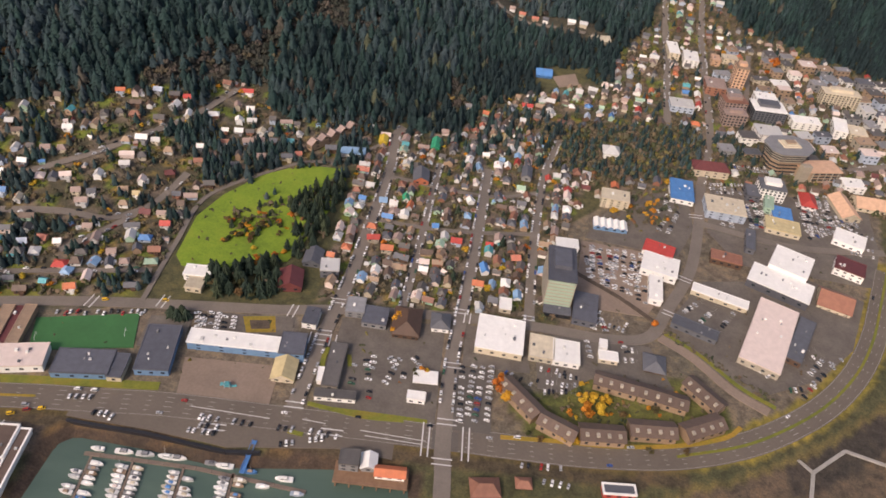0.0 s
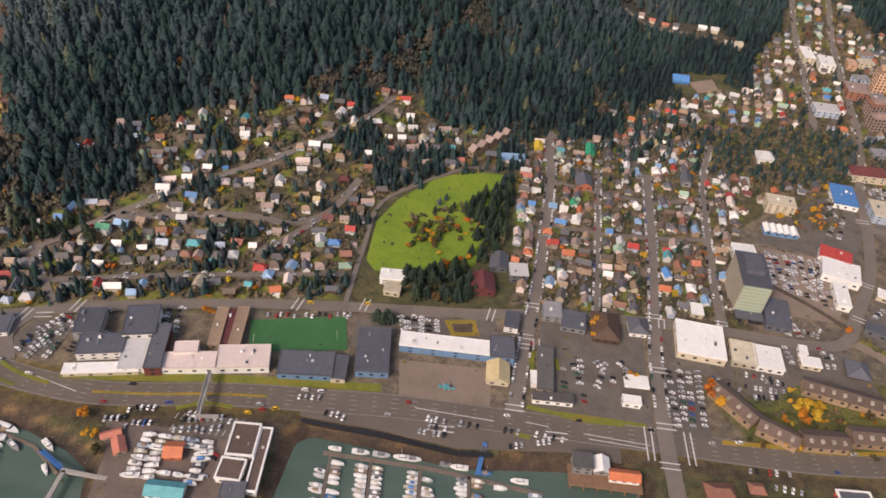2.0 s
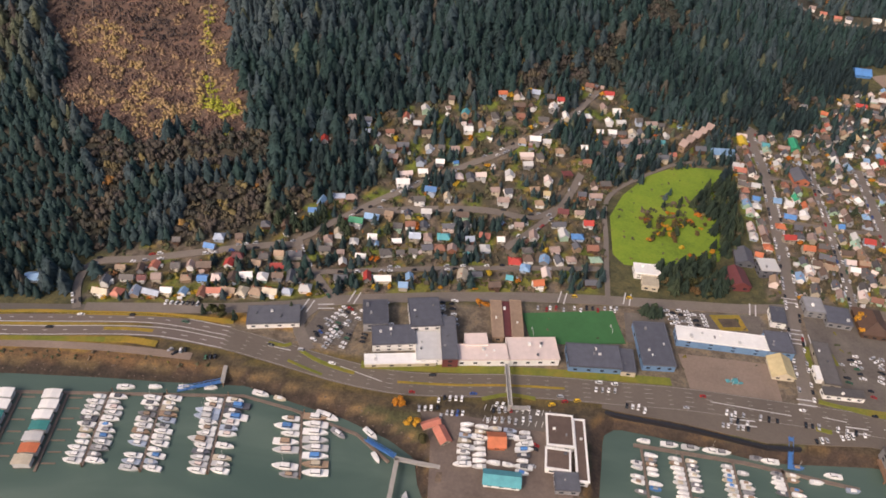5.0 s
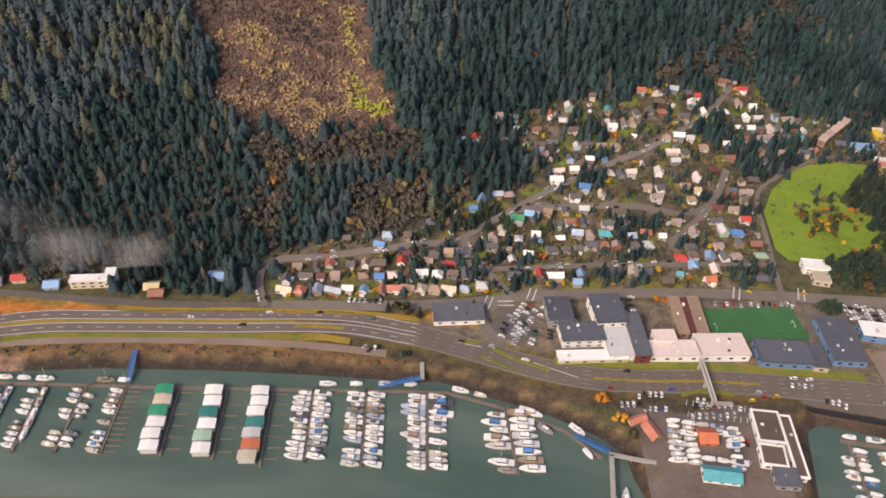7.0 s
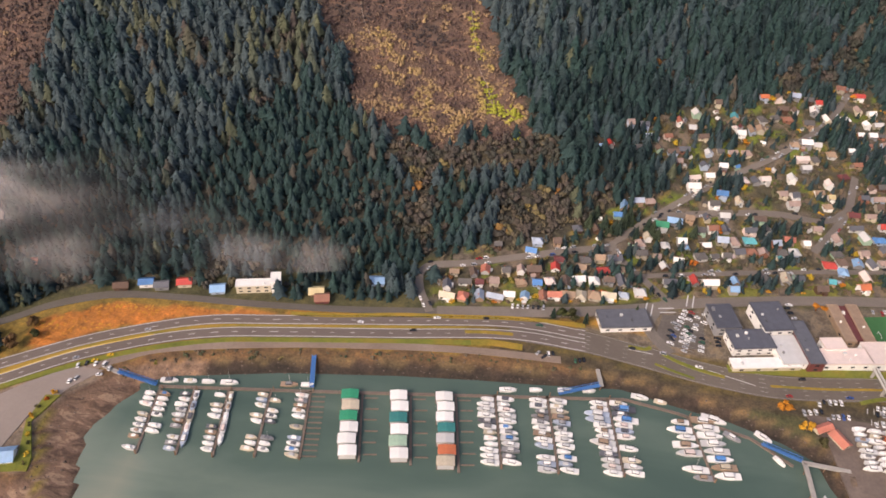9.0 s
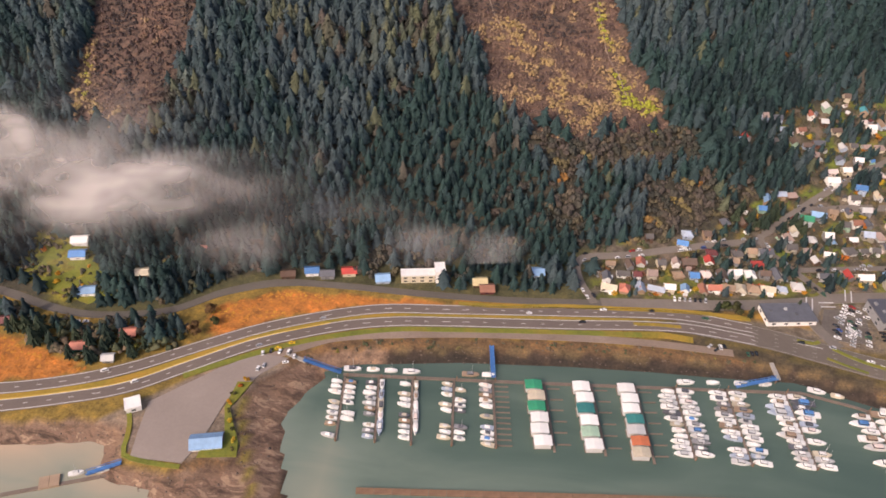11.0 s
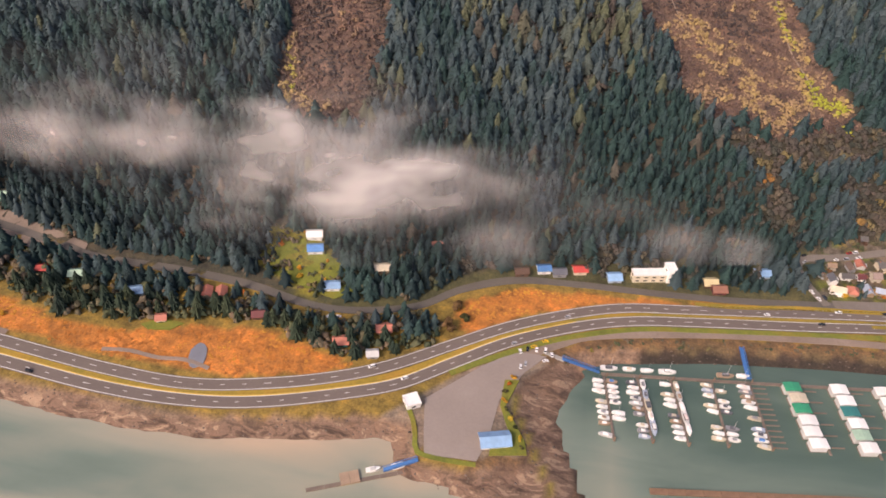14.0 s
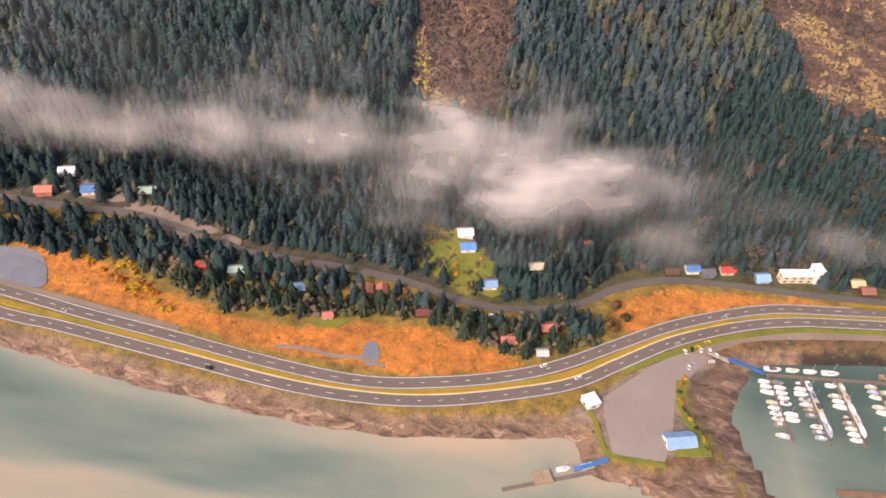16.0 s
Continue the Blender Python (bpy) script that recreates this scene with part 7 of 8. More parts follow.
def broad_arrays(n, seed, flat=0.8):
    """An uneven crown of many small sprays round a few limbs, height 1."""
    r = np.random.default_rng(seed)
    V, F = [], []
    lumps = [(r.normal(0, 0.17), r.normal(0, 0.17), r.uniform(0.45, 0.78), r.uniform(0.14, 0.24)) for _ in range(6)]
    for i in range(n):
        lx, ly, lz, lr = lumps[i % 6]
        d = r.normal(0, 1, 3)
        d /= np.linalg.norm(d)
        c = np.array((lx, ly, lz)) + d * lr * r.uniform(0.65, 1.1) * np.array((1, 1, flat))
        a, b = np.cross(d, r.normal(0, 1, 3)), r.normal(0, 1, 3)
        a /= max(1e-6, np.linalg.norm(a))
        b = np.cross(a, d) + 0.3 * b
        s = r.uniform(0.06, 0.11) * (1.85 if n < 150 else 1.0)
        i0 = len(V)
        V += [c - a * s, c + a * s, c + b * s * 1.3]
        F.append((i0, i0 + 1, i0 + 2))
    for lx, ly, lz, lr in lumps[:4]:
        i0 = len(V)
        V += [(-0.02, 0, 0), (0.02, 0, 0), (lx, ly, lz), (0, 0.02, 0)]
        F += [(i0, i0 + 1, i0 + 2), (i0 + 1, i0 + 3, i0 + 2)]
    return np.array(V), np.array(F)


def clump_arrays(lumps, seed):
    """A broadleaf bush of height 1: uneven leaf domes grown into one another, ragged at their rims."""
    r = np.random.default_rng(seed)
    V, F = [], []
    for k in range(lumps):
        a, q = r.uniform(0, 6.28), r.uniform(0.10, 0.42) * (k > 0)
        cx, cy, top, rad = q * math.cos(a), q * math.sin(a), r.uniform(0.55, 1.0) - 0.5 * q, r.uniform(0.10, 0.23)
        i0, n = len(V), 5
        V.append((cx + r.normal(0, 0.03), cy + r.normal(0, 0.03), top))
        for ring, (f, dz) in enumerate(((0.62, 0.12), (1.0, 0.36))):
            for j in range(n):
                b = (j + 0.5 * ring + r.uniform(-0.3, 0.3)) * 6.2832 / n
                g = rad * f * r.uniform(0.55, 1.5)
                V.append((cx + g * math.cos(b), cy + g * math.sin(b), max(0.0, top - dz * r.uniform(0.4, 1.5))))
        for j in range(n):
            o, p = i0 + 1 + j, i0 + 1 + (j + 1) % n
            F += [(i0, o, p), (o, o + n, p), (p, o + n, p + n)]
    return np.array(V), np.array(F)


def scatter(name, protos, pts, hts, wid, mat, label, category, tint):
    V, F, T, base = [], [], [], 0
    for i in range(len(pts)):
        pv, pf = protos[i % len(protos)]
        a = trng.uniform(0, 6.28)
        c, s = math.cos(a), math.sin(a)
        x, y = pv[:, 0] * wid[i], pv[:, 1] * wid[i]
        V.append(np.stack([c * x - s * y + pts[i][0], s * x + c * y + pts[i][1], pv[:, 2] * hts[i] + pts[i][2]], 1))
        F.append(pf + base)
        T.append(np.full(len(pv), tint[i]))
        base += len(pv)
    ob = fast_mesh(name, np.concatenate(V), np.concatenate(F), mat, np.concatenate(T))
    if mat in ("conifer",):
        ob.data.polygons.foreach_set("use_smooth", np.ones(len(ob.data.polygons), bool))
    return tagged(ob, label, category, kind="stuff")


CONIFERS = [conifer_arrays(6, 5, s) for s in range(10)]
BROADS = [broad_arrays(72, s) for s in range(2)]
BUSHES = [clump_arrays(7, 20 + s) for s in range(8)]
LOW_BUSHES = [clump_arrays(4, 40 + s) for s in range(8)]
BROAD_FULL = [broad_arrays(420, 50 + s) for s in range(3)]


def jitter_grid(x0, x1, y0, y1, step):
    gx, gy = np.meshgrid(np.arange(x0, x1, step), np.arange(y0, y1, step))
    gx = gx + trng.uniform(-0.45, 0.45, gx.shape) * step
    gy = gy + trng.uniform(-0.45, 0.45, gy.shape) * step
    return gx.ravel(), gy.ravel()


def soft_noise(x, y, k):
    return np.array([noise.noise(Vector((px * k, py * k, 3.3))) for px, py in zip(x, y)])


placed_arr = np.array([(a, b, c) for a, b, c in placed])


def clear_of_things(x, y, extra):
    ok = np.ones(len(x), bool)
    for px, py, pr in placed_arr:
        ok &= (x - px) ** 2 + (y - py) ** 2 > (pr + extra) ** 2
    return ok


def clear_of_roads(x, y, extra):
    ok = np.ones(len(x), bool)
    for p, w in ROADS:
        ok &= line_dist(p, x, y) > w / 2 + extra
    return ok


# the mountain forest
fx, fy = jitter_grid(-860, 420, 108, 860, 4.1)
d = fy - np.interp(fx, FOOT_X, FOOT_Y)
town = inside(SUBURB, fx, fy) | inside(FLATS, fx, fy) | inside(HILLTOWN, fx, fy) | inside(PARK, fx, fy) | inside(KNOLL, fx, fy) | inside(SCHOOLFIELD, fx, fy) | (line_dist(SPUR, fx, fy) < 7)
wob_x, wob_y = 7 * soft_noise(fx, fy, 0.06) + trng.normal(0, 2.2, len(fx)), 7 * soft_noise(fx + 400, fy, 0.06) + trng.normal(0, 2.2, len(fx))
slide = inside(SLIDE_A, fx + wob_x, fy + wob_y) | inside(SLIDE_B, fx + 0.6 * wob_x, fy + wob_y)
gl = np.array(GLACIER)[::-1]
wild = (d > 5) | ((fx < -335) & (fy > np.interp(fx, gl[:, 0], gl[:, 1]) + 5)) | ((fy > 405) & (fx > -45)) | ((fx > 255) & (fy > 540))
keep = wild & (d < 235) & ~town & ~slide
keep &= ~((fx > 60) & (fx < 320) & (fy < 400))
fx, fy, d = fx[keep], fy[keep], d[keep]
ok = clear_of_things(fx, fy, 1.2) & clear_of_roads(fx, fy, 1.5)
fx, fy, d = fx[ok], fy[ok], d[ok]
patchy = soft_noise(fx, fy, 0.018) + 0.5 * soft_noise(fx, fy, 0.06)
fine = soft_noise(fx, fy, 0.045)


def near_line(pts, x, y, w):
    return np.exp(-(line_dist(np.array(pts, float), x, y) / w) ** 2)


# broadleaf belts: foot of the slope, gullies, below the slide, and the olive shoulder above the suburb
belt = 0.98 * inside([(-400, 297), (-378, 284), (-322, 307), (-306, 313), (-304, 288), (-350, 272), (-388, 266)], fx, fy)
belt = belt + 0.86 * inside([(-337, 268), (-300, 284), (-277, 285), (-275, 247), (-300, 243), (-333, 233)], fx, fy)
belt = belt + 0.66 * near_line([(-160, 405), (-120, 440), (-92, 490), (-85, 540)], fx, fy, 26) + 0.4 * near_line([(-60, 412), (-20, 430), (10, 470)], fx, fy, 14) + 0.6 * near_line([(-370, 232), (-373, 262)], fx, fy, 6) + 0.5 * near_line([(-520, 168), (-470, 186), (-420, 196)], fx, fy, 12)
bare = (0.75 * patchy + belt + trng.normal(0, 0.20, len(fx))) > 0.58
z = height(fx, fy)
con = ~bare
young = inside([(-480, 235), (-470, 275), (-448, 320), (-410, 292), (-385, 262), (-350, 268), (-350, 225), (-420, 200), (-475, 205)], fx, fy)
hts = (trng.uniform(6.5, 12.0, len(fx)) + 4.0 * trng.random(len(fx)) ** 4) * (1 + 0.22 * np.clip((d - 60) / 120, -0.6, 1)) * np.where(trng.random(len(fx)) < 0.12, 0.62, 1) * np.where(young, 0.8, 1.0)
# haze put into the tint: paler and greyer upslope, most in the west
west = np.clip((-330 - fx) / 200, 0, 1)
# dimmer light in the east and at its foot is darkened into the tint
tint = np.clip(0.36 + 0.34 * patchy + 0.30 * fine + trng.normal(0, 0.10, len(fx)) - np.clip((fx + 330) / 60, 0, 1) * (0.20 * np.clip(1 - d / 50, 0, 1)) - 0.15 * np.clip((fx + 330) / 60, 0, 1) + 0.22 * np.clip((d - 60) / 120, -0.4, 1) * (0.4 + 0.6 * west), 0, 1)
# western trees also turn darker towards the foot
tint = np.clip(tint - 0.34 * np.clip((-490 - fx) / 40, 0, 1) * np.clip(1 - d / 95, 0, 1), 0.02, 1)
tint = np.where(young, np.clip(0.24 + 0.12 * fine + trng.normal(0, 0.08, len(fx)), 0.02, 1), tint)
odd = trng.random(len(fx))
tint = np.where(odd < 0.016, 0.84, np.where(odd > 0.99, 0.97, tint))
pts = np.stack([fx, fy, z - 0.4], 1)
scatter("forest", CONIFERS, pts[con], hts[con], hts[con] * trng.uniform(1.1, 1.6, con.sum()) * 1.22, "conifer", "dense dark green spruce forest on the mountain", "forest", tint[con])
bh = trng.uniform(3.0, 6.5, len(fx))
scatter("brush", BUSHES, pts[bare], bh[bare], bh[bare] * 1.35, "bare_brush", "bare brown alder brush on the slope", "brush", np.clip(0.35 + 0.5 * fine[bare] + trng.normal(0, 0.20, bare.sum()), 0, 1))

# avalanche gullies: low mauve-brown brush, a tan band across it and yellow willows along the water
sx, sy = jitter_grid(-664, -296, 216, 445, 2.3)
wob_x, wob_y = 5 * soft_noise(sx, sy, 0.06) + trng.normal(0, 2.0, len(sx)), 5 * soft_noise(sx + 400, sy, 0.06) + trng.normal(0, 2.0, len(sx))
inn = inside(SLIDE_A, sx + wob_x, sy + wob_y) | inside(SLIDE_B, sx + wob_x, sy + wob_y)
sx, sy = sx[inn], sy[inn]
patch_tone = soft_noise(sx, sy, 0.045)
fineness = soft_noise(sx, sy, 0.13)
rough = trng.normal(0, 0.10, len(sx))
west_gully = sx < -500
st = 0.26 + 0.48 * patch_tone + 0.34 * fineness + 0.6 * rough + np.where(west_gully, -0.12, np.clip((345 - sy) / 60, -0.6, 0.7) * 0.12)
# tan thickets grow in drifts, yellow willows along the water
drift = near_line([(-416, 352), (-408, 344), (-394, 330), (-379, 314), (-366, 303)], sx, sy, 11) + 0.8 * near_line([(-392, 350), (-384, 346)], sx, sy, 5) + 0.7 * near_line([(-400, 372), (-380, 368)], sx, sy, 4) + 0.9 * west_gully * near_line([(-622, 262), (-612, 236), (-596, 230)], sx, sy, 7)
willow = near_line([(-366, 388), (-361, 368), (-355, 345), (-349, 334), (-344, 323)], sx, sy, 3.0) + 1.6 * near_line([(-343, 320), (-334, 316), (-326, 306)], sx, sy, 6) + near_line([(-629, 296), (-620, 262), (-611, 240)], sx, sy, 2.5) * 0.8
st = st + drift * np.clip(0.85 + 1.5 * fineness + rough, 0, 1) * 0.62
st = np.minimum(st, 0.70 + 0.3 * rough) + willow * np.clip(0.5 + 1.4 * fineness + rough, 0.0, 1) * 0.66
shrub_big = (trng.random(len(sx)) < 0.09 + 0.28 * np.clip(fineness + 0.6 * drift, 0, 1)) & (fineness > -0.1)
st = np.clip(st + np.where(shrub_big & (st < 0.5), 0.22, 0), 0, 1)
sh = np.where(shrub_big, trng.uniform(2.0, 3.8, len(sx)), trng.uniform(1.1, 2.5, len(sx))) * (1 + 0.25 * (st > 0.6))
scatter("slide_brush", LOW_BUSHES, np.stack([sx, sy, height(sx, sy) - 0.3], 1), sh, sh * np.where(shrub_big, 1.25, 2.1), "slide_brush", "mauve-brown and tan brush in the avalanche gullies", "brush", st)

ribbon("stream", [(-367, 392), (-364, 378), (-361.5, 368), (-358, 352), (-355, 345), (-350, 336), (-347, 328), (-343, 318)], 0.4, "gravel", 0.9, "thin pale stream bed down the gully", "stream")
ribbon("stream", [(-432, 392), (-430.5, 377), (-427, 366), (-423, 358), (-417, 350)], 0.4, "gravel", 0.9, "thin pale stream bed high on the gully", "stream")

# marsh grass tussocks and shore weeds
mx, my = jitter_grid(-780, -400, 92, 180, 2.0)
inn = (inside(MARSH_A, mx, my) | inside(MARSH_B, mx, my)) & clear_of_roads(mx, my, 0.5)
mx, my = mx[inn], my[inn]
mh = trng.uniform(0.2, 0.5, len(mx))
scatter("marsh_grass", BROADS[:2], np.stack([mx, my, height(mx, my) - 0.2], 1), mh, mh * 5.0, "marsh_grass", "orange tussock grass of the marsh", "grass", np.clip(0.5 + 0.6 * soft_noise(mx * 0.5, my * 1.6, 0.06) + 0.3 * soft_noise(mx, my, 0.2) + trng.normal(0, 0.06, len(mx)), 0, 1))


# single trees of the town
def crown_mesh(arr, mat, name):
    me = bpy.data.meshes.new(name)
    me.from_pydata([tuple(v) for v in arr[0]], [], [tuple(int(i) for i in f) for f in arr[1]])
    me.materials.append(MATS[mat])
    return me


def trunk_mesh():
    b = bmesh.new()
    bmesh.ops.create_cone(b, cap_ends=True, segments=6, radius1=0.03, radius2=0.012, depth=0.6)
    bmesh.ops.translate(b, verts=b.verts, vec=(0, 0, 0.28))
    me = bpy.data.meshes.new("trunk")
    b.to_mesh(me)
    b.free()
    me.materials.append(MATS["bark"])
    return me


TRUNK = trunk_mesh()
SINGLE = {"conifer": [crown_mesh(conifer_arrays(9, 6, 90 + s), "conifer_single", "crown") for s in range(3)],
          "autumn": [crown_mesh(a, "autumn", "crown") for a in BROAD_FULL],
          "shrub": [crown_mesh(a, "shrub_single", "crown") for a in BROAD_FULL]}
TREE_LABEL = {"conifer": "dark green spruce standing among the houses", "autumn": "broadleaf tree in orange and yellow autumn leaf", "shrub": "brown-green broadleaf tree half bare in autumn"}
tree_rng = random.Random(31)


def tree(kind, x, y, h, wide=1.0):
    ob = new("tree")
    ob.empty_display_size = 0.5
    ob.matrix_basis = pose(x, y, float(height(x, y)) - 0.1, 0, 0, tree_rng.uniform(0, 360)) @ Matrix.Diagonal((h * wide, h * wide, h, 1))
    tagged(ob, TREE_LABEL[kind], "tree", "trees of the town")
    for nm, me in (("trunk", TRUNK), ("crown", tree_rng.choice(SINGLE[kind]))):
        c = new(nm, me)
        c.parent = ob


SMALL = {"conifer": [], "autumn": [], "shrub": []}


def grove(zone, step, kind, lo, hi, chance, gap=1.0, wide=1.0, limit=0, clump=None):
    """Trees over an area: the first ones singly, the rest gathered into the town's joined greenery."""
    p = np.array(zone, float)
    gx, gy = jitter_grid(p[:, 0].min(), p[:, 0].max(), p[:, 1].min(), p[:, 1].max(), step)
    m = inside(zone, gx, gy) & (trng.random(len(gx)) < chance)
    gx, gy = gx[m], gy[m]
    m = clear_of_things(gx, gy, gap - 1.0) & clear_of_roads(gx, gy, 0.8)
    gx, gy = gx[m], gy[m]
    if clump is not None:
        m = soft_noise(gx, gy, 0.035) > clump
        gx, gy = gx[m], gy[m]
    order = np.argsort(gy)
    for i, k in enumerate(order):
        h = tree_rng.uniform(lo, hi)
        if i < limit:
            tree(kind, gx[k], gy[k], h, wide)
        else:
            SMALL[kind].append((gx[k], gy[k], h, wide))


PARK_WOOD = [(-66, 276), (-58, 300), (-53, 345), (-55, 356), (-60, 352), (-75, 330), (-84, 318), (-72, 306), (-76, 284)]
grove(PARK_WOOD, 4.3, "conifer", 7, 12, 0.8, limit=50, wide=1.25)
grove(PARK_WOOD, 5.0, "shrub", 3, 5, 0.6, wide=1.2)
grove([(-108, 246), (-70, 249), (-68, 262), (-74, 276), (-98, 266), (-108, 262)], 4.2, "conifer", 7, 11.5, 0.85, limit=34, wide=1.6)
grove([(-108, 246), (-70, 249), (-68, 262), (-74, 276), (-98, 266), (-108, 262)], 5.0, "shrub", 3, 5, 0.6, limit=10, wide=1.2)
PARK_MID = [(-108, 284), (-84, 290), (-72, 306), (-80, 326), (-92, 330), (-108, 312)]
grove(PARK_MID, 4.0, "shrub", 1.8, 4.0, 0.55, limit=20, wide=1.4)
grove(PARK_MID, 6.5, "conifer", 3.5, 6.5, 0.4, limit=10, wide=1.4)
grove(PARK_MID, 7.0, "autumn", 1.6, 3.4, 0.5, limit=8, wide=1.4)
grove(PARK, 6.5, "shrub", 0.7, 1.9, 0.4, wide=1.5)
grove([(-100, 285), (-72, 285), (-76, 270), (-100, 266)], 5, "autumn", 2.0, 4.2, 0.4, limit=8, wide=1.3)
UPPER = [(-300, 250), (-250, 256), (-200, 272), (-150, 285), (-127, 300), (-98, 350), (-50, 368), (-38, 402), (-54, 411), (-81, 401), (-103, 388), (-117, 415), (-153, 402), (-177, 383), (-203, 370), (-248, 346), (-276, 330), (-270, 312), (-240, 305), (-265, 281), (-284, 264)]
grove(UPPER, 3.8, "conifer", 5.5, 10, 0.85, clump=0.06, limit=20, wide=1.3)
grove(UPPER, 6.0, "conifer", 4.5, 8, 0.4, wide=1.3)
grove(SUBURB, 7.0, "conifer", 4, 7.5, 0.35, wide=1.35, clump=-0.1)
grove(SUBURB, 3.2, "shrub", 1.6, 3.8, 0.66, wide=1.25)
grove(SUBURB, 4.2, "conifer", 4.5, 8.5, 0.9, wide=1.35, clump=0.24)
grove(SUBURB, 13, "autumn", 1.6, 3.6, 0.35, limit=16, wide=1.3)
FRONT = [(-345, 192), (-255, 213), (-135, 238), (-132, 246), (-255, 221), (-345, 200)]
grove(FRONT, 4.5, "autumn", 1.2, 2.4, 0.5, gap=0.4, wide=1.6)
grove(FLATS, 3.2, "shrub", 1.6, 3.8, 0.7, gap=0.2, wide=1.15)
grove(FLATS, 12, "autumn", 1.8, 4, 0.45, limit=14, wide=1.3)
grove(FLATS, 14, "conifer", 4, 8, 0.5, limit=10, wide=1.2)
grove(HILLTOWN, 3.8, "shrub", 2, 4.6, 0.65, wide=1.2)
grove(HILLTOWN, 8, "conifer", 4.5, 8, 0.4, wide=1.2)
grove([p for p in HILLTOWN if p[1] > 440], 15, "autumn", 2.5, 4.5, 0.3, wide=1.2)
grove([(-10, 395), (60, 390), (75, 425), (60, 470), (30, 450), (5, 420)], 4.5, "conifer", 6, 10, 0.45, wide=1.25)
grove(RAVINE, 3.2, "shrub", 3, 5.5, 0.9, wide=1.3)
grove(RAVINE, 4.4, "conifer", 4.5, 8, 0.7, wide=1.4)
grove([(95, 345), (112, 338), (138, 352), (142, 392), (110, 374)], 3.6, "shrub", 2, 4, 0.6, gap=0.5, wide=1.3)
grove([(95, 345), (112, 338), (138, 352), (142, 392), (110, 374)], 6, "autumn", 2.0, 4.0, 0.3, gap=0.5, wide=1.2)
grove(DOWNTOWN, 6, "shrub", 1.6, 3.4, 0.5, gap=0.2, wide=1.3)
grove(URBAN, 8, "shrub", 0.7, 1.8, 0.35, gap=0.6, wide=1.5)
grove(CONDO_YARD, 4.0, "shrub", 1.2, 2.8, 0.6, wide=1.3)
grove(CONDO_YARD, 6.0, "autumn", 1.0, 2.4, 0.4, wide=1.4)
grove([(255, 380), (300, 380), (300, 440), (245, 430)], 4, "shrub", 3, 5.5, 0.8)
grove([(33, 186.6), (57, 187.8), (81, 188.8), (108, 192.6), (129, 199.6), (138, 206), (136, 209), (127, 203), (107, 196), (81, 191.4), (57, 190.6), (33, 190)], 2.3, "autumn", 0.8, 2.0, 0.7, gap=0.3, wide=1.7)
grove([(114, 261), (132, 247), (144, 237), (160, 224), (162, 220), (156, 220), (140, 233), (126, 246), (112, 257)], 2.6, "shrub", 1.2, 2.6, 0.85, gap=0.2, wide=1.4)
# roadside brush between main street and highway
grove([(-420, 171.5), (-396, 176), (-345, 184.5), (-290, 190.5), (-290, 193), (-318, 192), (-345, 188), (-396, 179), (-420, 175)], 2.6, "autumn", 0.8, 1.8, 0.5, gap=0.3, wide=1.7)
grove([(-475, 131), (-441, 149), (-380, 160), (-330, 167), (-290, 168), (-290, 165), (-330, 163), (-380, 156), (-440, 145), (-470, 128)], 2.8, "shrub", 0.6, 1.6, 0.6, gap=0.3, wide=1.8)
# woods between shore road and marsh
WOOD_W = [(-730, 130), (-700, 120), (-665, 110), (-640, 112), (-615, 120), (-590, 122), (-556, 114), (-540, 112), (-524, 122), (-518, 140), (-535, 142), (-560, 134), (-600, 136), (-660, 136), (-700, 142), (-730, 146)]
grove(KNOLL, 3.4, "shrub", 1.6, 3.5, 0.65, wide=1.3)
grove(KNOLL, 6, "autumn", 1.4, 2.6, 0.4, wide=1.4)
grove(KNOLL, 8, "conifer", 5, 8, 0.6, wide=1.3)
SHORE_WOOD = [(-735, 152), (-690, 146), (-630, 144), (-603, 143), (-606, 172), (-640, 172), (-735, 166)]
grove(SHORE_WOOD, 4.2, "conifer", 6, 12, 0.75, wide=1.3)
grove(SHORE_WOOD, 4.5, "shrub", 2.5, 5, 0.6, wide=1.3)
grove([(-552, 142), (-530, 150), (-515, 164), (-530, 176), (-556, 170), (-562, 150)], 4.2, "conifer", 6, 11, 0.75, wide=1.3)
grove([(-552, 142), (-530, 150), (-515, 164), (-530, 176), (-556, 170), (-562, 150)], 4.2, "shrub", 2.5, 5, 0.6, wide=1.3)
grove(WOOD_W, 4.6, "conifer", 6, 12, 0.8, gap=1.2, limit=60, wide=1.35)
grove(WOOD_W, 3.4, "shrub", 2.4, 5.5, 0.8, wide=1.3)
grove([(-742, 126), (-728, 131), (-712, 124), (-700, 114), (-690, 108), (-686, 104), (-694, 104), (-706, 109), (-722, 118)], 2.4, "autumn", 0.8, 2.2, 0.75, gap=0.4, wide=1.8)
grove(WOOD_W, 15, "autumn", 2, 3.2, 0.45, limit=8)
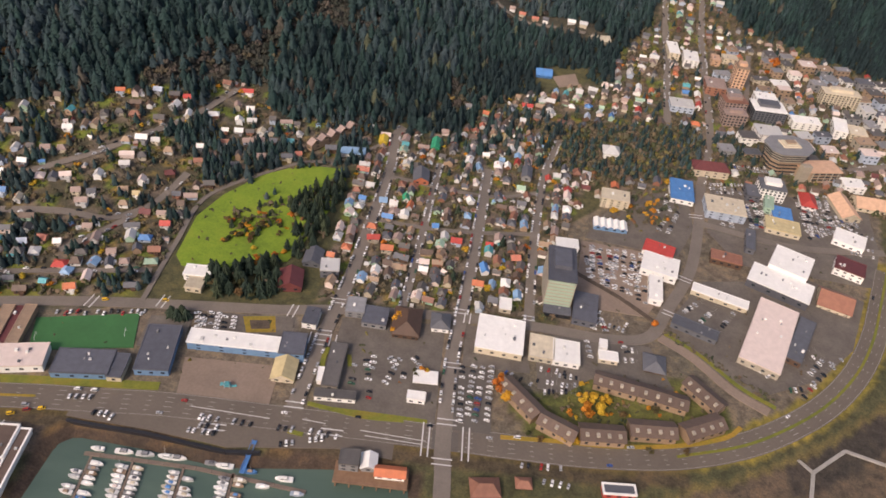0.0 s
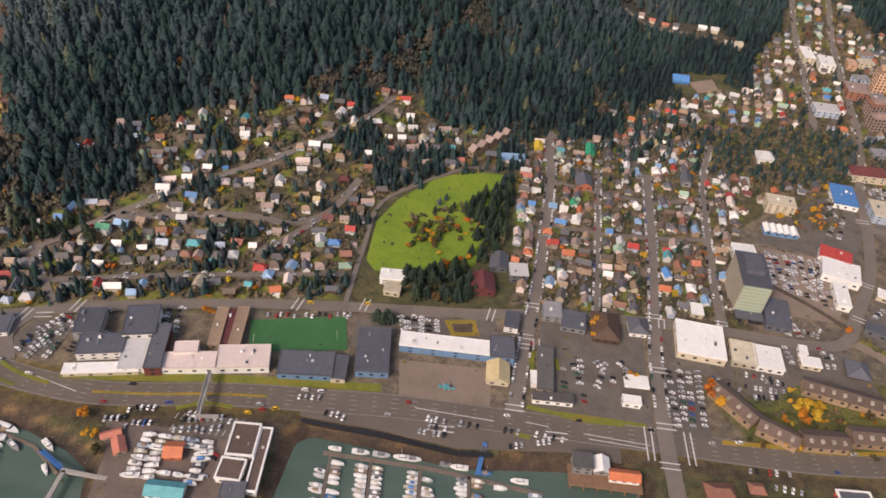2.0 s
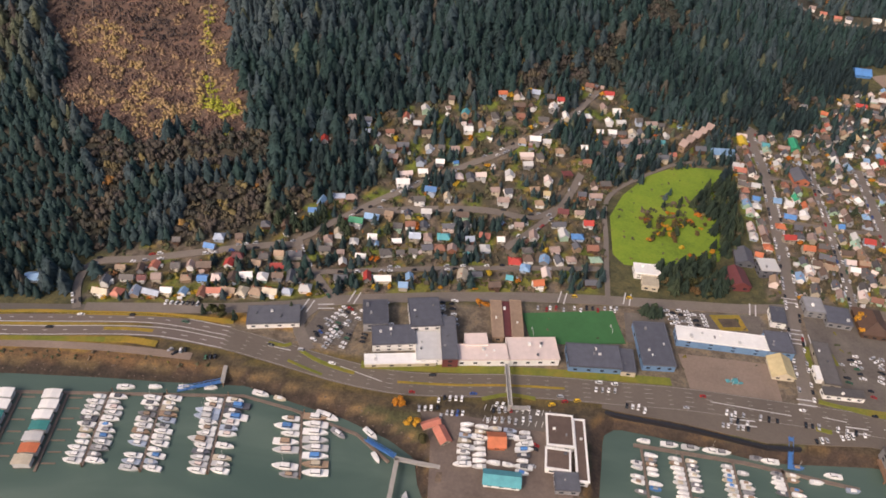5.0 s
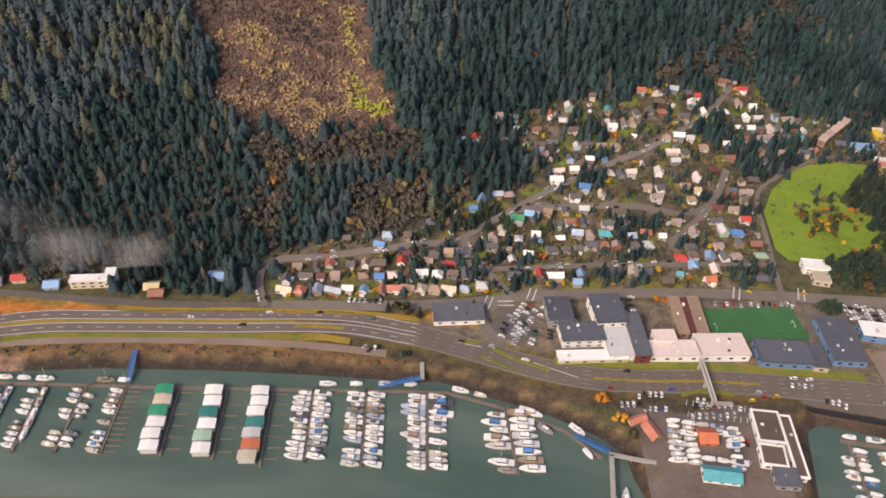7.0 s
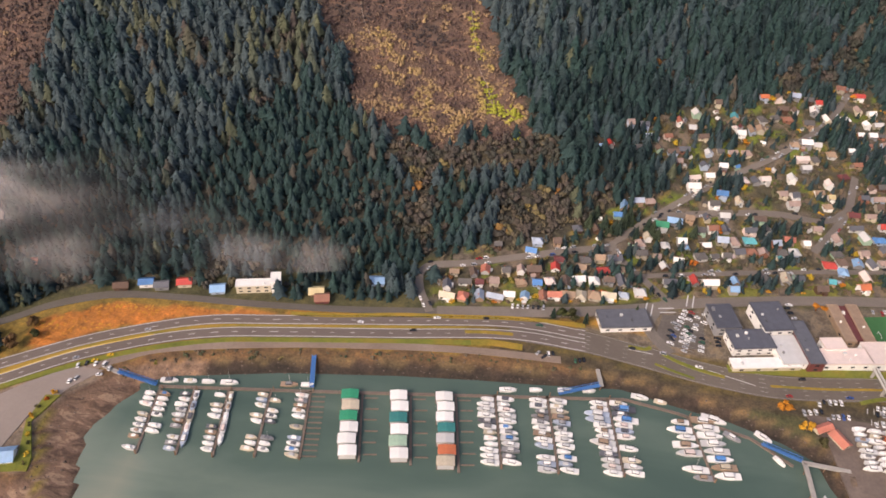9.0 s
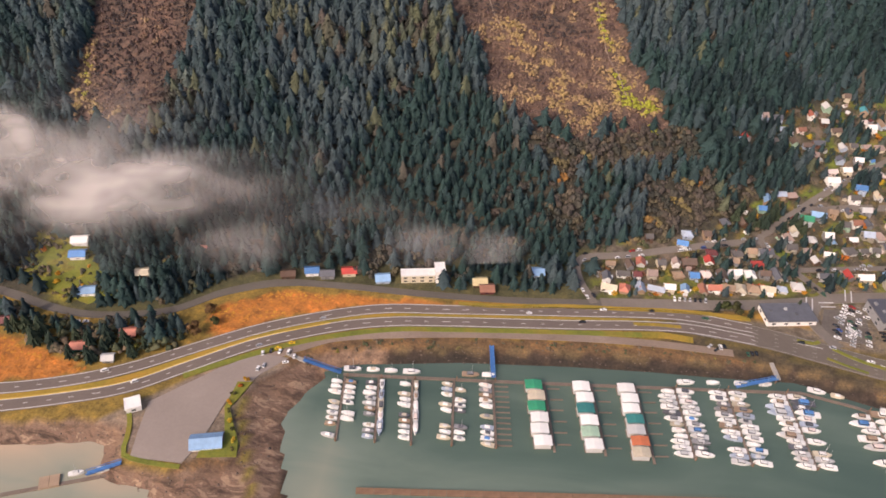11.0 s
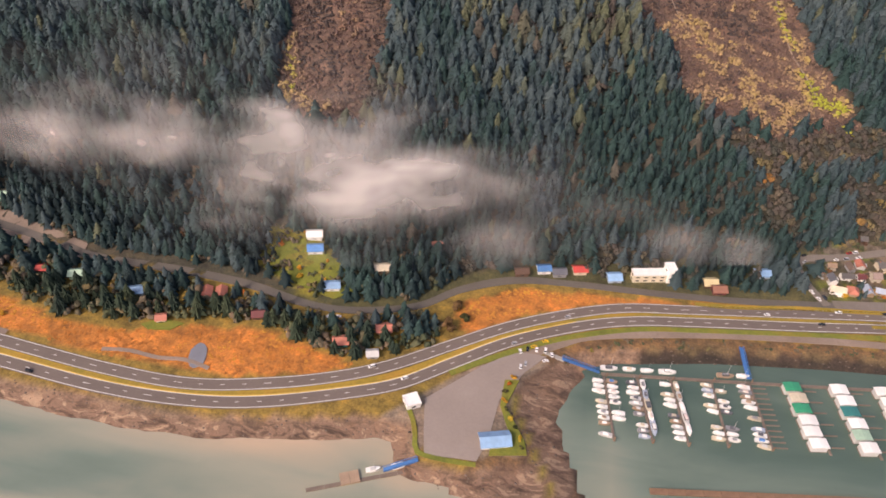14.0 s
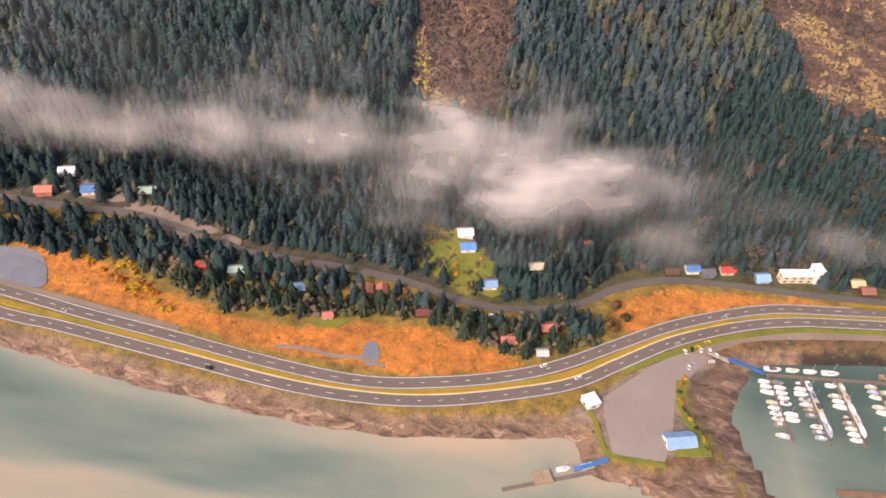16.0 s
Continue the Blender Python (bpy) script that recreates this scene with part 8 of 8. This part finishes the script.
for x, y, h, k in ((-290, 193, 7, "conifer"), (-296, 194, 6, "shrub"), (-300, 195, 6, "shrub"), (-304, 194, 6.5, "conifer"), (-268, 203, 6, "conifer"), 
                   (-187, 221, 5, "autumn"), (72, 210, 7, "autumn"), (76, 206, 7, "autumn"), (70, 204, 6.5, "autumn"), (79, 211, 5, "autumn"), (36, 206, 6.5, "autumn"), (33, 212, 7, "autumn"), (34, 216, 5, "autumn"), (58, 190, 4, "autumn"), (64, 189, 4, "autumn"),
                   (-13, 244, 6, "autumn"), (-15, 237, 5, "autumn"), (108, 262, 4.5, "autumn"), (-3, 214, 4, "shrub"), (0, 216, 4, "autumn"), (2, 215, 4, "autumn"), (-213, 160, 5, "autumn"), (-206, 152, 5, "autumn"), (-202, 146, 5, "shrub"),
                   (-489, 114, 2.2, "autumn"), (-490, 110, 2, "shrub"), (-490.5, 106, 2.2, "autumn"), (-489, 102, 1.8, "shrub"), (-487, 98, 2.2, "autumn"), (-485, 95, 1.8, "shrub"), (-483, 91, 2.0, "autumn"), (-488, 117, 2.4, "autumn"), (-482, 87, 1.6, "shrub"), (-510, 142, 5, "shrub"), (-516, 136, 6, "shrub"), (-520, 132, 6, "conifer"), (-514, 148, 6, "shrub"),
                   (240, 545, 9, "autumn"), (100, 209, 4, "shrub"), (86, 205, 4, "shrub"), (120, 205, 4, "shrub"), (45, 190, 3, "shrub"), (50, 188, 3, "shrub"), (110, 190, 3, "shrub"), (95, 188, 3, "shrub")):
    tree(k, x, y, h, 1.1)
for x, y, h in ((-113, 231, 7.5), (-110, 229.5, 7), (-109, 232, 7.5), (-106.5, 230.5, 6.5)):
    tree("conifer", x, y, h, 2.0)

SMALL_LOOK = {"conifer": (CONIFERS, "conifer", "town_spruces", "dark green spruces between the houses", 0.24), "autumn": (BROAD_FULL, "autumn_many", "town_maples", "orange and yellow autumn trees between the houses", 0.5),
              "shrub": (LOW_BUSHES, "garden_brush", "garden_shrubs", "brown and green garden shrubs between the houses", 0.45)}
for kind, rows in SMALL.items():
    pr, mt, nm, lb, mid = SMALL_LOOK[kind]
    a = np.array(rows)
    scatter(nm, pr, np.stack([a[:, 0], a[:, 1], height(a[:, 0], a[:, 1]) - 0.2], 1), a[:, 2], a[:, 2] * a[:, 3] * (1.25 if kind == "shrub" else 1.1), mt, lb, "trees", np.clip(trng.normal(mid, 0.22, len(a)), 0, 1))

# boulders and weed-dark stones along the tide line
def rock_arrays(seed):
    r = np.random.default_rng(seed)
    V = np.array([(1, 0, 0), (-1, 0, 0), (0, 1, 0), (0, -1, 0), (0, 0, 0.55), (0, 0, -0.4)]) * r.uniform(0.6, 1.2, (6, 1))
    return V, np.array([(0, 2, 4), (2, 1, 4), (1, 3, 4), (3, 0, 4), (2, 0, 5), (1, 2, 5), (3, 1, 5), (0, 3, 5)])


rx, ry = jitter_grid(-800, -190, 60, 172, 2.0)
sd = line_dist(SHORE, rx, ry, True)
m = ~inside(SHORE, rx, ry) & (sd < np.where(rx < -455, 11, 6)) & (trng.random(len(rx)) < 0.4)
rx, ry = rx[m], ry[m]
rs = trng.uniform(0.15, 0.5, len(rx))
scatter("shore_rocks", [rock_arrays(s) for s in range(4)], np.stack([rx, ry, height(rx, ry)], 1), rs, rs * 1.5, "rock", "dark boulders along the tide line", "rocks", np.zeros(len(rx)))

# ---- low mist along the slope ----
def mist():
    m, nt, bs = nodes_of("mist")
    out = nt.nodes["Material Output"]
    nt.nodes.remove(bs)
    dif = nt.nodes.new("ShaderNodeBsdfDiffuse")
    tl = nt.nodes.new("ShaderNodeBsdfTranslucent")
    for s in (dif, tl):
        s.inputs["Color"].default_value = (0.84, 0.79, 0.77, 1)
    half = nt.nodes.new("ShaderNodeMixShader")
    nt.links.new(dif.outputs[0], half.inputs[1])
    nt.links.new(tl.outputs[0], half.inputs[2])
    tr = nt.nodes.new("ShaderNodeBsdfTransparent")
    mix = nt.nodes.new("ShaderNodeMixShader")
    dens = nt.nodes.new("ShaderNodeAttribute")
    dens.attribute_name = "tint"
    co = nt.nodes.new("ShaderNodeTexCoord")
    mp = nt.nodes.new("ShaderNodeMapping")
    mp.inputs["Scale"].default_value = (0.035, 0.06, 0.06)
    nt.links.new(co.outputs["Object"], mp.inputs["Vector"])
    no = nt.nodes.new("ShaderNodeTexNoise")
    no.inputs["Scale"].default_value, no.inputs["Detail"].default_value, no.inputs["Roughness"].default_value = 1.0, 2, 0.45
    no.inputs["Distortion"].default_value = 0.3
    nt.links.new(mp.outputs[0], no.inputs["Vector"])
    r = nt.nodes.new("ShaderNodeMapRange")
    r.interpolation_type = "SMOOTHSTEP"
    r.inputs["From Min"].default_value, r.inputs["From Max"].default_value = 0.22, 0.72
    r.inputs["To Max"].default_value = 1.0
    nt.links.new(no.outputs[0], r.inputs["Value"])
    mul = nt.nodes.new("ShaderNodeMath")
    mul.operation = "MULTIPLY"
    nt.links.new(r.outputs[0], mul.inputs[0])
    nt.links.new(dens.outputs["Fac"], mul.inputs[1])
    nt.links.new(mul.outputs[0], mix.inputs[0])
    nt.links.new(tr.outputs[0], mix.inputs[1])
    nt.links.new(half.outputs[0], mix.inputs[2])
    nt.links.new(mix.outputs[0], out.inputs["Surface"])
    MATS["mist"] = m


mist()
# banks of mist: centre x, z, half length, half height, strength
BANKS = [(-571, 46, 66, 22, 0.95), (-560, 42, 30, 12, 0.9), (-668, 50, 90, 14, 0.60), (-750, 45, 60, 14, 0.48), (-622, 49, 40, 13, 0.62), (-515, 42, 50, 16, 0.13), (-505, 24, 26, 8, 0.22), (-470, 30, 40, 12, 0.08), (-436, 21, 24, 8, 0.26), (-404, 20, 14, 6, 0.22), (-660, 60, 150, 30, 0.05), (-590, 44, 100, 30, 0.07)]
V, F, T, base = [], [], [], 0
us, ws = np.linspace(-860, -350, 150), np.linspace(-36, 70, 56)
for k in range(3):
    U, Wd = np.meshgrid(us, ws)
    depth = (k - 1) * 4.0
    Yc = 168 + np.interp(U, [-760, -571, -480, -380], [-8, 2, 22, 50])
    Zp = 45 + Wd * 0.80 + 0.6 * depth
    Yp = Yc + Wd * 0.60 - 0.8 * depth - 13.5
    lift = 11.8
    warp = np.array([[noise.fractal(Vector((u * 0.018, w * 0.045, 2.0 + 0.22 * k)), 0.75, 2.1, 4) for u in us] for w in ws])
    D = np.zeros(U.shape)
    for bx, bz, bl, bh_, st_ in BANKS:
        q = 1 - ((U - bx) / bl) ** 2 - ((Zp - bz) / bh_) ** 2 + 0.85 * warp
        D = np.maximum(D, st_ * np.clip(q * 0.9, 0, 1) ** 1.6)
    D = D * np.clip((U + 855) / 30, 0, 1)
    ny, nx = U.shape
    idx = base + np.arange(nx * ny).reshape(ny, nx)
    a, b, c, e = idx[:-1, :-1].ravel(), idx[:-1, 1:].ravel(), idx[1:, 1:].ravel(), idx[1:, :-1].ravel()
    f3 = np.concatenate([np.stack([a, b, c], 1), np.stack([a, c, e], 1)])
    F.append(f3[(D.ravel()[f3 - base] > 0).any(1)])
    V.append(np.stack([U.ravel(), Yp.ravel(), Zp.ravel() + lift], 1))
    T.append(D.ravel() * 0.58)
    base += nx * ny
cloud = fast_mesh("mist_bank", np.concatenate(V), np.concatenate(F), "mist", np.concatenate(T))
tagged(cloud, "thin white mist drifting along the forest", "mist", kind="stuff")
